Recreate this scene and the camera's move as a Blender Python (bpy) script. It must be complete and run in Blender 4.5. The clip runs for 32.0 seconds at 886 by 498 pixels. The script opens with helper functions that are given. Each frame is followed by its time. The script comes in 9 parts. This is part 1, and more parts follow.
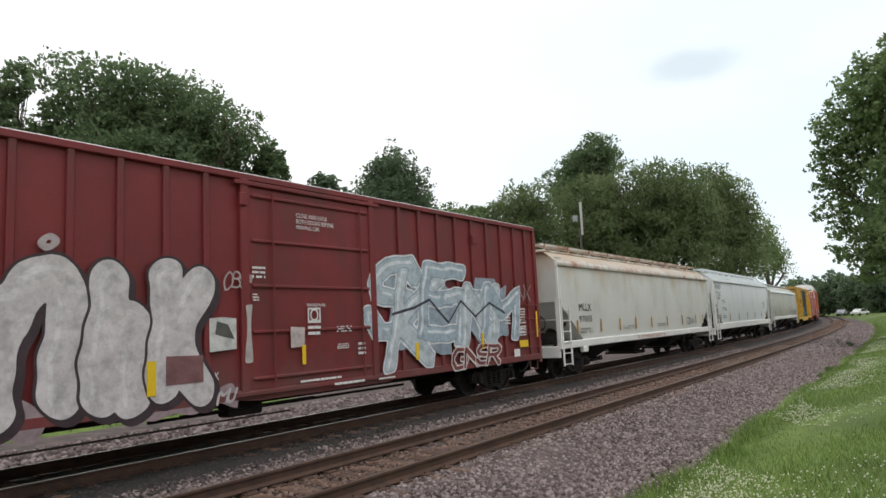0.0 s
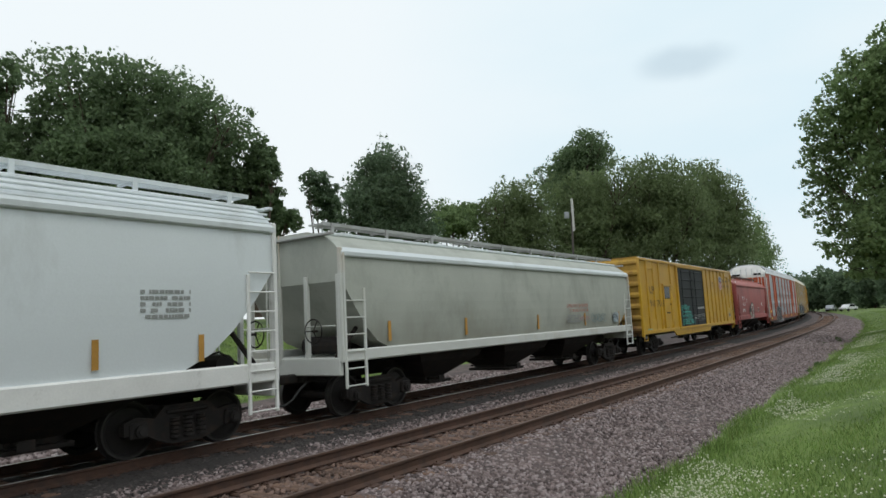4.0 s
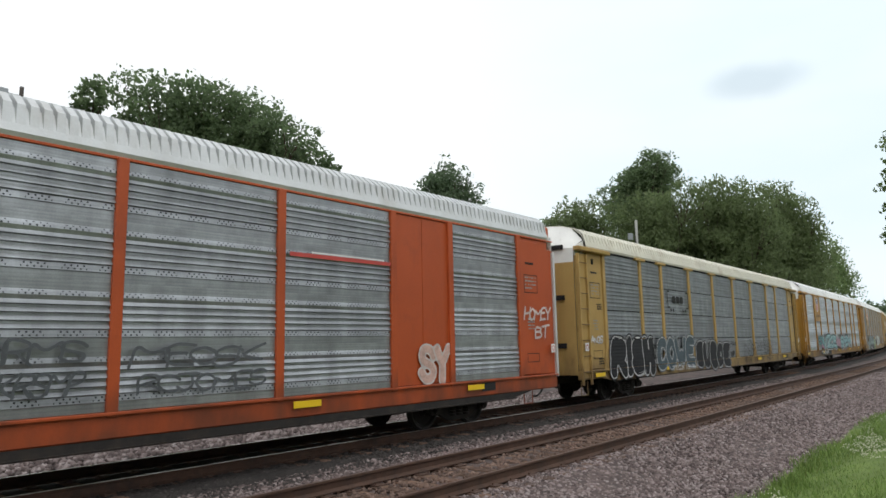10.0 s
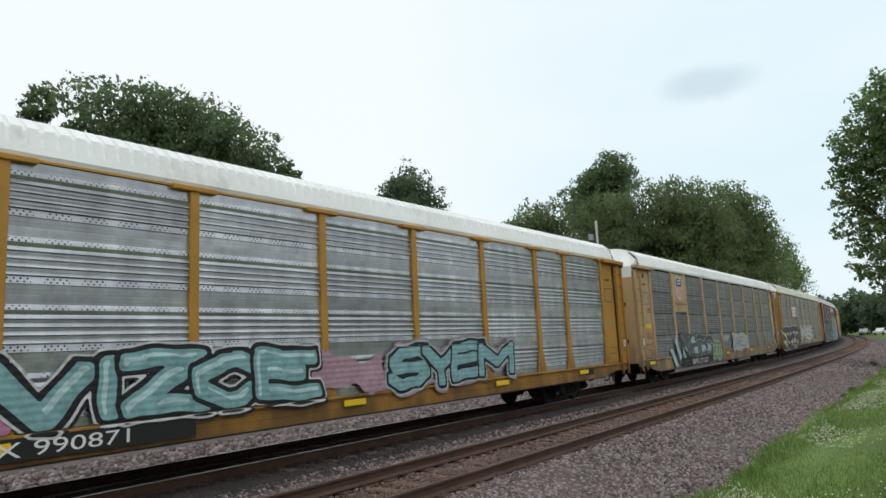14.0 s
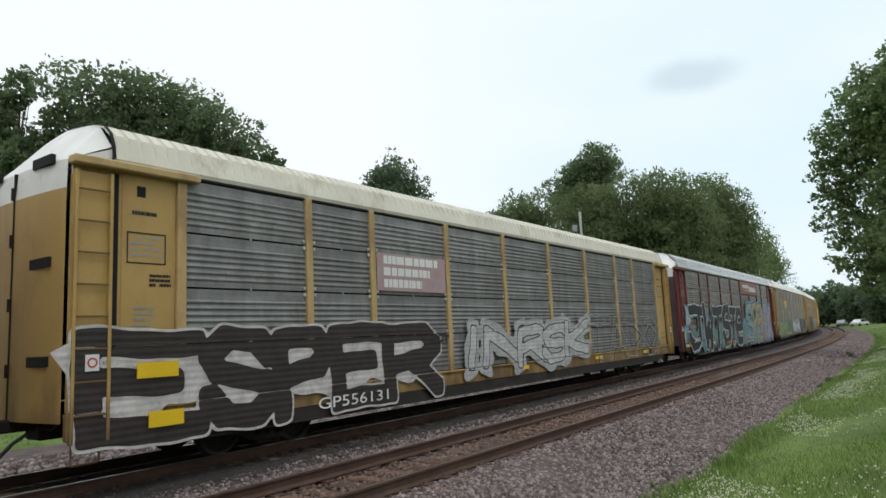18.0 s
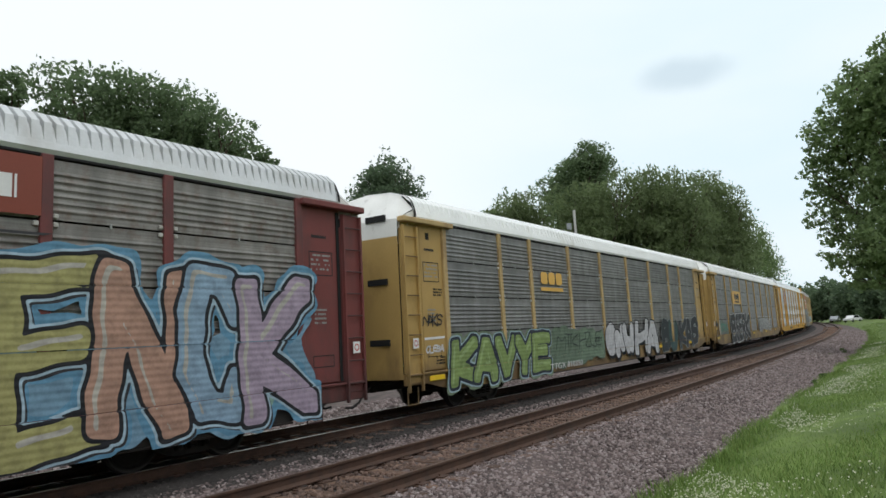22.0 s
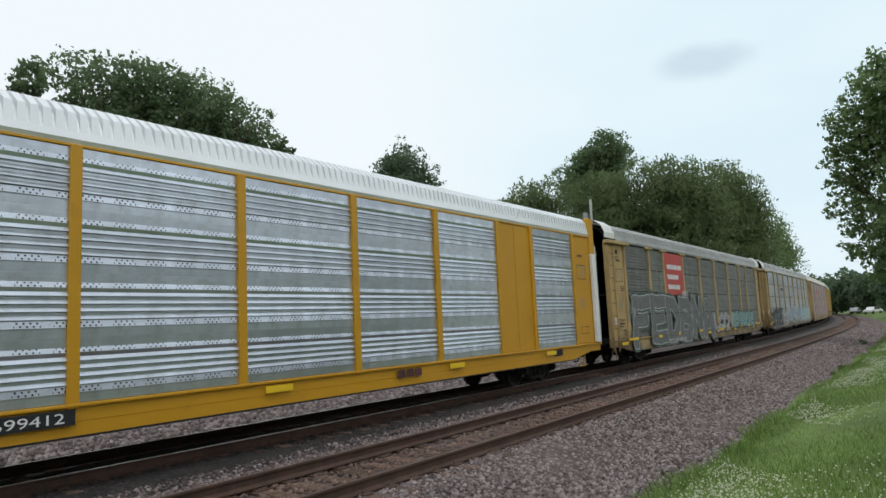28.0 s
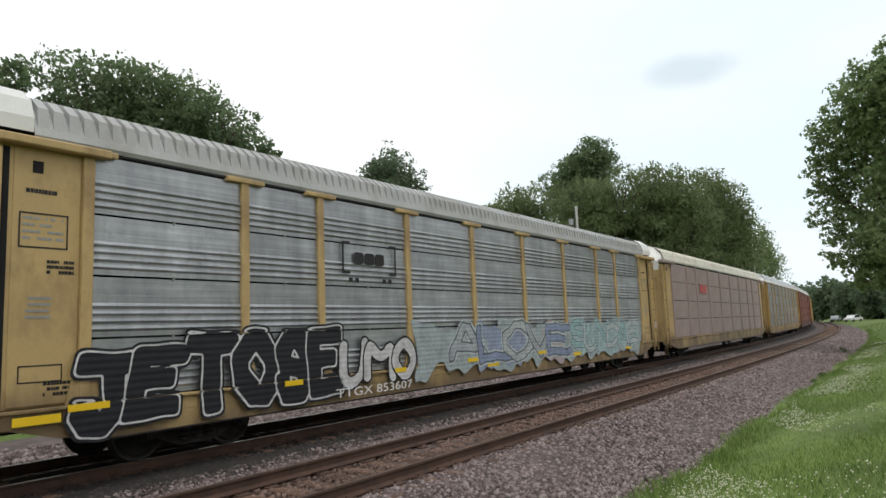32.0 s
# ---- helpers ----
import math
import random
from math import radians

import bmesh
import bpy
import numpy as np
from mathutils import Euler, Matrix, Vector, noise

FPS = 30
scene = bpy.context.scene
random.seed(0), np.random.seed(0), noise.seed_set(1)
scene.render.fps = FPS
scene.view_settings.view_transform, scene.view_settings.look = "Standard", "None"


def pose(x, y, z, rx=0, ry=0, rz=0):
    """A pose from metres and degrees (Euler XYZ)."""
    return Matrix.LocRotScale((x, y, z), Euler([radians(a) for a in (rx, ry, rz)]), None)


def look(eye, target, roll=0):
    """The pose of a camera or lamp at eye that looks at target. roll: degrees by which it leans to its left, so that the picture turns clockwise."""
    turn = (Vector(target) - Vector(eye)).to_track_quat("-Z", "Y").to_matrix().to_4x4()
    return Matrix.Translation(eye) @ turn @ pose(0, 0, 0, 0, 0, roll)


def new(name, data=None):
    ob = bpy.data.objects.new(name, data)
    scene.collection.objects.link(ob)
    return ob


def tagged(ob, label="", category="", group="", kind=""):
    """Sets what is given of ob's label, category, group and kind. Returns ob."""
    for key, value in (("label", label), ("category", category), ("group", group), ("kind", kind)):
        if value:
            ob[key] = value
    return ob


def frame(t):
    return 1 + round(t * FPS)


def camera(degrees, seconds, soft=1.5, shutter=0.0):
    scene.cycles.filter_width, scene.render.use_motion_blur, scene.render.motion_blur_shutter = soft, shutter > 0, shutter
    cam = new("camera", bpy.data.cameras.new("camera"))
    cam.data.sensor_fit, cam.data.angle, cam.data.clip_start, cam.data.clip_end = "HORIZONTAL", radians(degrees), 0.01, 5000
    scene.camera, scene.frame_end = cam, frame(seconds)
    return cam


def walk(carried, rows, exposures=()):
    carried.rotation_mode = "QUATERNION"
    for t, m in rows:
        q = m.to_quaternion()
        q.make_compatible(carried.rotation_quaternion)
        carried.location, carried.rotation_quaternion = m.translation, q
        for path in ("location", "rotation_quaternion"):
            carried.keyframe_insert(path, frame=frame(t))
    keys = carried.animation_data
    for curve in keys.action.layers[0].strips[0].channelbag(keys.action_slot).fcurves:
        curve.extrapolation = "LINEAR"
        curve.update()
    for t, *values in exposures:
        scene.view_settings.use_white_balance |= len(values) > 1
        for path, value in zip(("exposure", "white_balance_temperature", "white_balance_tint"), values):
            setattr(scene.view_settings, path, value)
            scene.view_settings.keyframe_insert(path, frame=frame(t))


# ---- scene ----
# ---- camera ----
cam = camera(66.89, 32.0, soft=1.55)
EYE = (0.0, 0.0, 1.94)
PATH = [
    (0, 96.68, 2.77, -53.75), (0.5, 96.57, 3.01, -54.17), (1, 96.49, 3.06, -54.31), (1.5, 96.50, 3.02, -54.40),
    (2, 96.47, 2.49, -54.59), (2.5, 96.37, 2.38, -54.55), (3, 96.30, 2.76, -54.47), (3.5, 96.33, 2.91, -54.47),
    (5.5, 96.73, 3.52, -52.60), (5.7, 96.94, 2.94, -47.50), (6, 96.98, 2.38, -40.34), (6.2, 96.90, 2.23, -36.06),
    (6.5, 96.66, 2.22, -34.59), (7, 96.32, 2.60, -34.91), (7.2, 96.28, 2.91, -37.99), (7.5, 96.46, 3.35, -44.27),
    (7.7, 96.69, 3.24, -47.00), (8, 96.90, 2.91, -48.38), (8.5, 97.20, 2.31, -49.55), (9, 97.53, 1.85, -49.82),
    (9.5, 97.88, 1.39, -49.81), (10, 98.15, 1.17, -49.47), (10.5, 98.34, 1.58, -48.92), (11, 98.40, 1.98, -49.93),
    (11.5, 98.41, 2.07, -50.92), (12, 98.36, 2.50, -51.68), (12.5, 98.18, 3.32, -51.98), (13, 98.35, 3.23, -51.86),
    (13.5, 98.40, 3.06, -52.11), (15.5, 98.06, 2.56, -53.32), (16, 97.86, 2.79, -53.73), (16.5, 97.71, 2.54, -53.90),
    (17, 97.58, 2.57, -53.81), (17.5, 97.50, 2.54, -53.86), (18, 97.45, 2.59, -53.80), (18.5, 97.42, 2.54, -53.80),
    (19, 97.48, 2.59, -54.01), (19.5, 97.51, 2.81, -54.06), (20, 97.46, 2.81, -54.25), (20.5, 97.41, 2.93, -54.16),
    (21, 97.41, 2.91, -54.22), (21.5, 97.41, 2.85, -54.28), (22, 97.37, 3.05, -54.20), (22.5, 97.26, 2.98, -54.23),
    (23, 97.16, 3.36, -54.12), (23.5, 96.99, 2.96, -53.85), (24, 96.90, 2.64, -53.44), (24.5, 96.84, 2.72, -53.13),
    (25, 96.82, 2.66, -52.93), (25.5, 96.75, 2.44, -52.77), (27.5, 96.47, 2.41, -52.84), (28, 96.50, 2.67, -52.93),
    (28.5, 96.51, 2.92, -52.96), (29, 96.52, 2.90, -53.02), (29.5, 96.54, 2.96, -53.12), (30, 96.61, 3.08, -53.29),
    (30.5, 96.71, 2.98, -53.61), (31, 96.74, 2.84, -53.81), (31.5, 96.82, 2.54, -54.12), (32, 96.86, 2.25, -54.18),
]
EXPOSURES = ((0, -0.16, 6500, 10), (1, -0.18, 6450, 9), (2, -0.32, 6250, 6), (3, -0.41, 6150, 4), (4.5, -0.38, 6250, 6), (6, -0.21, 6450, 9), (7, -0.04, 6550, 11), (9, -0.16, 6450, 9), (11, -0.26, 6350, 7),
             (13, -0.34, 6250, 5), (17, -0.32, 6250, 6), (20, -0.26, 6300, 7), (23, -0.30, 6250, 6), (25, -0.24, 6350, 7), (28, -0.39, 6150, 5), (30, -0.22, 6450, 9), (32, -0.20, 6500, 9))
walk(cam, [(t, pose(*EYE, rx, ry, rz)) for t, rx, ry, rz in PATH], EXPOSURES)

# ---- light: bright overcast sky, veiled sun ----
SUN_ELEVATION, SUN_AZIMUTH = radians(58), radians(250)
world = bpy.data.worlds.new("sky")
scene.world = world
world.use_nodes = True
wn, wl = world.node_tree.nodes, world.node_tree.links
wn.clear()
sky = wn.new("ShaderNodeTexSky")
sky.sky_type, sky.sun_disc = "NISHITA", False
sky.sun_elevation, sky.sun_rotation = SUN_ELEVATION, SUN_AZIMUTH
sky.dust_density, sky.air_density = 3.0, 1.0
gain = wn.new("ShaderNodeVectorMath")
gain.operation = "SCALE"
gain.inputs["Scale"].default_value = 0.10
veil = wn.new("ShaderNodeMix")
veil.data_type = "RGBA"
veil.inputs["B"].default_value = (1.3, 1.31, 1.32, 1)
co = wn.new("ShaderNodeTexCoord")


def facing(az, el, lo, hi):
    """1 towards a bearing and height, falling to 0 between the two cosines."""
    dot, rng = wn.new("ShaderNodeVectorMath"), wn.new("ShaderNodeMapRange")
    dot.operation = "DOT_PRODUCT"
    dot.inputs[1].default_value = (math.cos(radians(az)) * math.cos(radians(el)), math.sin(radians(az)) * math.cos(radians(el)), math.sin(radians(el)))
    wl.new(co.outputs["Generated"], dot.inputs[0]), wl.new(dot.outputs["Value"], rng.inputs["Value"])
    rng.interpolation_type = "SMOOTHSTEP"
    rng.inputs["From Min"].default_value, rng.inputs["From Max"].default_value = lo, hi
    return rng.outputs["Result"]


def times(a, b):
    m = wn.new("ShaderNodeMath")
    m.operation = "MULTIPLY"
    wl.new(a, m.inputs[0])
    if isinstance(b, float):
        m.inputs[1].default_value = b
    else:
        wl.new(b, m.inputs[1])
    return m.outputs[0]


# the overcast thins to a pale blue down the line, with soft uneven cover
cover_noise = wn.new("ShaderNodeTexNoise")
cover_noise.inputs["Scale"].default_value, cover_noise.inputs["Detail"].default_value, cover_noise.inputs["Roughness"].default_value = 2.6, 4.0, 0.45
soft_cloud = wn.new("ShaderNodeMapRange")
soft_cloud.inputs["From Min"].default_value, soft_cloud.inputs["From Max"].default_value = 0.35, 0.65
soft_cloud.inputs["To Min"].default_value, soft_cloud.inputs["To Max"].default_value = 1.0, 0.55
stretch = wn.new("ShaderNodeMapping")
stretch.inputs["Scale"].default_value = (1, 1, 3.2)
wl.new(co.outputs["Generated"], stretch.inputs["Vector"]), wl.new(stretch.outputs["Vector"], cover_noise.inputs["Vector"])
wl.new(cover_noise.outputs["Fac"], soft_cloud.inputs["Value"])
thin = wn.new("ShaderNodeMix")
thin.data_type = "RGBA"
thin.inputs["B"].default_value = (0.96, 1.12, 1.21, 1)
wl.new(times(times(facing(4, 18, 0.80, 0.99), soft_cloud.outputs["Result"]), 0.85), thin.inputs["Factor"])
# one small grey cloud
lens = wn.new("ShaderNodeVectorMath")
lens.operation = "DISTANCE"
squash = wn.new("ShaderNodeMapping")
squash.inputs["Scale"].default_value = (1, 1, 2.6)
warp = wn.new("ShaderNodeMix")
warp.data_type = "VECTOR"
warp.inputs["Factor"].default_value = 0.045
fine_noise = wn.new("ShaderNodeTexNoise")
fine_noise.inputs["Scale"].default_value, fine_noise.inputs["Detail"].default_value = 14.0, 4.0
wl.new(co.outputs["Generated"], squash.inputs["Vector"]), wl.new(squash.outputs["Vector"], warp.inputs["A"])
wl.new(co.outputs["Generated"], fine_noise.inputs["Vector"]), wl.new(fine_noise.outputs["Color"], warp.inputs["B"])
wl.new(warp.outputs["Result"], lens.inputs[0])
CLOUD_AZ, CLOUD_EL, WARP = radians(14.3), radians(19.6), 0.045
lens.inputs[1].default_value = [q * (1 - WARP) + 0.5 * WARP for q in (math.cos(CLOUD_AZ) * math.cos(CLOUD_EL), math.sin(CLOUD_AZ) * math.cos(CLOUD_EL), math.sin(CLOUD_EL) * 2.6)]
spread = wn.new("ShaderNodeMapRange")
spread.interpolation_type = "SMOOTHSTEP"
spread.inputs["From Min"].default_value, spread.inputs["From Max"].default_value = 0.075, 0.02
wl.new(lens.outputs["Value"], spread.inputs["Value"])
grey_cloud = wn.new("ShaderNodeMix")
grey_cloud.data_type = "RGBA"
grey_cloud.inputs["B"].default_value = (0.68, 0.80, 0.90, 1)
wl.new(times(spread.outputs["Result"], 0.5), grey_cloud.inputs["Factor"])
veil.inputs["Factor"].default_value = 0.93
back = wn.new("ShaderNodeBackground")
back.inputs["Strength"].default_value = 1.0
wout = wn.new("ShaderNodeOutputWorld")
wl.new(sky.outputs["Color"], gain.inputs[0])
wl.new(gain.outputs["Vector"], veil.inputs["A"])
wl.new(veil.outputs["Result"], thin.inputs["A"])
wl.new(thin.outputs["Result"], grey_cloud.inputs["A"])
wl.new(grey_cloud.outputs["Result"], back.inputs["Color"])
wl.new(back.outputs["Background"], wout.inputs["Surface"])
sun = new("sun", bpy.data.lights.new("sun", "SUN"))
sun.data.energy, sun.data.angle, sun.data.color = 0.85, radians(20), (1.0, 0.96, 0.9)
# from high up behind the camera's shoulder
sun.matrix_world = look((-30, -45, 90), (0, 0, 0))

# ---- the line of the tracks ----
KNOT_S = (-60, 20, 60, 110, 170, 260, 420, 900)
KNOT_K = (-0.00021, 0.00035, 0.00113, 0.00115, 0.00046, 0.0003, 0.0015, 0.0012)
NEAR, FAR = 7.13, 11.53          # lateral places of the two tracks
GAUGE = 1.51                     # between rail centres
LINE_S = np.arange(-200.0, 1100.0, 1.0)
_k = np.interp(LINE_S, KNOT_S, KNOT_K) * (LINE_S > -60)
LINE_T = np.cumsum(_k)
LINE_T -= np.interp(0, LINE_S, LINE_T)
LINE_X, LINE_Y = np.cumsum(np.cos(LINE_T)), np.cumsum(np.sin(LINE_T))
LINE_X -= np.interp(0, LINE_S, LINE_X)
LINE_Y -= np.interp(0, LINE_S, LINE_Y)


def along(s, off):
    """Place and heading at s metres along the line, off metres to its left."""
    th = np.interp(s, LINE_S, LINE_T)
    return np.interp(s, LINE_S, LINE_X) - off * np.sin(th), np.interp(s, LINE_S, LINE_Y) + off * np.cos(th), th


TRAVEL_T = np.arange(0, 33, 2.0)
TRAVEL_X = (0, 25.2, 50.36, 75.46, 100.53, 125.6, 150.68, 175.76, 200.83, 225.9, 250.98, 276.04, 301.02, 325.95, 350.79, 375.48, 400.1)


def travel(t):
    return float(np.interp(t, TRAVEL_T, TRAVEL_X))


# ---- small helpers ----
class Shape:
    """Collects points and faces for one mesh."""

    def __init__(self):
        self.v, self.f = [], []

    def add(self, v, f):
        n = len(self.v)
        self.v += [tuple(p) for p in v]
        self.f += [tuple(i + n for i in q) for q in f]
        return self

    def box(self, lo, hi, c=0.0):
        """A box, with its edges cut back by c."""
        (x0, y0, z0), (x1, y1, z1) = lo, hi
        if c <= 0:
            return self.add([(x, y, z) for x in (x0, x1) for y in (y0, y1) for z in (z0, z1)],
                            [(0, 1, 3, 2), (4, 6, 7, 5), (0, 4, 5, 1), (2, 3, 7, 6), (0, 2, 6, 4), (1, 5, 7, 3)])
        c = min(c, (x1 - x0) / 2.2, (y1 - y0) / 2.2, (z1 - z0) / 2.2)
        v, key = [], {}
        for sx in (0, 1):
            for sy in (0, 1):
                for sz in (0, 1):
                    for ax in (0, 1, 2):
                        p = [(x0, x1)[sx] - (c, -c)[1 - sx], (y0, y1)[sy] - (c, -c)[1 - sy], (z0, z1)[sz] - (c, -c)[1 - sz]]
                        p[ax] = ((x0, x1)[sx], (y0, y1)[sy], (z0, z1)[sz])[ax]
                        key[sx, sy, sz, ax] = len(v)
                        v.append(p)
        f = []
        for ax in (0, 1, 2):
            a, b = [i for i in (0, 1, 2) if i != ax]
            for s in (0, 1):
                def at(i, j):
                    k = [0, 0, 0]
                    k[ax], k[a], k[b] = s, i, j
                    return tuple(k)
                q = [key[(*at(*ij), ax)] for ij in ((0, 0), (1, 0), (1, 1), (0, 1))]
                f.append(q if (s == 1) != (ax == 1) else q[::-1])
        for ax in (0, 1, 2):
            a, b = [i for i in (0, 1, 2) if i != ax]
            for i in (0, 1):
                for j in (0, 1):
                    def at(s):
                        k = [0, 0, 0]
                        k[ax], k[a], k[b] = s, i, j
                        return tuple(k)
                    f.append([key[(*at(0), a)], key[(*at(1), a)], key[(*at(1), b)], key[(*at(0), b)]])
        for sx in (0, 1):
            for sy in (0, 1):
                for sz in (0, 1):
                    f.append([key[sx, sy, sz, 0], key[sx, sy, sz, 1], key[sx, sy, sz, 2]])
        return self.add(v, f)

    def rod(self, a, b, r, n=6, r2=None):
        """A round bar from a to b."""
        a, b = Vector(a), Vector(b)
        q = (b - a).to_track_quat("Z", "Y")
        r2 = r if r2 is None else r2
        v = []
        for c, k in ((a, r), (b, r2)):
            v += [c + q @ Vector((k * math.cos(2 * math.pi * i / n), k * math.sin(2 * math.pi * i / n), 0)) for i in range(n)]
        f = [(i, (i + 1) % n, n + (i + 1) % n, n + i) for i in range(n)]
        return self.add(v, f + [tuple(range(n))[::-1], tuple(range(n, 2 * n))])

    def path(self, pts, r, n=6):
        for a, b in zip(pts[:-1], pts[1:]):
            self.rod(a, b, r, n)
        return self

    def sweep(self, sections, closed=True, caps=True):
        """A skin over equal rows of points."""
        n, m = len(sections[0]), len(sections)
        v = [p for row in sections for p in row]
        f = []
        for j in range(m - 1):
            for i in range(n if closed else n - 1):
                f.append((j * n + i, j * n + (i + 1) % n, (j + 1) * n + (i + 1) % n, (j + 1) * n + i))
        if caps and closed:
            f += [tuple(range(n))[::-1], tuple(range((m - 1) * n, m * n))]
        return self.add(v, f)

    def plate(self, outline, y0, y1):
        """A plate upright along the car: outline in (x, z), from y0 to y1."""
        return self.sweep([[(x, y0, z) for x, z in outline], [(x, y1, z) for x, z in outline]])

    def mesh(self, name, mat, smooth=False):
        me = bpy.data.meshes.new(name)
        me.from_pydata(self.v, [], self.f)
        if smooth:
            me.polygons.foreach_set("use_smooth", [True] * len(me.polygons))
        bm = bmesh.new()
        bm.from_mesh(me)
        bmesh.ops.recalc_face_normals(bm, faces=bm.faces)
        bm.to_mesh(me)
        bm.free()
        me.materials.append(mat)
        return me


def part(name, shape, mat, parent=None, label="", smooth=False, m=None):
    """Links a shape, or a mesh, as one object under a thing."""
    ob = new(name, shape if isinstance(shape, bpy.types.Mesh) else shape.mesh(name, mat, smooth))
    if parent is not None:
        ob.parent = parent
    if m is not None:
        ob.matrix_basis = m
    if label:
        ob["label"] = label
    return ob


def raw_mesh(name, v, f, mat):
    """A large mesh straight from arrays of points and of equal faces."""
    me = bpy.data.meshes.new(name)
    v, f = np.asarray(v, np.float32), np.asarray(f, np.int32)
    me.vertices.add(len(v))
    me.vertices.foreach_set("co", v.ravel())
    me.loops.add(f.size)
    me.loops.foreach_set("vertex_index", f.ravel())
    me.polygons.add(len(f))
    me.polygons.foreach_set("loop_start", np.arange(0, f.size, f.shape[1], dtype=np.int32))
    me.update(calc_edges=True)
    me.materials.append(mat)
    return me


# ---- materials ----
def material(name, colour, rough=0.6, metal=0.0, vary=0.15, scale=1.0, fine=30.0, bump=0.15, second=None, second_at=0.6,
             streak=0.0, random=0.0, spec=0.4, soft=0.12):
    """A painted or raw surface: base colour with broad and fine variation, an optional second colour in patches
    (rust, dirt), upright streaks, and fine relief."""
    mat = bpy.data.materials.new(name)
    mat.use_nodes = True
    nt = mat.node_tree
    n, l = nt.nodes, nt.links
    bsdf = n["Principled BSDF"]
    bsdf.inputs["Roughness"].default_value, bsdf.inputs["Metallic"].default_value = rough, metal
    bsdf.inputs["Specular IOR Level"].default_value = spec
    co = n.new("ShaderNodeTexCoord")
    broad, small = n.new("ShaderNodeTexNoise"), n.new("ShaderNodeTexNoise")
    broad.inputs["Scale"].default_value, broad.inputs["Detail"].default_value = scale, 6.0
    small.inputs["Scale"].default_value, small.inputs["Detail"].default_value = fine, 4.0
    for q in (broad, small):
        l.new(co.outputs["Object"], q.inputs["Vector"])
    mix = n.new("ShaderNodeMath")
    mix.operation = "MULTIPLY_ADD"
    l.new(small.outputs["Fac"], mix.inputs[0])
    mix.inputs[1].default_value = 0.5
    l.new(broad.outputs["Fac"], mix.inputs[2])
    rng = n.new("ShaderNodeMapRange")
    rng.inputs["From Min"].default_value, rng.inputs["From Max"].default_value = 0.45, 1.05
    rng.inputs["To Min"].default_value, rng.inputs["To Max"].default_value = 1 - vary, 1 + vary
    l.new(mix.outputs[0], rng.inputs["Value"])
    value = rng.outputs["Result"]
    if random > 0:
        info, per = n.new("ShaderNodeObjectInfo"), n.new("ShaderNodeMapRange")
        per.inputs["To Min"].default_value, per.inputs["To Max"].default_value = 1 - random, 1 + random
        l.new(info.outputs["Random"], per.inputs["Value"])
        mul = n.new("ShaderNodeMath")
        mul.operation = "MULTIPLY"
        l.new(value, mul.inputs[0]), l.new(per.outputs["Result"], mul.inputs[1])
        value = mul.outputs[0]
    tint = n.new("ShaderNodeVectorMath")
    tint.operation = "SCALE"
    tint.inputs[0].default_value = colour
    l.new(value, tint.inputs["Scale"])
    out = tint.outputs["Vector"]
    if second is not None:
        patch = n.new("ShaderNodeTexNoise")
        patch.inputs["Scale"].default_value, patch.inputs["Detail"].default_value = scale * 1.7, 8.0
        patch.inputs["Roughness"].default_value = 0.65
        mp = n.new("ShaderNodeMapping")
        mp.inputs["Scale"].default_value = (1, 1, 1 - 0.8 * streak)
        mp.inputs["Location"].default_value = (3.1, 7.7, 1.3)
        l.new(co.outputs["Object"], mp.inputs["Vector"]), l.new(mp.outputs["Vector"], patch.inputs["Vector"])
        at = n.new("ShaderNodeMapRange")
        at.inputs["From Min"].default_value, at.inputs["From Max"].default_value = second_at - soft, second_at + soft
        l.new(patch.outputs["Fac"], at.inputs["Value"])
        two = n.new("ShaderNodeMix")
        two.data_type = "RGBA"
        two.inputs["B"].default_value = (*second, 1)
        l.new(at.outputs["Result"], two.inputs["Factor"]), l.new(out, two.inputs["A"])
        out = two.outputs["Result"]
    l.new(out, bsdf.inputs["Base Color"])
    if bump > 0:
        bp = n.new("ShaderNodeBump")
        bp.inputs["Strength"].default_value, bp.inputs["Distance"].default_value = bump, 0.02
        l.new(mix.outputs[0], bp.inputs["Height"]), l.new(bp.outputs["Normal"], bsdf.inputs["Normal"])
    return mat


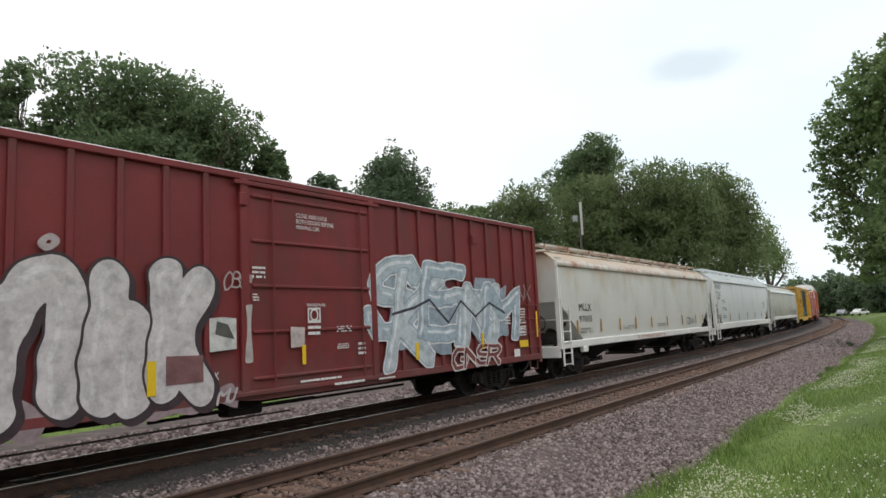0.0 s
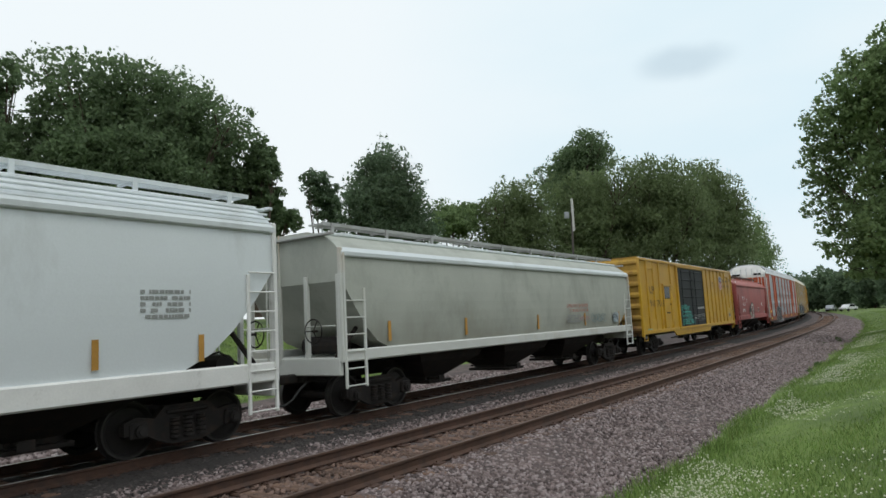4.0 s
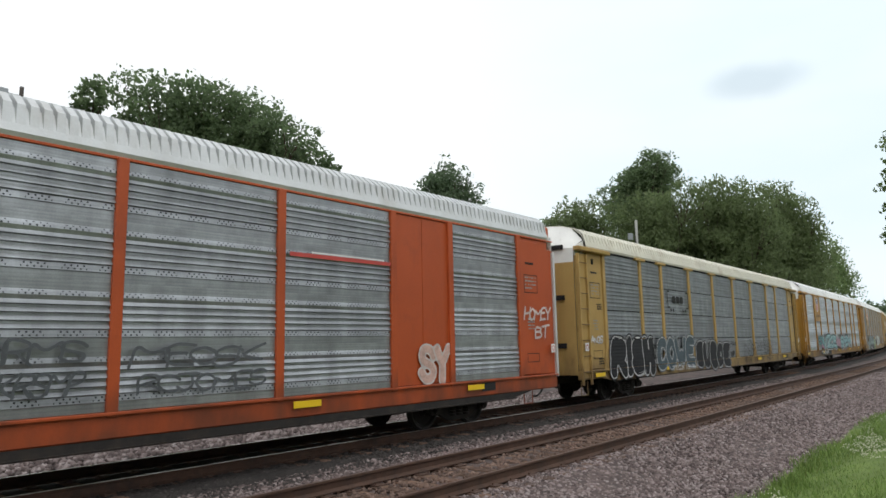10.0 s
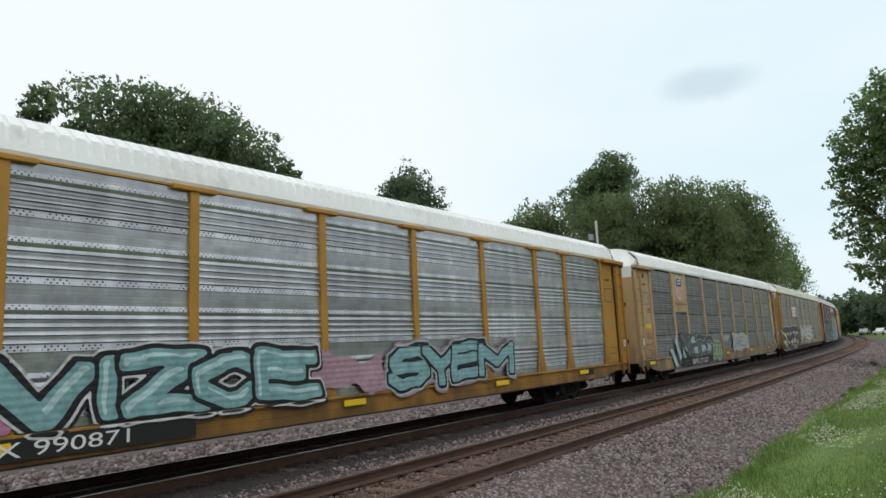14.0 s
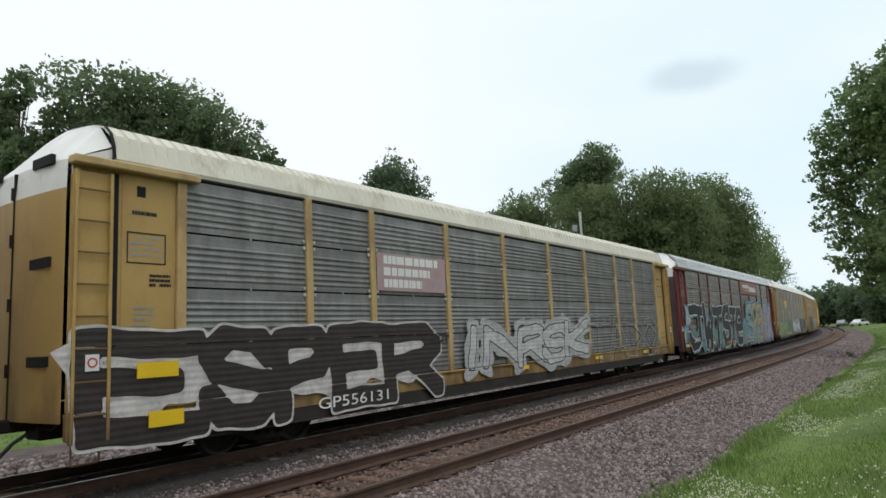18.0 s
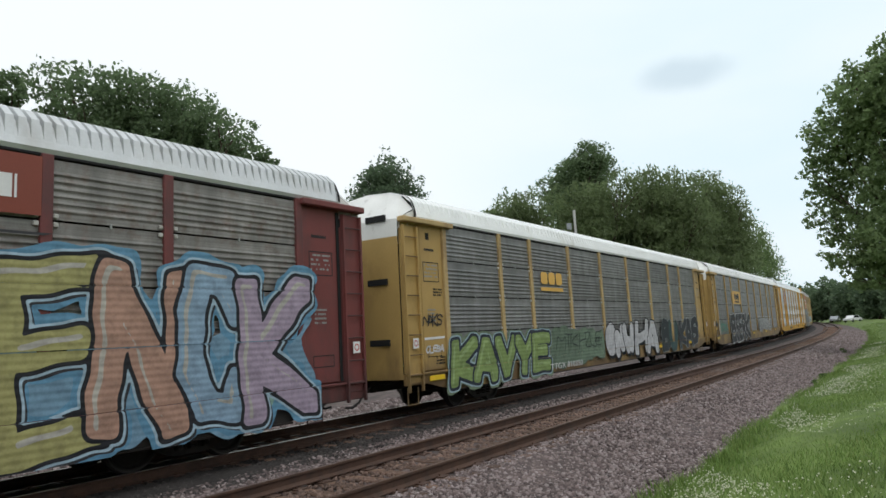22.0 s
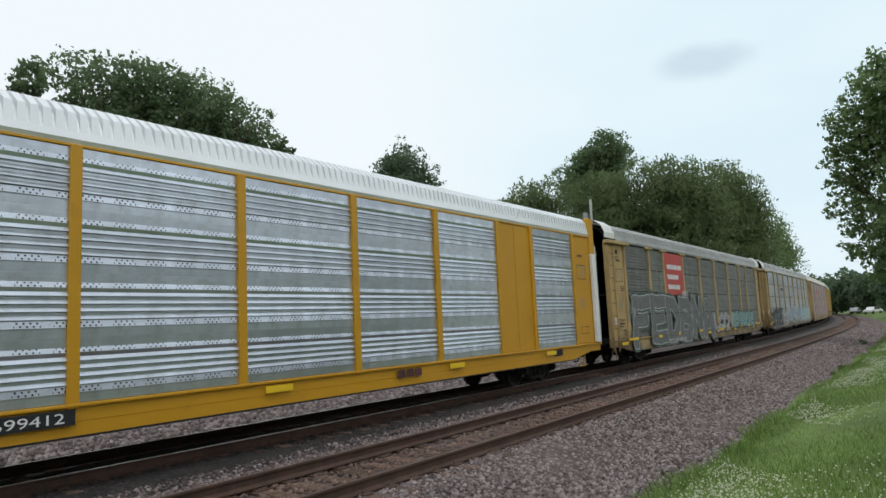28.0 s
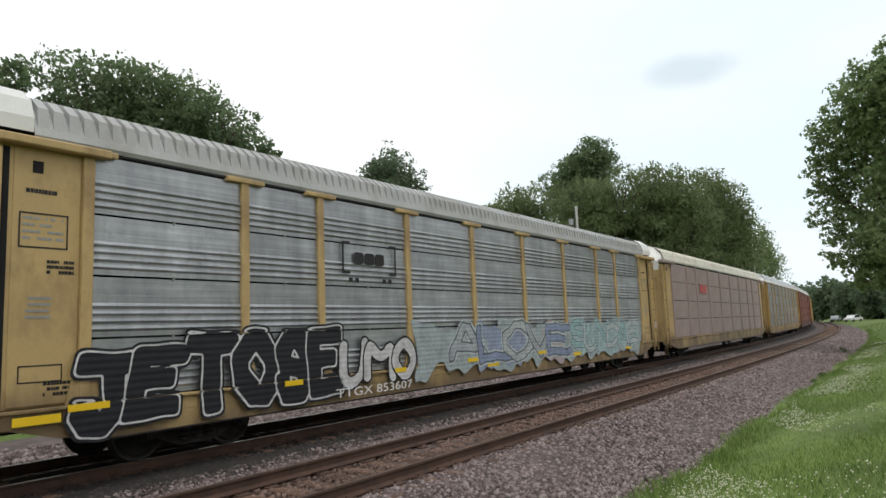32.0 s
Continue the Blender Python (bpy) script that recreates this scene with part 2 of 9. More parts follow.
def weather(mat, colour, z0, z1, amount, scale=1.2, stretch=0.35):
    """A coat of dirt or rust, patchy, that comes in between the heights z0 and z1."""
    n, l = mat.node_tree.nodes, mat.node_tree.links
    bsdf = n["Principled BSDF"]
    base = bsdf.inputs["Base Color"].links[0].from_socket
    co, sep, rise = n.new("ShaderNodeTexCoord"), n.new("ShaderNodeSeparateXYZ"), n.new("ShaderNodeMapRange")
    l.new(co.outputs["Object"], sep.inputs["Vector"])
    mp, nz, ramp = n.new("ShaderNodeMapping"), n.new("ShaderNodeTexNoise"), n.new("ShaderNodeMapRange")
    mp.inputs["Scale"].default_value = (1, 1, stretch)
    nz.inputs["Scale"].default_value, nz.inputs["Detail"].default_value = scale, 7.0
    l.new(co.outputs["Object"], mp.inputs["Vector"]), l.new(mp.outputs["Vector"], nz.inputs["Vector"])
    ramp.inputs["From Min"].default_value, ramp.inputs["From Max"].default_value = 0.34, 0.66
    ramp.inputs["To Min"].default_value, ramp.inputs["To Max"].default_value = -0.5, 0.5
    l.new(nz.outputs["Fac"], ramp.inputs["Value"])
    rise.inputs["From Min"].default_value, rise.inputs["From Max"].default_value = z0, z1
    wob, mul = n.new("ShaderNodeMath"), n.new("ShaderNodeMath")
    wob.operation, mul.operation = "MULTIPLY_ADD", "MULTIPLY"
    l.new(ramp.outputs["Result"], wob.inputs[0])
    wob.inputs[1].default_value = abs(z1 - z0) * 1.1
    l.new(sep.outputs["Z"], wob.inputs[2]), l.new(wob.outputs[0], rise.inputs["Value"])
    l.new(rise.outputs["Result"], mul.inputs[0])
    mul.inputs[1].default_value = amount
    mix = n.new("ShaderNodeMix")
    mix.data_type = "RGBA"
    mix.inputs["B"].default_value = (*colour, 1)
    l.new(mul.outputs[0], mix.inputs["Factor"]), l.new(base, mix.inputs["A"])
    l.new(mix.outputs["Result"], bsdf.inputs["Base Color"])
    return mat


GRASS = material("grass_soil", (0.13, 0.19, 0.04), 0.9, vary=0.35, scale=0.35, fine=14, bump=0.6, second=(0.05, 0.08, 0.02), second_at=0.55)
BALLAST = material("ballast_bed", (0.118, 0.088, 0.083), 0.95, vary=0.5, scale=1.2, fine=22, bump=1.0, second=(0.05, 0.042, 0.04), second_at=0.55)
STONE = material("ballast_stone", (0.158, 0.120, 0.115), 0.85, vary=0.4, scale=3.0, fine=40, bump=0.3)
RAIL = material("rusty_rail", (0.085, 0.048, 0.034), 0.75, metal=0.2, vary=0.3, scale=2, fine=30, second=(0.05, 0.035, 0.03))
TIE = material("weathered_tie", (0.115, 0.07, 0.05), 0.9, vary=0.35, scale=3, fine=40, bump=0.8, random=0.35, second=(0.2, 0.12, 0.08))
BARK = material("bark", (0.08, 0.06, 0.045), 0.95, vary=0.4, scale=3, fine=20, bump=1.0)

# ---- railway car materials ----
STEEL = material("dark_steel", (0.022, 0.019, 0.018), 0.75, metal=0.3, vary=0.3, scale=3, second=(0.042, 0.029, 0.022))
WHEEL = material("wheel_steel", (0.028, 0.025, 0.024), 0.65, metal=0.4, vary=0.3, scale=4)
BRIGHT = material("worn_tread", (0.06, 0.056, 0.053), 0.5, metal=0.6, vary=0.1)
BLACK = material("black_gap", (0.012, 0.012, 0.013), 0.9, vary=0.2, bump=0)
RUBBER = material("rubber_hose", (0.02, 0.02, 0.02), 0.7, vary=0.2)
GALV = material("galvanised_roof", (0.60, 0.615, 0.625), 0.42, metal=0.5, vary=0.10, scale=0.8, second=(0.5, 0.5, 0.49), second_at=0.62)
NEW_ROOF = material("new_zinc_roof", (0.80, 0.815, 0.83), 0.38, metal=0.45, vary=0.06, scale=0.8)
DULL_ROOF = material("dull_grey_roof", (0.40, 0.405, 0.40), 0.55, metal=0.3, vary=0.14, scale=0.8, second=(0.3, 0.29, 0.27), second_at=0.6, streak=0.3)
GRATING = material("rusty_grating", (0.12, 0.078, 0.066), 0.8, vary=0.25)
WHITE_ROOF = material("white_roof", (0.84, 0.85, 0.85), 0.55, vary=0.08, scale=0.7, second=(0.55, 0.54, 0.5), second_at=0.7)
CREAM_ROOF = material("cream_roof", (0.66, 0.64, 0.55), 0.6, vary=0.1, scale=0.9, second=(0.42, 0.36, 0.27), second_at=0.66, streak=0.3)
WHITE = material("white_paint", (0.72, 0.72, 0.70), 0.55, vary=0.10, scale=1.5, second=(0.35, 0.33, 0.3), second_at=0.72)
OXIDE = material("oxide_boxcar_paint", (0.175, 0.024, 0.026), 0.55, vary=0.18, scale=0.9, second=(0.11, 0.03, 0.028), second_at=0.6, streak=0.7)
PALE_GREY = material("pale_grey_hopper_paint", (0.60, 0.61, 0.58), 0.5, vary=0.10, scale=0.6, second=(0.46, 0.43, 0.35), second_at=0.66, streak=0.75)
RUSTY_TOP = material("rust_stained_paint", (0.58, 0.56, 0.52), 0.6, vary=0.15, scale=1.0, second=(0.36, 0.17, 0.10), second_at=0.54)
WHITE_HOPPER = material("white_hopper_paint", (0.66, 0.70, 0.72), 0.45, vary=0.05, scale=0.5, second=(0.49, 0.51, 0.51), second_at=0.66, streak=0.8)
GREEN_GREY = material("grey_green_hopper_paint", (0.40, 0.415, 0.37), 0.55, vary=0.10, scale=0.7, second=(0.30, 0.31, 0.27), second_at=0.6, streak=0.5)
RED_HOPPER = material("faded_red_paint", (0.34, 0.082, 0.075), 0.6, vary=0.12, scale=0.7, second=(0.24, 0.07, 0.06), second_at=0.6, streak=0.7)
BOX_YELLOW = material("yellow_boxcar_paint", (0.545, 0.325, 0.024), 0.5, vary=0.12, scale=0.8, second=(0.43, 0.235, 0.035), second_at=0.62, streak=0.6)
BOX_YELLOW_END = material("dirty_yellow_paint", (0.47, 0.29, 0.05), 0.6, vary=0.16, scale=1.2, second=(0.22, 0.11, 0.04), second_at=0.6, streak=0.5)
DOOR_BLACK = material("black_door_paint", (0.012, 0.0135, 0.017), 0.6, vary=0.3, scale=1.0, second=(0.03, 0.03, 0.034), second_at=0.7)
ORANGE = material("orange_paint", (0.43, 0.078, 0.019), 0.5, vary=0.12, scale=0.9, second=(0.31, 0.06, 0.02), second_at=0.66, streak=0.5)
TAN = material("tan_yellow_paint", (0.43, 0.285, 0.098), 0.55, vary=0.12, scale=0.8, second=(0.31, 0.195, 0.07), second_at=0.64, streak=0.6)
YELLOW = material("rack_yellow_paint", (0.42, 0.215, 0.032), 0.5, vary=0.12, scale=0.8, second=(0.28, 0.145, 0.03), second_at=0.64, streak=0.6)
BRIGHT_YELLOW = material("bright_yellow_paint", (0.53, 0.275, 0.012), 0.45, vary=0.07, scale=0.8, second=(0.4, 0.2, 0.02), second_at=0.72)
PALE_TAN = material("pale_tan_paint", (0.48, 0.335, 0.18), 0.55, vary=0.12, scale=0.8, second=(0.33, 0.21, 0.11), second_at=0.62, streak=0.6)
SAND = material("sand_paint", (0.48, 0.345, 0.155), 0.55, vary=0.12, scale=0.9, second=(0.28, 0.185, 0.09), second_at=0.62, streak=0.6)
MAROON = material("maroon_paint", (0.17, 0.045, 0.042), 0.6, vary=0.15, scale=0.9, second=(0.11, 0.045, 0.045), second_at=0.58, streak=0.6)
SIGN_BROWN = material("brown_sign_paint", (0.22, 0.055, 0.035), 0.5, vary=0.08)
SIGN_RED = material("red_sign_paint", (0.52, 0.075, 0.065), 0.55, vary=0.12, scale=2.0, second=(0.4, 0.08, 0.07))
FADED_RED = material("faded_red_sign", (0.42, 0.27, 0.28), 0.6, vary=0.15, scale=2.0, second=(0.36, 0.34, 0.36), second_at=0.55)
SIGN_YELLOW = material("yellow_sign_paint", (0.70, 0.42, 0.10), 0.55, vary=0.08)
PINK = material("faded_pink_panels", (0.33, 0.262, 0.245), 0.7, vary=0.15, scale=0.9, second=(0.33, 0.24, 0.22), streak=0.5)
FAR_RUST = material("rusty_brown_panels", (0.24, 0.12, 0.085), 0.75, vary=0.2, scale=0.9, second=(0.16, 0.08, 0.06))
INK = material("black_lettering", (0.015, 0.015, 0.016), 0.6, vary=0.2)
LETTER_WHITE = material("white_lettering", (0.72, 0.72, 0.72), 0.6, vary=0.12, fine=60)
GREY_TEXT = material("grey_lettering", (0.28, 0.29, 0.28), 0.6, vary=0.15)
RED_TEXT = material("red_lettering", (0.45, 0.16, 0.13), 0.6, vary=0.2)
AMBER = material("amber_reflector", (0.45, 0.24, 0.05), 0.45, vary=0.2)
DECAL_YELLOW = material("yellow_reflector", (0.78, 0.52, 0.02), 0.4, vary=0.08)
SHIELD_BLUE = material("shield_blue", (0.035, 0.05, 0.17), 0.5, vary=0.12)
SHIELD_RED = material("shield_red", (0.50, 0.045, 0.06), 0.5, vary=0.12)

weather(BOX_YELLOW, (0.47, 0.28, 0.075), 2.7, 3.4, 0.55, 0.8)
weather(PALE_GREY, (0.42, 0.25, 0.11), 3.2, 4.3, 0.62, 0.55, 0.8), weather(BOX_YELLOW_END, (0.15, 0.08, 0.035), 2.0, 1.0, 0.75, 1.5, 0.6)
for q, dirt in ((TAN, (0.16, 0.10, 0.055)), (YELLOW, (0.17, 0.09, 0.035)), (SAND, (0.17, 0.115, 0.07)), (PALE_TAN, (0.2, 0.13, 0.09)), (MAROON, (0.07, 0.04, 0.04)), (ORANGE, (0.2, 0.06, 0.03))):
    weather(q, tuple(0.7 * k for k in dirt), 1.45, 0.6, 0.85, 1.3, 0.5)
weather(OXIDE, (0.12, 0.075, 0.07), 1.5, 0.7, 0.5, 1.2, 0.5), weather(RED_HOPPER, (0.40, 0.15, 0.12), 3.1, 4.1, 0.55, 0.8, 0.5), weather(GREEN_GREY, (0.24, 0.235, 0.19), 2.2, 1.4, 0.6, 0.9, 0.5)


def panel_metal(name, colour, metal, rough, holes, stain, uneven=0.2):
    """Corrugated sheet steel with streaks along it and punched holes in its flat bands."""
    mat = material(name, colour, rough, metal=metal, vary=0.14 + uneven * 0.5, scale=2.2, fine=45, bump=0.05, random=0.13,
                   second=stain, second_at=0.62)
    n, l = mat.node_tree.nodes, mat.node_tree.links
    bsdf = n["Principled BSDF"]
    base = bsdf.inputs["Base Color"].links[0].from_socket
    co = n.new("ShaderNodeTexCoord")
    mp = n.new("ShaderNodeMapping")
    mp.inputs["Scale"].default_value = (0.35, 1, 26)
    streak = n.new("ShaderNodeTexNoise")
    streak.inputs["Scale"].default_value, streak.inputs["Detail"].default_value = 1.0, 3.0
    l.new(co.outputs["Object"], mp.inputs["Vector"]), l.new(mp.outputs["Vector"], streak.inputs["Vector"])
    k = n.new("ShaderNodeMapRange")
    k.inputs["From Min"].default_value, k.inputs["From Max"].default_value = 0.3, 0.7
    k.inputs["To Min"].default_value, k.inputs["To Max"].default_value = 1 - uneven, 1 + uneven
    l.new(streak.outputs["Fac"], k.inputs["Value"])
    sc = n.new("ShaderNodeVectorMath")
    sc.operation = "SCALE"
    # rain streaks and blotches, different on every sheet
    info, far, shift, slow, dull, both = n.new("ShaderNodeObjectInfo"), n.new("ShaderNodeVectorMath"), n.new("ShaderNodeMapping"), n.new("ShaderNodeTexNoise"), n.new("ShaderNodeMapRange"), n.new("ShaderNodeMath")
    far.operation, both.operation = "MULTIPLY_ADD", "MULTIPLY"
    l.new(info.outputs["Random"], far.inputs[0])
    far.inputs[1].default_value = (61, 0, 37)
    l.new(co.outputs["Object"], far.inputs[2]), l.new(far.outputs["Vector"], shift.inputs["Vector"])
    shift.inputs["Scale"].default_value = (2.4, 1, 0.45)
    slow.inputs["Scale"].default_value, slow.inputs["Detail"].default_value, slow.inputs["Roughness"].default_value = 1.0, 5.0, 0.62
    l.new(shift.outputs["Vector"], slow.inputs["Vector"]), l.new(slow.outputs["Fac"], dull.inputs["Value"])
    dull.inputs["From Min"].default_value, dull.inputs["From Max"].default_value = 0.3, 0.7
    dull.inputs["To Min"].default_value, dull.inputs["To Max"].default_value = 1 - 1.1 * uneven, 1 + 0.8 * uneven
    l.new(k.outputs["Result"], both.inputs[0]), l.new(dull.outputs["Result"], both.inputs[1])
    l.new(base, sc.inputs[0]), l.new(both.outputs[0], sc.inputs["Scale"])
    out = sc.outputs["Vector"]
    if holes:
        sep = n.new("ShaderNodeSeparateXYZ")
        l.new(co.outputs["Object"], sep.inputs["Vector"])

        def math_node(op, a, b=0.0):
            m = n.new("ShaderNodeMath")
            m.operation = op
            for i, q in enumerate((a, b)):
                if isinstance(q, (int, float)):
                    m.inputs[i].default_value = q
                else:
                    l.new(q, m.inputs[i])
            return m.outputs[0]
        # a staggered lattice of round holes, pitch 8 cm, in the bands of flat sheet
        row = math_node("DIVIDE", sep.outputs["Z"], 0.047)
        shift = math_node("MULTIPLY", math_node("MODULO", math_node("FLOOR", row), 2.0), 0.5)
        u = math_node("SUBTRACT", math_node("FRACT", math_node("ADD", math_node("DIVIDE", sep.outputs["X"], 0.085), shift)), 0.5)
        w = math_node("MULTIPLY", math_node("SUBTRACT", math_node("FRACT", row), 0.5), 0.55)
        d = math_node("SQRT", math_node("ADD", math_node("MULTIPLY", u, u), math_node("MULTIPLY", w, w)))
        hole = math_node("LESS_THAN", d, 0.17)
        strip = math_node("LESS_THAN", math_node("ABSOLUTE", math_node("SUBTRACT", math_node("ABSOLUTE", math_node("SUBTRACT", sep.outputs["Z"], 0.465)), 0.275)), holes)
        cluster = math_node("LESS_THAN", math_node("FRACT", math_node("DIVIDE", sep.outputs["X"], 0.51)), 0.67)
        hole = math_node("MULTIPLY", math_node("MULTIPLY", hole, strip), cluster)
        mix = n.new("ShaderNodeMix")
        mix.data_type = "RGBA"
        mix.inputs["B"].default_value = (0.02, 0.022, 0.025, 1)
        l.new(hole, mix.inputs["Factor"]), l.new(out, mix.inputs["A"])
        out = mix.outputs["Result"]
    l.new(out, bsdf.inputs["Base Color"])
    return mat


PANEL_SILVER = panel_metal("bright_galvanised_sheet", (0.34, 0.358, 0.38), 0.75, 0.40, 0.035, (0.32, 0.335, 0.35))
PANEL_BRIGHT = panel_metal("clean_galvanised_sheet", (0.47, 0.49, 0.52), 0.85, 0.33, 0.035, (0.40, 0.42, 0.445))
PANEL_PLAIN = panel_metal("plain_galvanised_sheet", (0.42, 0.438, 0.462), 0.65, 0.40, 0.0, (0.34, 0.352, 0.37))
PANEL_NEW = panel_metal("new_galvanised_sheet", (0.57, 0.615, 0.685), 0.85, 0.32, 0.04, (0.45, 0.475, 0.51), 0.06)
PANEL_BLUE = panel_metal("blue_grey_sheet", (0.27, 0.29, 0.315), 0.5, 0.48, 0.0, (0.22, 0.235, 0.255))
PANEL_GREY = panel_metal("dull_grey_sheet", (0.225, 0.228, 0.228), 0.35, 0.55, 0.0, (0.165, 0.16, 0.155))
PANEL_BROWN = panel_metal("brownish_grey_sheet", (0.235, 0.226, 0.214), 0.3, 0.55, 0.0, (0.17, 0.12, 0.10), 0.28)
PANEL_GREEN = panel_metal("greenish_grey_sheet", (0.195, 0.20, 0.188), 0.3, 0.6, 0.0, (0.17, 0.16, 0.15))


# ---- lettering and painted figures ----
def glyphs(text, offset=0.0, bold=True):
    """A mesh of the text in the built-in font, 1 high and as wide as it comes, in x and z."""
    cu = bpy.data.curves.new("text", "FONT")
    cu.body, cu.size, cu.offset, cu.resolution_u = text, 1.0, offset, 3
    ob = bpy.data.objects.new("text", cu)
    scene.collection.objects.link(ob)
    me = bpy.data.meshes.new_from_object(ob)
    bpy.data.objects.remove(ob)
    return me


def fit_glyphs(me, x0, z0, x1, z1, y, wave=0.0, lean=0.0, box=None, seed=0, skew=None):
    v = np.zeros(len(me.vertices) * 3)
    me.vertices.foreach_get("co", v)
    v = v.reshape(-1, 3)
    lo, hi = (v.min(0), v.max(0)) if box is None else box
    a, b = (v[:, 0] - lo[0]) / (hi[0] - lo[0]), (v[:, 1] - lo[1]) / (hi[1] - lo[1])
    if wave:
        b = b + wave * np.sin(a * 9 + seed) * (0.4 + b) + wave * 0.5 * np.sin(a * 23 + seed * 2)
        a = a + wave * 0.12 * np.sin(b * 7 + seed)
    if skew is not None:
        c = np.clip(a, -0.2, 1.2), np.clip(b, -0.2, 1.2)
        corner = ((1 - c[0]) * (1 - c[1]), c[0] * (1 - c[1]), c[0] * c[1], (1 - c[0]) * c[1])
        a = a + sum(k * q[0] for k, q in zip(corner, skew)) + 0.05 * np.sin(b * 6 + seed)
        b = b + sum(k * q[1] for k, q in zip(corner, skew)) + 0.05 * np.sin(a * 5 + seed * 2)
    v[:, 0], v[:, 2] = x0 + (x1 - x0) * a + lean * (z1 - z0) * (b - 0.5), z0 + (z1 - z0) * b
    v[:, 1] = y
    me.vertices.foreach_set("co", v.ravel())
    me.update()
    return lo, hi


SIDE = -1.50      # outer face of the sheet on the camera's side


def lettering(parent, text, x0, z0, x1, z1, mat, y, name="lettering", offset=0.0):
    me = glyphs(text, offset)
    fit_glyphs(me, x0, z0, x1, z1, y)
    me.materials.append(mat)
    return tagged(part(name, me, mat, parent), kind="stuff")


def bars(parent, x0, z0, x1, z1, rows, mat, y, seed=1, name="small_writing", fill=0.85, thick=0.6):
    """Small writing that cannot be read, as rows of short bars."""
    rnd, sh = random.Random(seed), Shape()
    h = (z1 - z0) / rows
    for r in range(rows):
        x = x0
        while x < x1 - 0.02:
            w = min((x1 - x0) * rnd.uniform(0.05, 0.16), x1 - x)
            if rnd.random() < fill:
                sh.add([(x, y, z1 - h * (r + thick)), (x + w * 0.86, y, z1 - h * (r + thick)), (x + w * 0.86, y, z1 - h * r), (x, y, z1 - h * r)], [(0, 1, 2, 3)])
            x += w
    return tagged(part(name, sh, mat, parent), kind="stuff")


def sheet(parent, name, outline, mat, y, label=""):
    """A thin painted figure on the side: outline in (x, z)."""
    sh = Shape()
    sh.add([(x, y, z) for x, z in outline], [tuple(range(len(outline)))])
    return part(name, sh, mat, parent, label)


def frame_figure(parent, x0, z0, x1, z1, w, mat, y, name="stencil_frame"):
    sh = Shape()
    for a, b, c, d in ((x0, z0, x1, z0 + w), (x0, z1 - w, x1, z1), (x0, z0 + w, x0 + w, z1 - w), (x1 - w, z0 + w, x1, z1 - w)):
        sh.add([(a, y, b), (c, y, b), (c, y, d), (a, y, d)], [(0, 1, 2, 3)])
    return part(name, sh, mat, parent)


def scrawl(parent, x0, z0, x1, z1, mat, y, seed, loops=5, width=0.03):
    """A hasty hand-drawn tag: one looping stroke of even width."""
    rnd = random.Random(seed)
    n = loops * 10
    pts = []
    ph, k1, k2 = rnd.uniform(0, 6), rnd.uniform(0.5, 1.0), rnd.uniform(0.3, 0.6)
    for i in range(n + 1):
        t = i / n
        q = 2 * math.pi * loops * t
        pts.append(Vector((x0 + (x1 - x0) * (t * 0.86 + 0.09 * math.sin(q + ph) + 0.05), z0 + (z1 - z0) * (0.5 + 0.38 * k1 * math.sin(q * 1.0) + 0.22 * k2 * math.sin(q * 0.37 + ph)))))
    rows = []
    for i, p in enumerate(pts):
        d = (pts[min(i + 1, n)] - pts[max(i - 1, 0)]).normalized() * width / 2
        rows.append([(p.x - d.y, y, p.y + d.x), (p.x + d.y, y, p.y - d.x)])
    return part("graffiti_tag", Shape().sweep(rows, closed=False, caps=False), mat, parent)


PAINTS = {}
BLACKP = (0.012, 0.013, 0.018)


def spray(colour, ribs=True, second=None):
    """Spray paint over corrugated sheet: worn, with the sheet's ribs showing through."""
    key = (colour, ribs, second)
    if key not in PAINTS:
        mat = material("spray_paint", colour, 0.6, vary=0.22, scale=2.5, fine=26, bump=0.2,
                       second=second or tuple(c * 0.62 for c in colour), second_at=0.58)
        if ribs:
            n, l = mat.node_tree.nodes, mat.node_tree.links
            co, wv, bp = n.new("ShaderNodeTexCoord"), n.new("ShaderNodeTexWave"), n.new("ShaderNodeBump")
            wv.bands_direction = "Z"
            wv.inputs["Scale"].default_value, wv.inputs["Distortion"].default_value = 2.9, 0.4
            bp.inputs["Strength"].default_value, bp.inputs["Distance"].default_value = 0.22, 0.02
            l.new(co.outputs["Object"], wv.inputs["Vector"]), l.new(wv.outputs["Fac"], bp.inputs["Height"])
            l.new(bp.outputs["Normal"], n["Principled BSDF"].inputs["Normal"])
        PAINTS[key] = mat
    return PAINTS[key]


def blob_outline(x0, z0, x1, z1, seed, n=40, rough=0.12):
    rnd = random.Random(seed)
    ph = [rnd.uniform(0, 6.3) for _ in range(4)]
    pts = []
    for i in range(n):
        a = 2 * math.pi * i / n
        k = 1 + rough * (math.sin(3 * a + ph[0]) + 0.7 * math.sin(5 * a + ph[1]) + 0.5 * math.sin(9 * a + ph[2]) + 0.4 * math.sin(13 * a + ph[3])) / 2
        c, s = math.cos(a), math.sin(a)
        sq = lambda q: math.copysign(abs(q) ** 0.55, q)
        pts.append(((x0 + x1) / 2 + (x1 - x0) / 2 * sq(c) * k, (z0 + z1) / 2 + (z1 - z0) / 2 * sq(s) * k))
    return pts


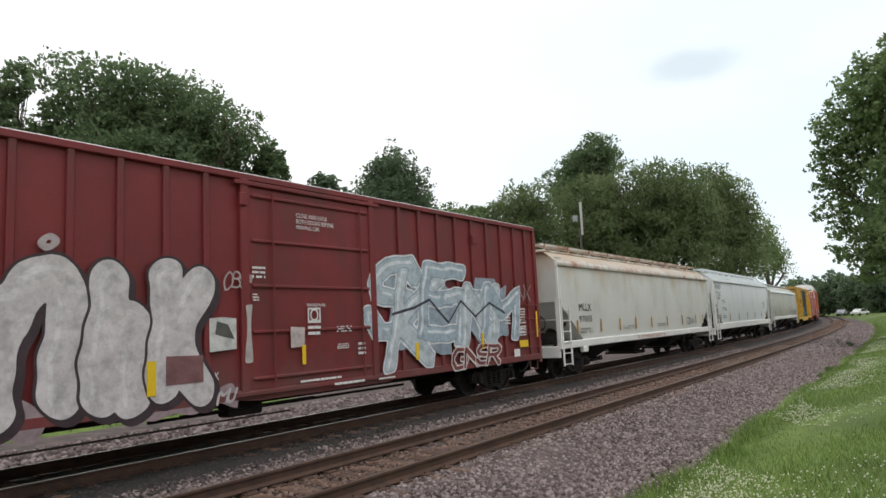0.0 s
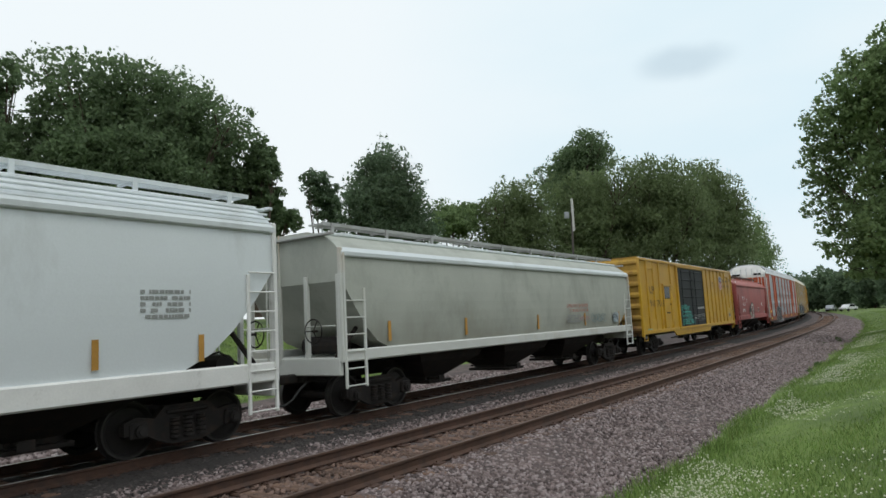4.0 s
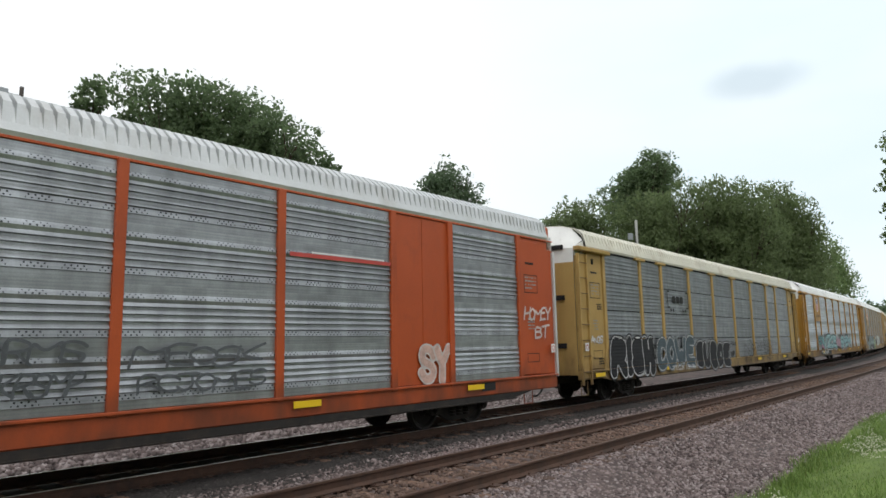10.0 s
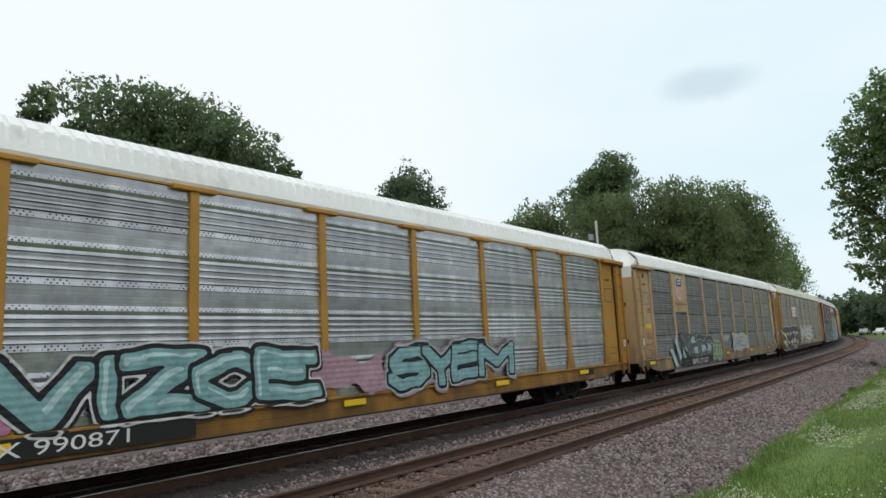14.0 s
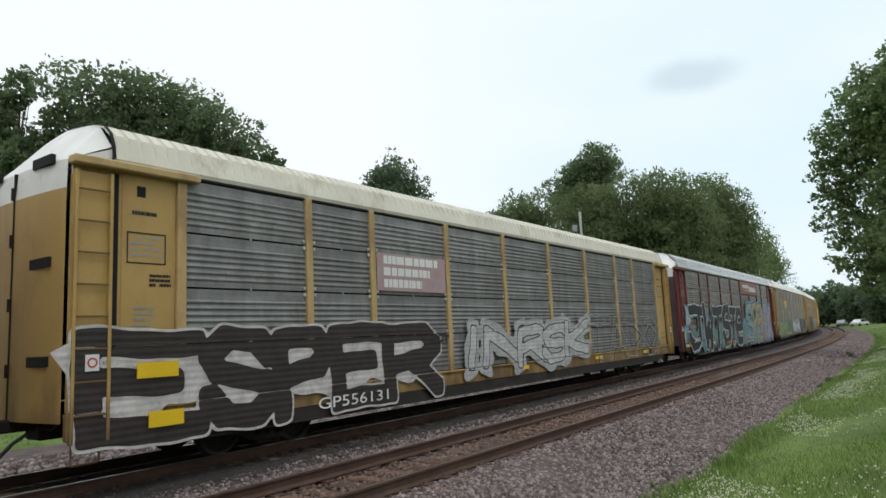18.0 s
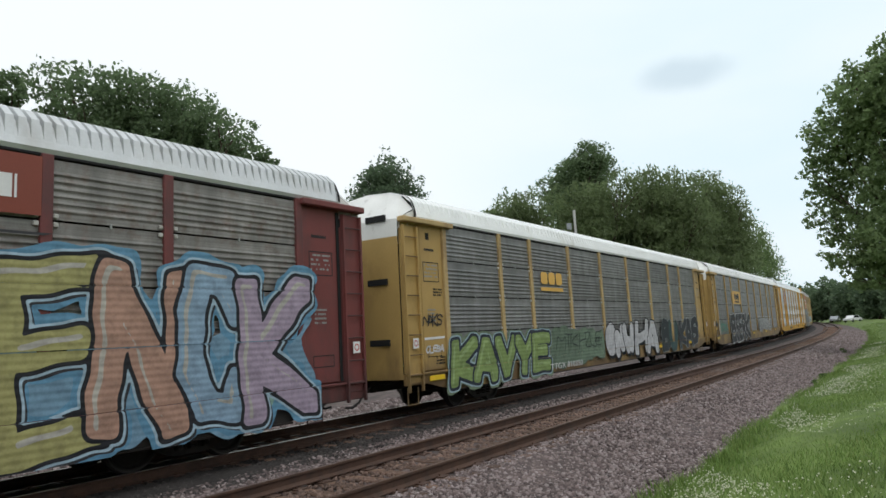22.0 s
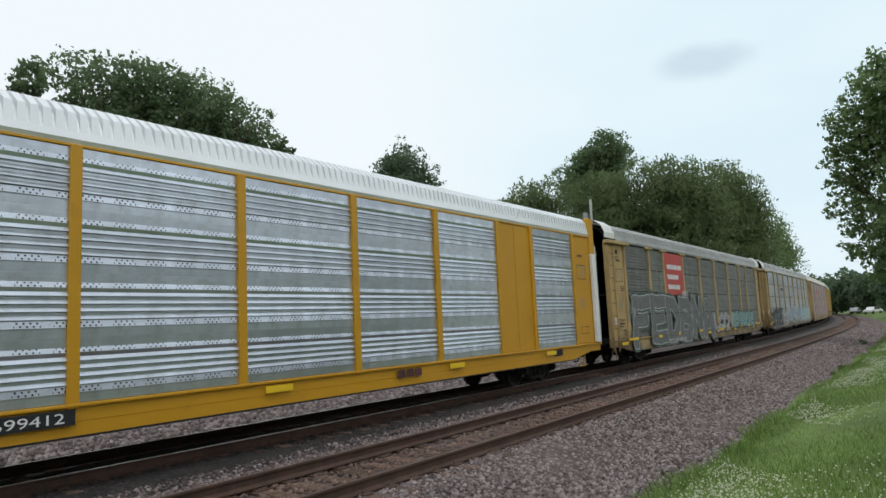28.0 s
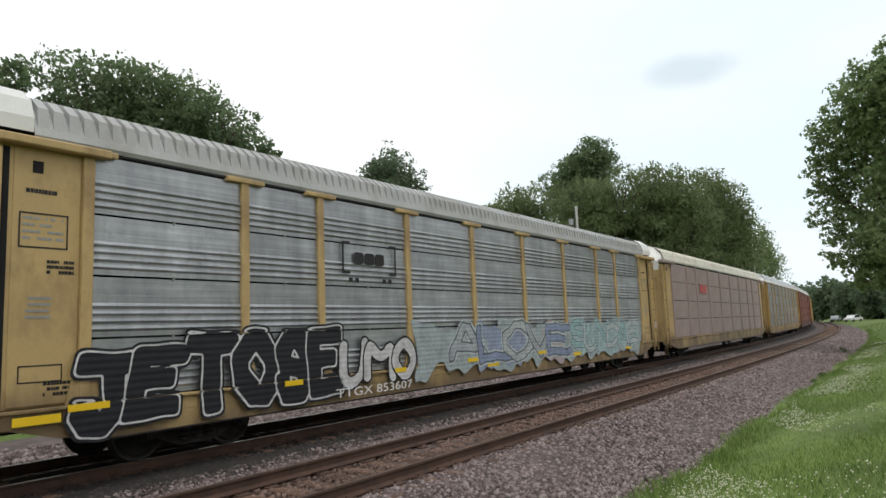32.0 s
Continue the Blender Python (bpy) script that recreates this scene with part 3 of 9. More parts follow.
# letter skeletons: strokes of points on a grid 8 wide and 9 high
LETTERS = {
    "A": "00 39 49 80/13 73", "B": "00 09 59 77 55 05/55 83 60 00", "C": "87 69 29 06 03 20 60 82", "D": "00 09 49 86 83 40 00", "E": "80 00 09 89/05 65",
    "F": "00 09 89/05 65", "G": "87 69 29 06 03 20 60 83 84 54", "H": "00 09/80 89/04 85", "I": "40 49", "J": "09 89/59 62 40 20 02", "K": "00 09/89 04 80",
    "L": "09 00 80", "M": "00 09 44 89 80", "N": "00 09 80 89", "O": "30 03 06 39 59 86 83 50 30", "P": "00 09 69 87 65 04", "R": "00 09 69 87 65 04/44 80",
    "S": "87 69 29 07 15 74 82 60 20 02", "T": "09 89/49 40", "U": "09 03 20 60 83 89", "V": "09 40 89", "W": "09 20 45 60 89", "X": "00 89/09 80", "Y": "09 44 89/44 40",
    "Z": "09 89 00 80", "&": "80 27 39 57 14 11 30 84", "n": "00 07/05 28 59 77 70", "h": "00 09/04 36 56 74 70", "e": "04 84 77 59 29 06 03 20 70", "i": "40 45/48 49",
    "2": "07 29 69 87 00 80", "6": "79 26 03 20 60 83 65 14", "9": "10 74 87 59 29 06 24 75", "1": "27 49 40", "0": "30 03 06 39 59 86 83 50 30", "4": "60 69 03 83", "*": "09 27/39 35/69 55",
}


def skeleton(ch, soft):
    """The strokes of one letter in a unit box, rounded off if soft."""
    out = []
    for line in LETTERS[ch if ch in LETTERS else ch.upper()].split("/"):
        p = np.array([(int(q[0]) / 8, int(q[1]) / 9) for q in line.split()])
        for _ in range(2 if soft else 0):
            mid = np.stack([p[:-1] * 0.75 + p[1:] * 0.25, p[:-1] * 0.25 + p[1:] * 0.75], 1).reshape(-1, 2)
            p = np.concatenate([p[:1], mid, p[-1:]])
        out.append(p)
    return out


def stroke_field(lines, X, Z, square):
    """The distance of every place from the nearest stroke."""
    d = np.full(X.shape, 9.0)
    for p in lines:
        for (ax, az), (bx, bz) in zip(p[:-1], p[1:]):
            ex, ez = bx - ax, bz - az
            t = np.clip(((X - ax) * ex + (Z - az) * ez) / (ex * ex + ez * ez + 1e-9), 0, 1)
            u, w = np.abs(X - ax - t * ex), np.abs(Z - az - t * ez)
            d = np.minimum(d, (u ** 4 + w ** 4) ** 0.25 if square else np.hypot(u, w))
    return d


def area_mesh(name, xs, zs, F, y, mat):
    """A flat sheet over the places where the field is below nought, with a smooth rim."""
    v, f = [], []
    inside = F < 0
    full = inside[:-1, :-1] & inside[1:, :-1] & inside[1:, 1:] & inside[:-1, 1:]
    some = (inside[:-1, :-1] | inside[1:, :-1] | inside[1:, 1:] | inside[:-1, 1:]) & ~full
    for j in range(full.shape[1]):
        col = np.flatnonzero(np.diff(np.concatenate([[0], full[:, j].astype(int), [0]])))
        for a, b in zip(col[::2], col[1::2]):
            n = len(v)
            v += [(xs[a], y, zs[j]), (xs[b], y, zs[j]), (xs[b], y, zs[j + 1]), (xs[a], y, zs[j + 1])]
            f.append((n, n + 1, n + 2, n + 3))
    for i, j in zip(*np.nonzero(some)):
        ring = ((i, j), (i + 1, j), (i + 1, j + 1), (i, j + 1))
        n = len(v)
        for k in range(4):
            (a, b), (c, d) = ring[k], ring[(k + 1) % 4]
            p, q = F[a, b], F[c, d]
            if p < 0:
                v.append((xs[a], y, zs[b]))
            if (p < 0) != (q < 0):
                t = p / (p - q)
                v.append((xs[a] + (xs[c] - xs[a]) * t, y, zs[b] + (zs[d] - zs[b]) * t))
        if len(v) - n > 2:
            f.append(tuple(range(n, len(v))))
        else:
            del v[n:]
    if not f:
        return None
    me = bpy.data.meshes.new(name)
    me.from_pydata(v, [], f)
    me.materials.append(mat)
    return me


SEAMS = (1.075, 2.0, 2.93)


def graffiti(parent, text, x0, z0, x1, z1, fill, line, halo=None, cloud=None, seed=1, fat=0.14, edge=0.04, rim=0.05, lean=0.0, shine=None, shade=None,
             soft=False, close=0.12, wide=None, jump=0.05, step=0.036, y=None, ribs=True, spread=0.16, seams=True, wob=0.022, hollow=False):
    """A sprayed piece, hand-lettered: a mist of ground colour, a halo, an outline, then letter by letter its fill and light edge."""
    rnd = random.Random(seed)
    y = SIDE - 0.086 if y is None else y
    pad = spread + rim + edge + 0.1
    xs, zs = np.arange(x0 - pad - abs(lean), x1 + pad + abs(lean), step), np.arange(max(z0 - pad, 0.42), z1 + pad, step)
    X, Z = np.meshgrid(xs, zs, indexing="ij")
    ph = [rnd.uniform(0, 6.3) for _ in range(6)]
    WX = X + wob * np.sin(Z * 4.1 + ph[0] + 0.8 * np.sin(X * 1.7)) + 0.4 * wob * np.sin(Z * 11 + X * 3 + ph[1]) - lean * (Z - (z0 + z1) / 2)
    WZ = Z + wob * np.sin(X * 3.3 + ph[2]) + 0.4 * wob * np.sin(X * 9 + Z * 4 + ph[3])
    height = z1 - z0
    w = 0.74 * fat * height
    cells = wide or [1.25 if q in "WMwm" else 0.55 if q in "Ii1* " else 1.0 for q in text]
    unit, x, fields = (x1 - x0) / sum(cells), x0, []
    for ch, k in zip(text, cells):
        a, b = x - close * unit * 0.5, x + (k + close * 0.5) * unit
        lo, hi = z0 + rnd.uniform(0, jump) * height, z1 - rnd.uniform(0, jump) * height
        x += k * unit
        if ch == " ":
            continue
        tip, turn = rnd.uniform(-0.05, 0.05), rnd.uniform(-0.04, 0.04)
        lines = []
        for p in skeleton(ch, soft):
            u, q = p[:, 0], p[:, 1]
            lines.append(np.stack([a + w + (b - a - 2 * w) * u + tip * height * (q - 0.5), lo + w + (hi - lo - 2 * w) * q + turn * height * (u - 0.5)], 1))
        fields.append(stroke_field(lines, WX, WZ, not soft))
    both = np.minimum.reduce(fields)
    cut = np.minimum.reduce([np.abs(Z - q) for q in SEAMS]) if seams else np.full(X.shape, 9.0)
    top = [None]

    def layer(name, F, depth, colour):
        me = area_mesh(name, xs, zs, np.maximum(F, 0.011 - cut), y - depth, spray(colour, ribs))
        if me is not None:
            ob = tagged(part(name if top[0] is not None else "graffiti", me, None, top[0] or parent), kind="stuff")
            top[0] = top[0] or ob
    if cloud is not None:
        ragged = 0.5 * spread * (np.sin(X * 5.3 + ph[4] + np.sin(Z * 6)) * np.sin(Z * 7.1 + ph[5]))
        layer("ground_colour", both - w - edge - spread + ragged, 0.0, cloud)
    if shade is not None:
        off = int(round(0.09 / step))
        layer("letter_shade", np.roll(both, (off, -off), (0, 1)) - w - edge, 0.0015, shade)
    if halo is not None:
        layer("halo", both - w - edge - rim, 0.003, halo)
    if hollow:
        layer("outline", np.abs(np.minimum.reduce([np.where(q < w + edge, q, np.maximum(both, w + edge)) for q in fields]) - w) - edge / 2, 0.0045, line)
        return
    if line is not None:
        layer("outline", both - w - edge, 0.0045, line)
    for i, q in enumerate(fields):
        F = q - w
        for later in fields[i + 1:]:
            F = np.maximum(F, w + edge - later)
        layer("letter", F, 0.006, fill[i % len(fill)] if isinstance(fill, list) else fill)
        if shine is not None:
            off = max(1, int(round(0.055 / step)))
            layer("light_edge", np.maximum(F + 0.45 * w, -(np.roll(q - w, (off, -off), (0, 1)) + 0.45 * w)), 0.0075, shine)


def tag(parent, text, x0, z0, x1, z1, colour, seed=1, width=0.022, y=None, lean=0.15, seams=False):
    """A quick one-line tag in thin strokes."""
    graffiti(parent, text, x0, z0, x1, z1, colour, None, seed=seed, fat=width / (z1 - z0) / 0.74, edge=0.0, rim=0.0, spread=0.0, lean=lean, soft=True, step=max(0.013, width * 0.62), y=y, ribs=False, seams=seams, close=0.25, jump=0.15)


def wash(parent, x0, z0, x1, z1, colour, seed, y=None, ragged=0.12, ribs=True, seams=True):
    """A patch of thin sprayed ground colour with an uneven rim."""
    rnd = random.Random(seed)
    ph = [rnd.uniform(0, 6.3) for _ in range(6)]
    xs, zs = np.arange(x0 - 0.3, x1 + 0.3, 0.045), np.arange(z0 - 0.25, z1 + 0.25, 0.045)
    X, Z = np.meshgrid(xs, zs, indexing="ij")
    F = np.maximum(np.abs(X - (x0 + x1) / 2) - (x1 - x0) / 2, np.abs(Z - (z0 + z1) / 2) - (z1 - z0) / 2)
    F = F + ragged * (0.6 * np.sin(X * 2.9 + ph[0] + np.sin(Z * 3.7 + ph[4])) + 0.5 * np.sin(Z * 5.1 + X * 1.3 + ph[1]) + 0.35 * np.sin(X * 7.7 + ph[2] + 2 * np.sin(Z * 2 + ph[3])))
    if seams:
        F = np.maximum(F, 0.011 - np.minimum.reduce([np.abs(Z - q) for q in SEAMS]))
    me = area_mesh("ground_colour", xs, zs, F, (SIDE - 0.083) if y is None else y, spray(colour, ribs))
    return tagged(part("ground_colour", me, None, parent), kind="stuff")


def shield(parent, x, z, w, y):
    """The railway's shield as plain shapes: a blue head over red and white stripes."""
    h = w * 1.28
    out = [(-0.5, 0.30), (-0.42, 0.46), (-0.2, 0.42), (0, 0.5), (0.2, 0.42), (0.42, 0.46), (0.5, 0.30), (0.46, 0.05), (0.5, -0.2), (0.4, -0.38), (0, -0.5), (-0.4, -0.38), (-0.5, -0.2), (-0.46, 0.05)]
    sheet(parent, "shield", [(x + a * w, z + b * h) for a, b in out], LETTER_WHITE, y, "white shield edge")
    head = [(-0.45, 0.29), (-0.39, 0.41), (-0.2, 0.37), (0, 0.45), (0.2, 0.37), (0.39, 0.41), (0.45, 0.29), (0.42, 0.06), (-0.42, 0.06)]
    sheet(parent, "shield_head", [(x + a * w, z + b * h) for a, b in head], SHIELD_BLUE, y - 0.004, "dark blue shield head")
    for r, (a, b) in enumerate(((0.30, 0.26), (0.18, 0.26))):
        sheet(parent, "shield_bar", [(x - b * w, z + (a - 0.03) * h), (x + b * w, z + (a - 0.03) * h), (x + b * w, z + (a + 0.03) * h), (x - b * w, z + (a + 0.03) * h)], LETTER_WHITE, y - 0.008)
    for i in range(6):
        a = -0.40 + i * 0.148
        lo = -0.5 + 0.5 * abs(a + 0.035) * 0.55 + 0.05
        sheet(parent, "shield_stripe", [(x + a * w, z + lo * h), (x + (a + 0.075) * w, z + lo * h), (x + (a + 0.075) * w, z + 0.05 * h), (x + a * w, z + 0.05 * h)], SHIELD_RED, y - 0.004)


def block_mark(parent, x0, z0, x1, z1, mat, y, pieces=3):
    """An owner's mark as plain blocks in its colour."""
    w, h = (x1 - x0) / pieces, z1 - z0
    for i in range(pieces):
        a, b, c = x0 + i * w + w * 0.07, x0 + (i + 1) * w - w * 0.07, h * 0.18
        sheet(parent, "owner_mark", [(a + c, z0), (b - c, z0), (b, z0 + c), (b, z1 - c), (b - c, z1), (a + c, z1), (a, z1 - c), (a, z0 + c)], mat, y)


# ---- running gear, shared by all cars ----
def wheel_shape():
    sh = Shape()
    n = 28
    prof = ((-0.02, 0.0), (-0.075, 0.12), (-0.02, 0.16), (-0.01, 0.36), (-0.065, 0.40), (-0.065, 0.46), (0.045, 0.465), (0.065, 0.49), (0.075, 0.485), (0.075, 0.40), (0.02, 0.36), (0.02, 0.16), (0.06, 0.1), (0.06, 0.0))
    sh.sweep([[(r * math.cos(2 * math.pi * i / n), y, r * math.sin(2 * math.pi * i / n)) for y, r in prof] for i in range(n + 1)], closed=False, caps=False)
    return sh


WHEEL_MESH = wheel_shape().mesh("wheel", WHEEL)
RIM_MESH = Shape().sweep([[(r * math.cos(2 * math.pi * i / 28), y, r * math.sin(2 * math.pi * i / 28)) for y, r in ((-0.068, 0.425), (-0.068, 0.455), (-0.05, 0.462), (0.04, 0.467))] for i in range(29)], closed=False, caps=False).mesh("rim", BRIGHT)
CAP_MESH = Shape().rod((0, -0.06, 0), (0, 0.06, 0), 0.10, 12).rod((0, -0.09, 0), (0, -0.05, 0), 0.06, 10).mesh("bearing_cap", WHEEL)
AXLE_MESH = Shape().rod((0, -0.7, 0), (0, 0.7, 0), 0.085, 10).mesh("axle", STEEL)


def side_frame_shape(y):
    sh = Shape()
    out = [(-1.12, 0.40), (-1.12, 0.60), (-0.95, 0.68), (-0.6, 0.62), (-0.42, 0.80), (0.42, 0.80), (0.6, 0.62), (0.95, 0.68), (1.12, 0.60), (1.12, 0.40), (0.78, 0.38), (0.5, 0.24), (0.3, 0.17), (-0.3, 0.17), (-0.5, 0.24), (-0.78, 0.38)]
    sh.plate(out, y - 0.07, y + 0.07)
    for x in (-0.89, 0.89):
        sh.box((x - 0.15, y - 0.13, 0.33), (x + 0.15, y + 0.1, 0.60), 0.03)
    for x in (-0.25, 0, 0.25):
        for z in np.arange(0.27, 0.62, 0.07):
            sh.rod((x, y - 0.09, z), (x, y - 0.09, z + 0.045), 0.085, 8)
    sh.box((-0.4, y - 0.11, 0.66), (0.4, y + 0.05, 0.74), 0.02)
    return sh


FRAME_NEAR, FRAME_FAR = side_frame_shape(-1.03).mesh("side_frame", STEEL), side_frame_shape(1.03).mesh("side_frame", STEEL)
BOLSTER_MESH = Shape().box((-0.22, -1.1, 0.42), (0.22, 1.1, 0.70), 0.04).box((-0.55, -0.5, 0.35), (0.55, 0.5, 0.5), 0.03).mesh("bolster", STEEL)
COUPLER_MESH = (Shape().box((-0.55, -0.10, 0.78), (0.35, 0.10, 0.98), 0.03).box((-0.78, -0.17, 0.74), (-0.5, 0.14, 1.02), 0.05)
                .box((-0.66, 0.10, 0.76), (-0.45, 0.22, 1.0), 0.04).rod((-0.62, -0.2, 0.7), (-0.62, -0.2, 1.05), 0.05, 8)).mesh("coupler", STEEL)
HOSE_MESH = Shape().path([(0.1, -0.35, 0.80), (-0.15, -0.36, 0.66), (-0.35, -0.35, 0.46), (-0.55, -0.32, 0.36), (-0.72, -0.28, 0.38)], 0.028, 6).mesh("air_hose", RUBBER)
BAR_MESH = Shape().path([(0.15, -0.3, 0.85), (0.12, -0.9, 0.83), (0.1, -1.3, 0.98)], 0.02, 5).mesh("uncoupling_lever", STEEL)


def running_gear(car, half, base):
    for x in (-base / 2, base / 2):
        truck = part("truck", BOLSTER_MESH, STEEL, car, "dark steel truck with bolster", m=pose(x, 0, 0))
        part("side_frame", FRAME_NEAR, STEEL, truck), part("side_frame", FRAME_FAR, STEEL, truck)
        for a in (-0.89, 0.89):
            part("axle", AXLE_MESH, STEEL, truck, m=pose(a, 0, 0.46))
            for y, r in ((-0.755, 0), (0.755, 180)):
                part("wheel", WHEEL_MESH, WHEEL, truck, m=pose(a, y, 0.46, 0, 0, r))
                part("rim", RIM_MESH, BRIGHT, truck, m=pose(a, y, 0.46, 0, 0, r))
            part("bearing_cap", CAP_MESH, WHEEL, truck, m=pose(a, -1.17, 0.46))
    for x, r in ((-half, 0), (half, 180)):
        part("coupler", COUPLER_MESH, STEEL, car, m=pose(x, 0, 0, 0, 0, r))
        part("air_hose", HOSE_MESH, RUBBER, car, m=pose(x, 0, 0, 0, 0, r))
        part("uncoupling_lever", BAR_MESH, STEEL, car, m=pose(x, 0, 0, 0, 0, r))


def ladder(parent, x, y, w, z0, z1, n, mat, meshes={}):
    """A ladder on the camera's side: a plate with two stiles and its rungs."""
    key = (w, z0, z1, n, mat.name)
    if key not in meshes:
        meshes[key] = (Shape().box((-0.025, -0.075, z0 - 0.2), (0.025, 0.0, z1), 0.006).mesh("stile", mat), Shape().rod((0, -0.06, 0), (w, -0.06, 0), 0.016, 5).mesh("rung", mat))
    stile, rung = meshes[key]
    back = part("ladder", Shape().box((-0.03, 0.0, z0), (w + 0.03, 0.03, z1), 0.008), mat, parent, "ladder with plate, stiles and rungs", m=pose(x, y, 0))
    for q in (0, w):
        part("stile", stile, mat, back, m=pose(q, 0, 0))
    for i in range(n):
        part("rung", rung, mat, back, m=pose(0, 0, z0 + (z1 - z0) * (i + 0.4) / n))
    return back


TRAIN = []


def new_car(label, centre, base):
    car = new("railway_car")
    tagged(car, label, "railway car", "cars of the passing train")
    TRAIN.append((car, centre, base))
    return car


# ---- car carriers ----
POSTS = (-11.95, -9.1, -7.2, -4.32, -1.44, 1.44, 4.32, 7.2, 9.1, 11.95)
ROWS = (1.08, 2.0, 2.93, 3.86, 4.78)
HALF = 13.72
_panel_meshes = {}
CLIP_MESH = Shape().box((-0.02, -0.012, -0.04), (0.02, 0.01, 0.035), 0.006).mesh("seam_clip", GREY_TEXT)


PALE_LUG = material("pale_zinc_lug", (0.46, 0.45, 0.43), 0.55, metal=0.2, vary=0.25, scale=6, second=(0.25, 0.2, 0.16), second_at=0.6)
LUG_MESH = Shape().box((-0.17, -0.03, -0.10), (-0.095, 0.015, -0.025), 0.012).box((-0.17, -0.03, 0.03), (-0.095, 0.015, 0.10), 0.012).box((0.095, -0.03, -0.10), (0.17, 0.015, -0.025), 0.012).box((0.095, -0.03, 0.03), (0.17, 0.015, 0.10), 0.012).mesh("seam_lug", PALE_LUG)


def rack_panel(width, height, style, mat):
    """One corrugated sheet, from the origin up and to the right; style 'flat' has bands without ribs."""
    key = (round(width, 2), round(height, 2), style, mat.name)
    if key not in _panel_meshes:
        g = 0.017
        pts = [(0.03, g), (0.0, g)]
        if style == "banded":
            z, pitch, top, deep, full = height * 0.26, 0.112, height * 0.26 + 0.46, 0.05, 0.8
            g = 0.0
            pts = [(0.0, 0.0), (0.0, 0.13), (-0.016, 0.14), (-0.002, 0.235)]
        elif style == "grouped":
            z, pitch, top, deep, full = height * 0.10, 0.115, height * 0.10 + 0.48, 0.030, 0.75
        elif style == "fine":
            z, pitch, top, deep, full = 0.10, 0.125, height - 0.06, 0.009, 0.8
        else:
            z, pitch, top, deep, full = height * 0.12, 0.108, height - 0.08, 0.019, 0.8
        while z + pitch * 0.9 < top:
            if style == "banded":
                pts += [(0.0, z), (-0.034, z + 0.016), (-0.030, z + 0.026), (0.0, z + 0.072)]
            else:
                pts += [(-deep * (0.5 - 0.5 * math.cos(2 * math.pi * q)), z + pitch * full * q) for q in np.linspace(0, 1, 9)]
            z += pitch
        if style == "banded":
            pts += [(-0.016, height * 0.26 + 0.47), (0.0, height - 0.14), (0.0, height)]
        else:
            pts += [(0.0, height - g), (0.03, height - g)]
        sh = Shape()
        sh.sweep([[(0.004, y, zz) for y, zz in pts], [(width - 0.004, y, zz) for y, zz in pts]], closed=False, caps=False)
        _panel_meshes[key] = sh.mesh("panel", mat)
    return _panel_meshes[key]


def roof_shape(half, rib, depth, bulge=0.0):
    prof = ((-1.50, 4.82), (-1.53, 4.90), (-1.50, 5.02), (-1.40, 5.26), (-1.16, 5.46), (-0.7, 5.60), (0, 5.66), (0.7, 5.60), (1.16, 5.46), (1.40, 5.26), (1.50, 5.02), (1.53, 4.90), (1.50, 4.82))
    sections, x = [], -half
    while x < half:
        for d, k in ((0.0, 0.0), (0.2, 0.0), (0.28, 1.0), (0.92, 1.0)):
            xx = min(x + d * rib, half)
            inner = [2 < j < len(prof) - 3 for j in range(len(prof))]
            sections.append([(xx, y * (1 + k * depth * inner[j] / 1.5), z + k * depth * inner[j]) for j, (y, z) in enumerate(prof)])
        x += rib
    return Shape().sweep(sections, closed=False, caps=False)


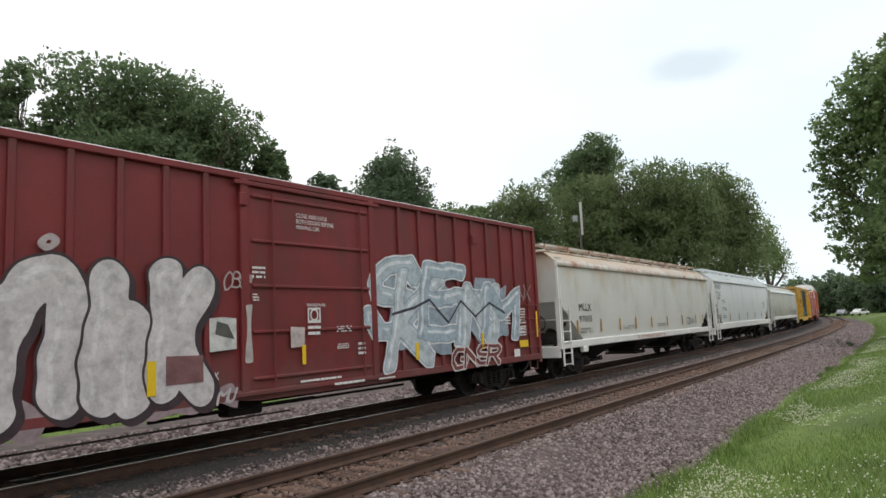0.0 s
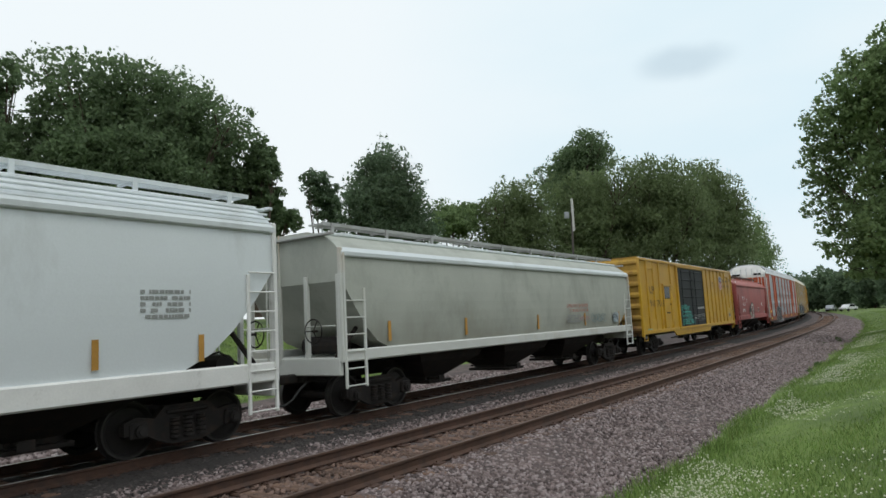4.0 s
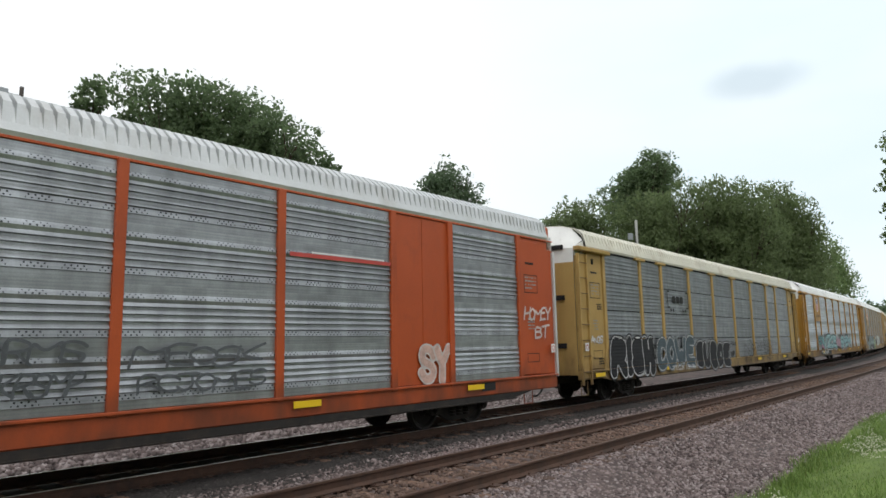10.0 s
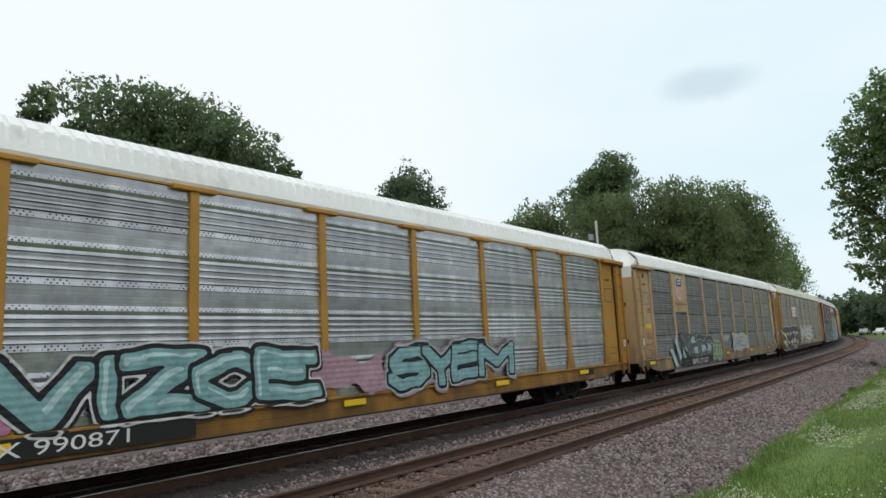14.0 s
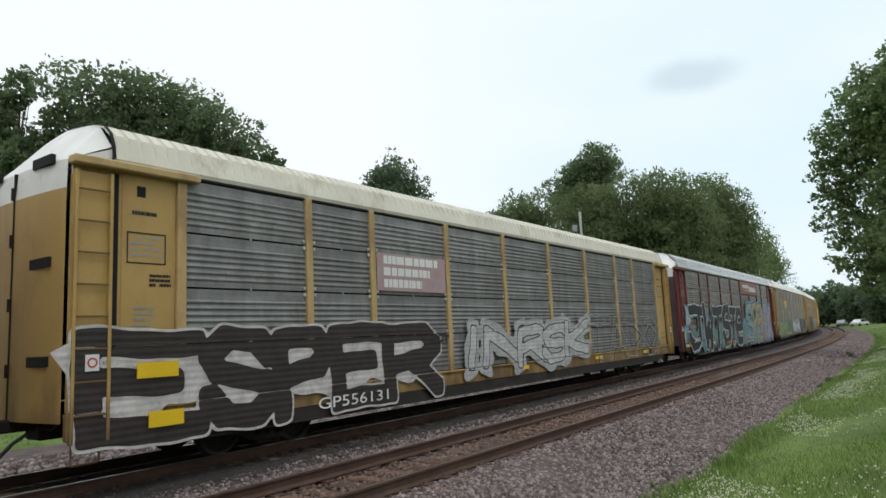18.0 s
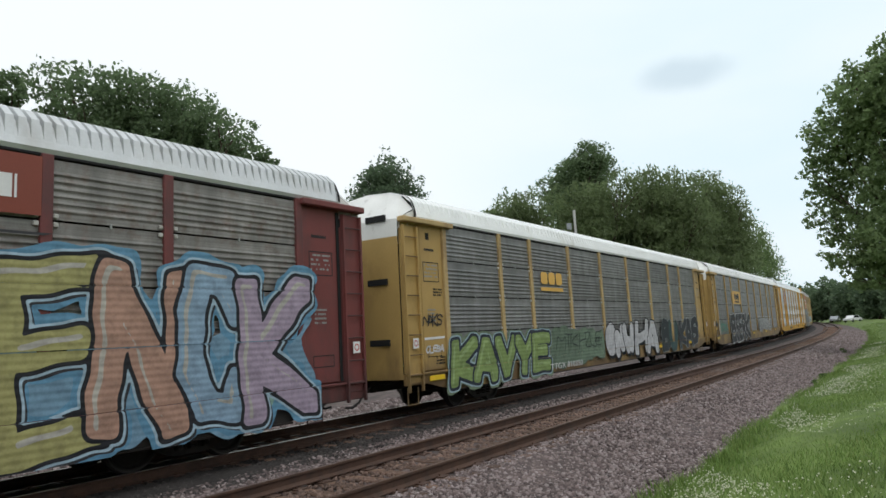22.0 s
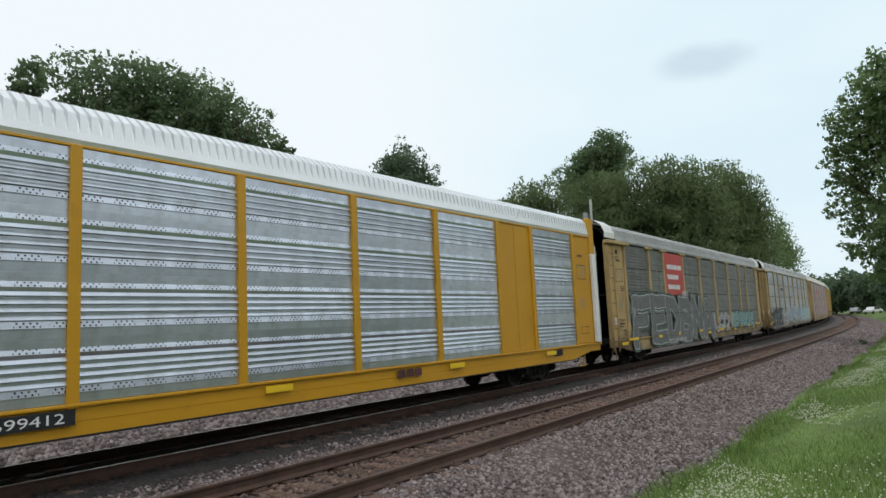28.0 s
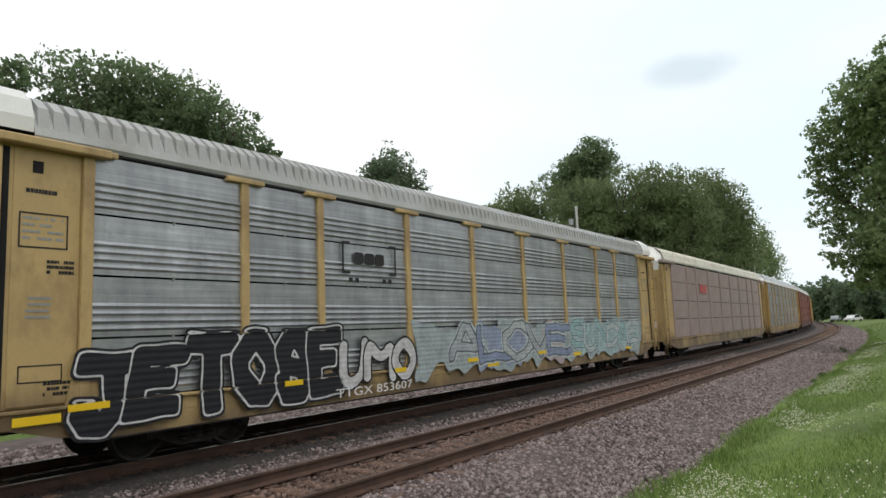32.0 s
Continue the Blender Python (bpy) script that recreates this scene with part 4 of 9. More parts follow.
def car_carrier(label, centre, frame_mat, post_mat, panel_mat, roof_mat, style="ribbed", ends="doors", solid=(), end_mat=None, door_mat=None,
                flange=True, detail=True, low=0.55, skirt=None):
    car = new_car(label, centre, 19.6)
    end_mat = end_mat or frame_mat
    door_mat = door_mat or end_mat
    running_gear(car, HALF + 0.05, 19.6)
    sill_mat = frame_mat
    part("side_sill", Shape().box((-HALF, -1.52, 0.80 if skirt is None else 0.69), (HALF, -1.40, 1.06), 0.02).box((-HALF, -1.575, 1.02), (HALF, -1.40, 1.072), 0.01), sill_mat, car, "weathered steel side sill")
    for q in (-1, 1):
        y0 = -1.515 if skirt is None else -1.50
        part("sill_skirt", Shape().plate([(-12.95, 0.82), (-12.3, low + 0.10), (-11.6, low), (11.6, low), (12.3, low + 0.10), (12.95, 0.82)], *sorted((q * 1.44, -q * y0))), skirt or sill_mat, car, "deep lower web of the side sill")
        part("sill_flange", Shape().box((-11.7, min(q * 1.38, -q * (y0 - 0.03)), low - 0.03), (11.7, max(q * 1.38, -q * (y0 - 0.03)), low), 0.005), STEEL, car)
    part("side_sill", Shape().box((-HALF, 1.40, 0.80), (HALF, 1.52, 1.06), 0.02), sill_mat, car)
    part("deck", Shape().box((-HALF + 0.05, -1.40, 0.98), (HALF - 0.05, 1.40, 1.08)).box((-HALF + 0.2, -0.25, 0.62), (HALF - 0.2, 0.25, 0.98), 0.03), STEEL, car, "dark steel deck and centre sill")
    # black sheet behind the panels: the interior's shade as a colour
    part("inner_wall", Shape().box((-11.9, -1.40, 1.08), (11.9, -1.37, 4.80)), BLACK, car, "black backing that stands for the shade behind the sheets")
    part("far_wall", rack_panel(2 * HALF, 3.72, style, panel_mat), panel_mat, car, m=pose(HALF, 1.47, 1.08, 0, 0, 180))
    # sheets, bay by bay and row by row
    for b in range(9):
        x0, x1 = POSTS[b] + 0.07, POSTS[b + 1] - 0.07
        if b in solid:
            part("solid_panel", Shape().box((x0, -1.50, 1.08), (x1, -1.46, 4.78), 0.01).box(((x0 + x1) / 2 - 0.01, -1.51, 1.1), ((x0 + x1) / 2 + 0.01, -1.49, 4.76)), frame_mat, car, "plain painted steel panel")
            continue
        for r in range(4):
            part("panel", rack_panel(x1 - x0, ROWS[r + 1] - ROWS[r], style, panel_mat), panel_mat, car, m=pose(x0, SIDE, ROWS[r]))
    # small clips that hold the sheets along their seams
    if style != "banded" and detail:
        for b in range(9):
            if b not in solid:
                for r in (1, 2, 3):
                    part("seam_clip", CLIP_MESH, GREY_TEXT, car, m=pose((POSTS[b] + POSTS[b + 1]) / 2, SIDE - 0.012, ROWS[r]))
    # pale bolted lugs beside the posts, at the seams
    if style == "ribbed" and detail:
        for x in POSTS[1:-1]:
            for r in (1, 2, 3):
                tagged(part("seam_lug", LUG_MESH, PALE_LUG, car, m=pose(x, SIDE - 0.02, ROWS[r])), kind="stuff")
    # posts with foot gussets and head brackets
    sh = Shape().box((-0.085, -1.565, 1.0), (0.085, -1.46, 4.82), 0.012)
    if flange:
        sh.plate([(-0.26, 1.0), (0.26, 1.0), (0.26, 1.10), (0.1, 1.75), (-0.1, 1.75), (-0.26, 1.10)], -1.555, -1.52)
        sh.box((-0.42, -1.60, 4.74), (0.42, -1.46, 4.83), 0.015)
    me = sh.mesh("post", post_mat)
    for x in POSTS:
        part("post", me, post_mat, car, m=pose(x, 0, 0))
    part("top_rail", Shape().box((-HALF, -1.53, 4.785), (HALF, -1.42, 4.83), 0.008), post_mat if style == "banded" else BLACK, car)
    part("roof", roof_shape(HALF - (0.62 if ends == "doors" else 1.0 if ends == "open" else 0.25), 0.17 if roof_mat in (GALV, NEW_ROOF) else 0.22, 0.06 if roof_mat in (GALV, NEW_ROOF, DULL_ROOF) else 0.035), roof_mat, car, "ribbed metal roof")
    for s in (-1, 1):
        # flat end section of the side, ladder, bracket, and the end wall
        a, b = (-HALF, -12.02) if s < 0 else (12.02, HALF)
        part("end_panel", Shape().box((a, -1.49, 1.08), (b, -1.44, 4.78), 0.015).box((a + 0.75 if s < 0 else a + 0.02, -1.505, 1.1), (b - 0.02 if s < 0 else b - 0.75, -1.47, 4.7), 0.02), frame_mat, car, "plain painted end section")
        if ends != "rolled":
            ladder(car, -HALF + 0.03 if s < 0 else HALF - 0.55, -1.535, 0.52, 0.85, 4.62, 8, end_mat)
            g = -HALF + 0.62 if s < 0 else HALF - 0.70
            part("ladder_gap", Shape().box((g, -1.512, 1.1), (g + 0.08, -1.495, 4.66)), BLACK, car, "dark slot beside the ladder")
            part("door_bracket", Shape().box((a - 0.05, -1.68, 4.70), (b + 0.35 if s < 0 else b + 0.05, -1.46, 4.83), 0.02), post_mat, car)
            if s > 0:
                car.children[-1].matrix_basis = pose(-0.35, 0, 0)
            part("latch_hole", Shape().box((a + 1.0, -1.515, 4.35), (a + 1.14, -1.50, 4.52)), BLACK, car)
        part("step", Shape().path([(a + 0.1, -1.45, 0.75), (a + 0.1, -1.45, 0.35), (a + 0.5, -1.45, 0.35), (a + 0.5, -1.45, 0.75)], 0.016, 5), end_mat, car)
        e = s * HALF
        ys = np.linspace(-1.47, 1.47, 9)
        bow = lambda y: s * (0.06 + 0.10 * (1 - (y / 1.47) ** 2))
        top = lambda y: float(np.interp(abs(y), (0, 0.7, 1.16, 1.40, 1.5), (5.66, 5.60, 5.46, 5.26, 5.0)))
        if ends == "open":
            # open end: deck, back and ceiling coloured black in place of interior shade
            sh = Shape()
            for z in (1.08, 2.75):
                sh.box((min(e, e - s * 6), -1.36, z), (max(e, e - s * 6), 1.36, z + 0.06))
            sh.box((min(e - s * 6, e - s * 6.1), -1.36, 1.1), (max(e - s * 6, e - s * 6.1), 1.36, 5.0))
            part("inner_deck", sh, BLACK, car, "deck and back wall of the open interior, blackened for its shade")
            part("inner_roof", Shape().sweep([[(e - s * t, y, z) for y, z in ((-1.42, 4.7), (-1.42, 5.0), (-1.3, 5.2), (-1.05, 5.38), (-0.6, 5.52), (0, 5.57), (0.6, 5.52), (1.05, 5.38), (1.3, 5.2), (1.42, 5.0), (1.42, 4.7))] for t in (0.02, 6.0)], closed=False, caps=False), BLACK, car, "black sheet under the roof, standing for interior shade")
            wing = Shape()
            for q in (-1, 1):
                wing.box((min(e - s * 0.9, e), q * 1.44 - 0.03, 1.1), (max(e - s * 0.9, e), q * 1.44 + 0.03, 4.8), 0.01)
            part("door_leaf", wing, end_mat, car, "folded back end door")
            cap = [[(e - s * 1.0 + s * t, y, z + 0.09) for y, z in ((-1.5, 4.84), (-1.50, 5.05), (-1.38, 5.34), (-1.1, 5.54), (-0.6, 5.68), (0, 5.72), (0.6, 5.68), (1.1, 5.54), (1.38, 5.34), (1.5, 5.05), (1.5, 4.84))] for t in (0, 0.3, 0.6, 1.0)]
            part("end_hood", Shape().sweep(cap, closed=False, caps=False), WHITE, car, "raised white hood over the end")
        else:
            for q, rng in ((-1, ys[:5]), (1, ys[4:])):
                low, up = Shape(), Shape()
                split = 4.35 if ends == "doors" else 4.55
                low.sweep([[(e + bow(y), y, 0.95), (e + bow(y), y, split)] for y in rng], closed=False, caps=False)
                reach = 0.6 if ends == "doors" else 0.25
                up.sweep([[(e + bow(y), y, split), (e + bow(y) * 0.8, y, min(4.8, top(y) - 0.3)), (e - s * reach, y, top(y) + 0.01)] for y in rng], closed=False, caps=False)
                part("door_leaf", low, door_mat, car, "steel end door leaf"), part("door_top", up, WHITE, car, "white upper end door")
            for z in (1.75, 3.2, 4.75):
                for q in (-1.15, 0.55):
                    part("door_slot", Shape().box((min(e + bow(q) - 0.02, e + bow(q) + s * 0.05), q, z), (max(e + bow(q) + 0.02, e + bow(q) + s * 0.05), q + 0.6, z + 0.15)), BLACK, car)
            for q in (0.0,):
                x = e + bow(q)
                part("door_seam", Shape().box((min(x - s * 0.03, x + s * 0.014), q - 0.018, 0.98), (max(x - s * 0.03, x + s * 0.014), q + 0.018, 4.78)), BLACK, car)
                for z in (1.7, 2.7, 3.7, 4.45):
                    part("hinge", Shape().rod((x + s * 0.03, q, z - 0.1), (x + s * 0.03, q, z + 0.1), 0.03, 6), STEEL, car)
            part("hood_cheek", Shape().plate([(e, 4.55), (e, 4.80), (e - s * (0.6 if ends == "doors" else 0.25), 5.05), (e - s * (0.6 if ends == "doors" else 0.25), 4.55)], -1.49, -1.455), WHITE, car, "white cheek of the end door")
            if ends == "doors":
                part("door_gap", Shape().sweep([[(e - s * 0.61 + s * t, y * 1.012, z + 0.03) for y, z in ((-1.53, 4.86), (-1.50, 5.06), (-1.40, 5.30), (-1.16, 5.50), (-0.7, 5.64), (0, 5.70))] for t in (-0.025, 0.035)], closed=False, caps=False), BLACK, car, "dark curved gap between door and roof")
            else:
                for y in (-1.40, -1.15, -0.9, -0.45, 0.0, 0.45, 0.9, 1.15, 1.40):
                    part("door_rod", Shape().rod((e + bow(y) + s * 0.02, y, 1.0), (e + bow(y) + s * 0.02, y, top(y) - 0.3), 0.035, 6), GALV, car)
                part("end_strip", Shape().box((e - 0.05, -1.56, 1.0), (e + 0.05, -1.44, 4.5), 0.01), GALV, car, "grey corner strip")
                if s > 0:
                    part("roof_end", Shape().box((e - 0.32, -1.45, 4.86), (e + 0.02, 1.45, 5.28), 0.08), end_mat, car, "painted roof end")
    if detail:
        rnd = random.Random(int(centre))
        y = SIDE - 0.012
        for x, z in ((-12.5, 2.9), (-12.5, 1.2)):
            bars(car, x, z, x + 0.38, z + 0.22, 3, INK, -1.512, rnd.randint(1, 99))
        for a in (-12.88, 12.22):
            frame_figure(car, a, 3.28, a + 0.66, 3.78, 0.022, INK, -1.511), bars(car, a + 0.05, 3.34, a + 0.6, 3.72, 4, GREY_TEXT, -1.511, rnd.randint(1, 99), fill=0.7, thick=0.4)
            frame_figure(car, a + 0.05, 1.42, a + 0.63, 1.66, 0.018, INK, -1.511), bars(car, a + 0.08, 4.02, a + 0.5, 4.12, 1, INK, -1.511, rnd.randint(1, 99), fill=1)
            bars(car, a + 0.12, 2.25, a + 0.46, 2.6, 4, GREY_TEXT, -1.511, rnd.randint(1, 99), thick=0.45)
        for x in (-12.9, -7.6, -1.0, 4.6, 9.6):
            part("reflector", Shape().box((x, -1.588, 0.86), (x + 0.62, -1.575, 0.98)), DECAL_YELLOW, car)
        for a in (-13.55, 13.3):
            part("warning_sign", Shape().box((a + 0.03, -1.61, 1.66), (a + 0.23, -1.60, 1.90)), LETTER_WHITE, car, "small white warning plate")
            part("warning_ring", Shape().sweep([[(a + 0.13 + r * math.cos(q), -1.613, 1.78 + r * math.sin(q)) for r in (0.05, 0.075)] for q in np.linspace(0, 6.2832, 17)], closed=False, caps=False), SIGN_RED, car, "red ring on the plate")
        part("consolidated_stencil", Shape().box((10.2, -1.535, 0.80), (10.75, -1.522, 1.0)), INK, car)
    return car


# ---- covered hoppers ----
# shade on the down-facing slope sheets, with some grime, put into the colour
GRIMY_SHADE = material("grimy_shaded_underside", (0.095, 0.088, 0.082), 0.8, vary=0.35, scale=1.4, second=(0.045, 0.04, 0.038), second_at=0.5)
GRIMY_SHADE_RED = material("grimy_shaded_red_underside", (0.10, 0.04, 0.037), 0.8, vary=0.35, scale=1.4, second=(0.05, 0.028, 0.026), second_at=0.5)


def hopper(label, centre, half, eave, mat, top_mat, sill_mat, cut_x, cut_z, base, outlets, bulge=0.04, walk_mat=None, sill=(1.06, 1.32), curved=0.0):
    """A covered hopper: a body whose ends slope in below, open end platforms, ladders, outlets and a roof walk."""
    car = new_car(label, centre, base)
    running_gear(car, half + 0.05, base)
    crease = eave - 0.5

    def width(z):
        if z > crease:
            return 1.50 - 0.55 * ((z - crease) / (eave - crease)) ** 1.6
        k = (z - 1.3) / (crease - 1.3)
        return 1.46 + bulge * math.sin(math.pi * k)
    xs = [-half] + [-half + cut_x * t for t in (0.25, 0.5, 0.75, 1.0)] + list(np.linspace(-half + cut_x + 1.0, half - cut_x - 1.0, 9)) + [half - cut_x * t for t in (1.0, 0.75, 0.5, 0.25)] + [half]
    sections = []
    for x in xs:
        d = max(0.0, 1 - (half - abs(x)) / cut_x)
        zb = sill[1] + (cut_z - sill[1]) * (d ** (1 + curved))
        zs = list(np.linspace(zb, crease, 9)) + list(np.linspace(crease, eave, 5)[1:])
        near = [(x, -width(z), z) for z in zs]
        sections.append([(x, -0.4, zb)] + near + [(x, -0.5, eave + 0.09), (x, 0.5, eave + 0.09)] + [(x, -y, z) for x, y, z in near[::-1]] + [(x, 0.4, zb)])
    part("body", Shape().sweep(sections), mat, car, "smooth curved steel body", smooth=False)
    # the painted-over top edge, a rolled rim proud of the side
    part("top_rim", Shape().sweep([[(x, y, z) for y, z in ((-1.50, crease - 0.05), (-1.535, crease - 0.02), (-1.54, crease + 0.06), (-1.47, crease + 0.16), (-1.42, crease + 0.14))] for x in (-half, half)]), top_mat, car, "rolled top edge")
    part("roof_edge", Shape().box((-half, -1.02, eave - 0.03), (half, -0.94, eave + 0.05), 0.02), top_mat, car)
    part("side_sill", Shape().box((-half, -1.53, sill[0]), (half, -1.40, sill[1]), 0.03), sill_mat, car, "straight side sill")
    part("side_sill", Shape().box((-half, 1.40, sill[0]), (half, 1.53, sill[1]), 0.03), sill_mat, car)
    part("centre_sill", Shape().box((-half, -0.3, 0.78), (half, 0.3, 1.1), 0.03), STEEL, car)
    # slope sheets seen through the open ends
    for s in (-1, 1):
        e = s * half
        part("slope_sheet", Shape().sweep([[(e - s * 0.15, y, cut_z + 0.02), (e - s * 0.12, y, cut_z - 0.05), (e - s * (cut_x + 0.9), y, sill[0] + 0.05), (e - s * (cut_x + 0.95), y, sill[0] + 0.12)] for y in (-1.25, 1.25)]), GRIMY_SHADE_RED if mat is RED_HOPPER else GRIMY_SHADE, car, "sloping end sheet, coloured dark for shade and grime")
        part("end_platform", Shape().box((min(e, e - s * 1.9), -1.40, sill[0] + 0.02), (max(e, e - s * 1.9), 1.40, sill[0] + 0.09), 0.01), sill_mat, car)
        part("end_sill", Shape().box((e - 0.06, -1.45, sill[0] - 0.28), (e + 0.06, 1.45, sill[0] + 0.1), 0.02), sill_mat, car)
        for y in (-1.42, -0.45, 0.45, 1.42):
            part("end_post", Shape().box((e - 0.05, y - 0.05, sill[0]), (e + 0.05, y + 0.05, cut_z + 0.15), 0.01), sill_mat, car)
        # a corner post up to the roof, a brace behind it and a ladder on the end
        part("corner_post", Shape().box((e - 0.045, -1.53, sill[0]), (e + 0.045, -1.44, eave - 0.35), 0.012), sill_mat, car)
        part("end_brace", Shape().rod((e - s * 0.1, -1.2, sill[0] + 0.1), (e - s * 1.5, -1.2, cut_z - 0.3), 0.05, 6), STEEL, car)
        for q in (0.35, 0.8):
            part("end_stile", Shape().rod((e + s * 0.07, q, sill[0]), (e + s * 0.07, q, eave + 0.1), 0.02, 5), sill_mat, car)
        for z in np.arange(sill[0] + 0.3, eave, 0.4):
            part("rung", Shape().rod((e + s * 0.07, 0.35, z), (e + s * 0.07, 0.8, z), 0.014, 5), sill_mat, car)
        part("air_reservoir", Shape().rod((e - s * 0.7, -0.9, sill[0] + 0.35), (e - s * 0.7, 0.3, sill[0] + 0.35), 0.2, 12), STEEL, car)
        part("angle_cock_pipe", Shape().path([(e - s * 1.4, -0.5, sill[0] + 0.4), (e - s * 0.9, -1.0, sill[0] + 0.6), (e - s * 0.3, -1.1, sill[0] + 0.2)], 0.02, 5), STEEL, car)
        for x in (e - s * 0.04, e - s * 0.66):
            part("ladder_stile", Shape().box((x - 0.03, -1.57, sill[0] - 0.55), (x + 0.03, -1.52, cut_z + (0.6 if x == e - s * 0.04 else -0.15)), 0.006), sill_mat, car)
        for z in np.arange(sill[0] - 0.5, cut_z - 0.1, 0.36):
            part("rung", Shape().rod((e - s * 0.04, -1.56, z), (e - s * 0.66, -1.56, z), 0.016, 5), sill_mat, car)
        part("grab_iron", Shape().path([(e, -1.3, 2.0), (e + s * 0.08, -1.3, 2.0), (e + s * 0.08, -0.5, 2.0), (e, -0.5, 2.0)], 0.015, 5), sill_mat, car)
        n = 16
        ring = [[(e + s * 0.12 + 0.016 * math.sin(p), -0.75 + (0.26 + 0.016 * math.cos(p)) * math.cos(2 * math.pi * i / n), 1.9 + (0.26 + 0.016 * math.cos(p)) * math.sin(2 * math.pi * i / n)) for p in (0, 1.57, 3.14, 4.71)] for i in range(n + 1)]
        rim = part("hand_wheel", Shape().sweep(ring, caps=False), STEEL, car, "round hand brake wheel")
        part("hub", Shape().rod((e, -0.75, 1.9), (e + s * 0.14, -0.75, 1.9), 0.03, 6), STEEL, rim)
        for a in (0, 2.1, 4.2):
            part("spoke", Shape().rod((e + s * 0.12, -0.75, 1.9), (e + s * 0.12, -0.75 + 0.26 * math.cos(a), 1.9 + 0.26 * math.sin(a)), 0.012, 5), STEEL, rim)
        part("brake_cylinder", Shape().rod((e - s * 1.2, -0.5, 1.55), (e - s * 1.75, -0.5, 1.55), 0.17, 10), STEEL, car)
        part("roof_end_step", Shape().box((min(e, e + s * 0.12), -1.35, eave - 0.06), (max(e, e + s * 0.12), 0.9, eave + 0.0), 0.01), walk_mat or top_mat, car)
    # outlets
    for x in outlets:
        a = 1.35
        sh = Shape()
        sh.sweep([[(x - w, -d, z), (x + w, -d, z), (x + w, d, z), (x - w, d, z)] for w, d, z in ((a + 0.25, 1.30, sill[0] + 0.1), (a, 1.15, 1.0), (0.42, 0.55, 0.52), (0.42, 0.55, 0.42))])
        part("outlet", sh, STEEL, car, "dark tapering discharge outlet")
        part("outlet_gate", Shape().box((x - 0.5, -0.75, 0.36), (x + 0.5, 0.75, 0.44), 0.01).rod((x - 0.3, -1.0, 0.5), (x - 0.3, 0.8, 0.5), 0.03, 6).box((x - 0.42, -1.02, 0.42), (x - 0.18, -0.96, 0.58), 0.01), STEEL, car)
    # roof walk on stands
    wm = walk_mat or top_mat
    z = eave + 0.26
    sh = Shape()
    for k in range(5):
        sh.box((-half + 0.1, -0.86 + k * 0.09, z - 0.03), (half - 0.1, -0.82 + k * 0.09, z + 0.01))
    part("roof_walk", sh, wm, car, "narrow grating along the roof")
    part("walk_edge", Shape().box((-half + 0.1, -0.90, z - 0.05), (half - 0.1, -0.875, z + 0.03)), wm, car)
    st = Shape().box((-0.04, -0.93, eave - 0.1), (0.04, -0.88, z + 0.02)).box((-0.04, -0.9, z - 0.06), (0.04, -0.4, z - 0.03)).mesh("walk_stand", wm)
    for x in np.arange(-half + 0.4, half, 1.9):
        part("walk_stand", st, wm, car, m=pose(float(x), 0, 0))
    hatch = Shape().rod((0, 0, eave + 0.05), (0, 0, eave + 0.22), 0.38, 14).box((-0.5, -0.05, eave + 0.2), (0.5, 0.05, eave + 0.25)).mesh("hatch", top_mat)
    for x in np.linspace(-half + 1.6, half - 1.6, 8):
        part("hatch", hatch, top_mat, car, m=pose(float(x), 0.1, 0))
    return car


def amber_marks(car, xs, z0, z1, y):
    for x in xs:
        part("reflector", Shape().box((x - 0.05, y - 0.004, z0), (x + 0.05, y + 0.006, z1)), AMBER, car, "amber reflector strip")


# grey-white hopper
c = hopper("dirty grey-white covered hopper car with rust stains below its roof", 29.97, 9.55, 4.35, PALE_GREY, RUSTY_TOP, WHITE, 1.85, 2.6, 15.4, (-4.9, 0.0, 4.9), sill=(1.02, 1.28))
lettering(c, "MLLX", -8.0, 2.28, -6.95, 2.53, INK, -1.515), lettering(c, "97035", -8.02, 1.88, -6.92, 2.10, INK, -1.512)
bars(c, -8.0, 1.45, -6.9, 1.68, 2, GREY_TEXT, -1.51, 3), bars(c, -9.6, 3.95, -9.1, 4.1, 2, GREY_TEXT, -1.46, 4)
amber_marks(c, (-8.2, -6.1, -4.2, -2.4, -0.4, 1.8, 4.2, 6.6, 8.0), 1.5, 1.95, -1.515)
bars(c, -3.9, 1.5, -2.6, 1.65, 2, GREY_TEXT, -1.51, 5), bars(c, 0.4, 1.5, 1.6, 1.65, 2, GREY_TEXT, -1.51, 6), bars(c, 5.2, 1.5, 6.3, 1.8, 4, GREY_TEXT, -1.51, 7)
frame_figure(c, 4.9, 1.5, 5.5, 1.85, 0.03, INK, -1.52), lettering(c, "DO NOT HAMMER ON SIDES OF CAR", -2.4, 1.08, 1.3, 1.22, RED_TEXT, -1.537)
part("jack_pad", Shape().box((-7.9, -1.55, 0.84), (-7.5, -1.40, 1.04), 0.02), WHITE, c)


# white hopper
c = hopper("clean white covered hopper car with curved sides", 49.91, 9.03, 4.36, WHITE_HOPPER, WHITE_HOPPER, WHITE, 1.9, 3.15, 14.8, (-5.2, -1.75, 1.75, 5.2), bulge=0.06, sill=(1.02, 1.38), curved=0.5)
lettering(c, "ACFX", -7.14, 2.58, -6.28, 2.80, INK, -1.535), lettering(c, "37196", -7.14, 2.10, -6.12, 2.34, INK, -1.53)
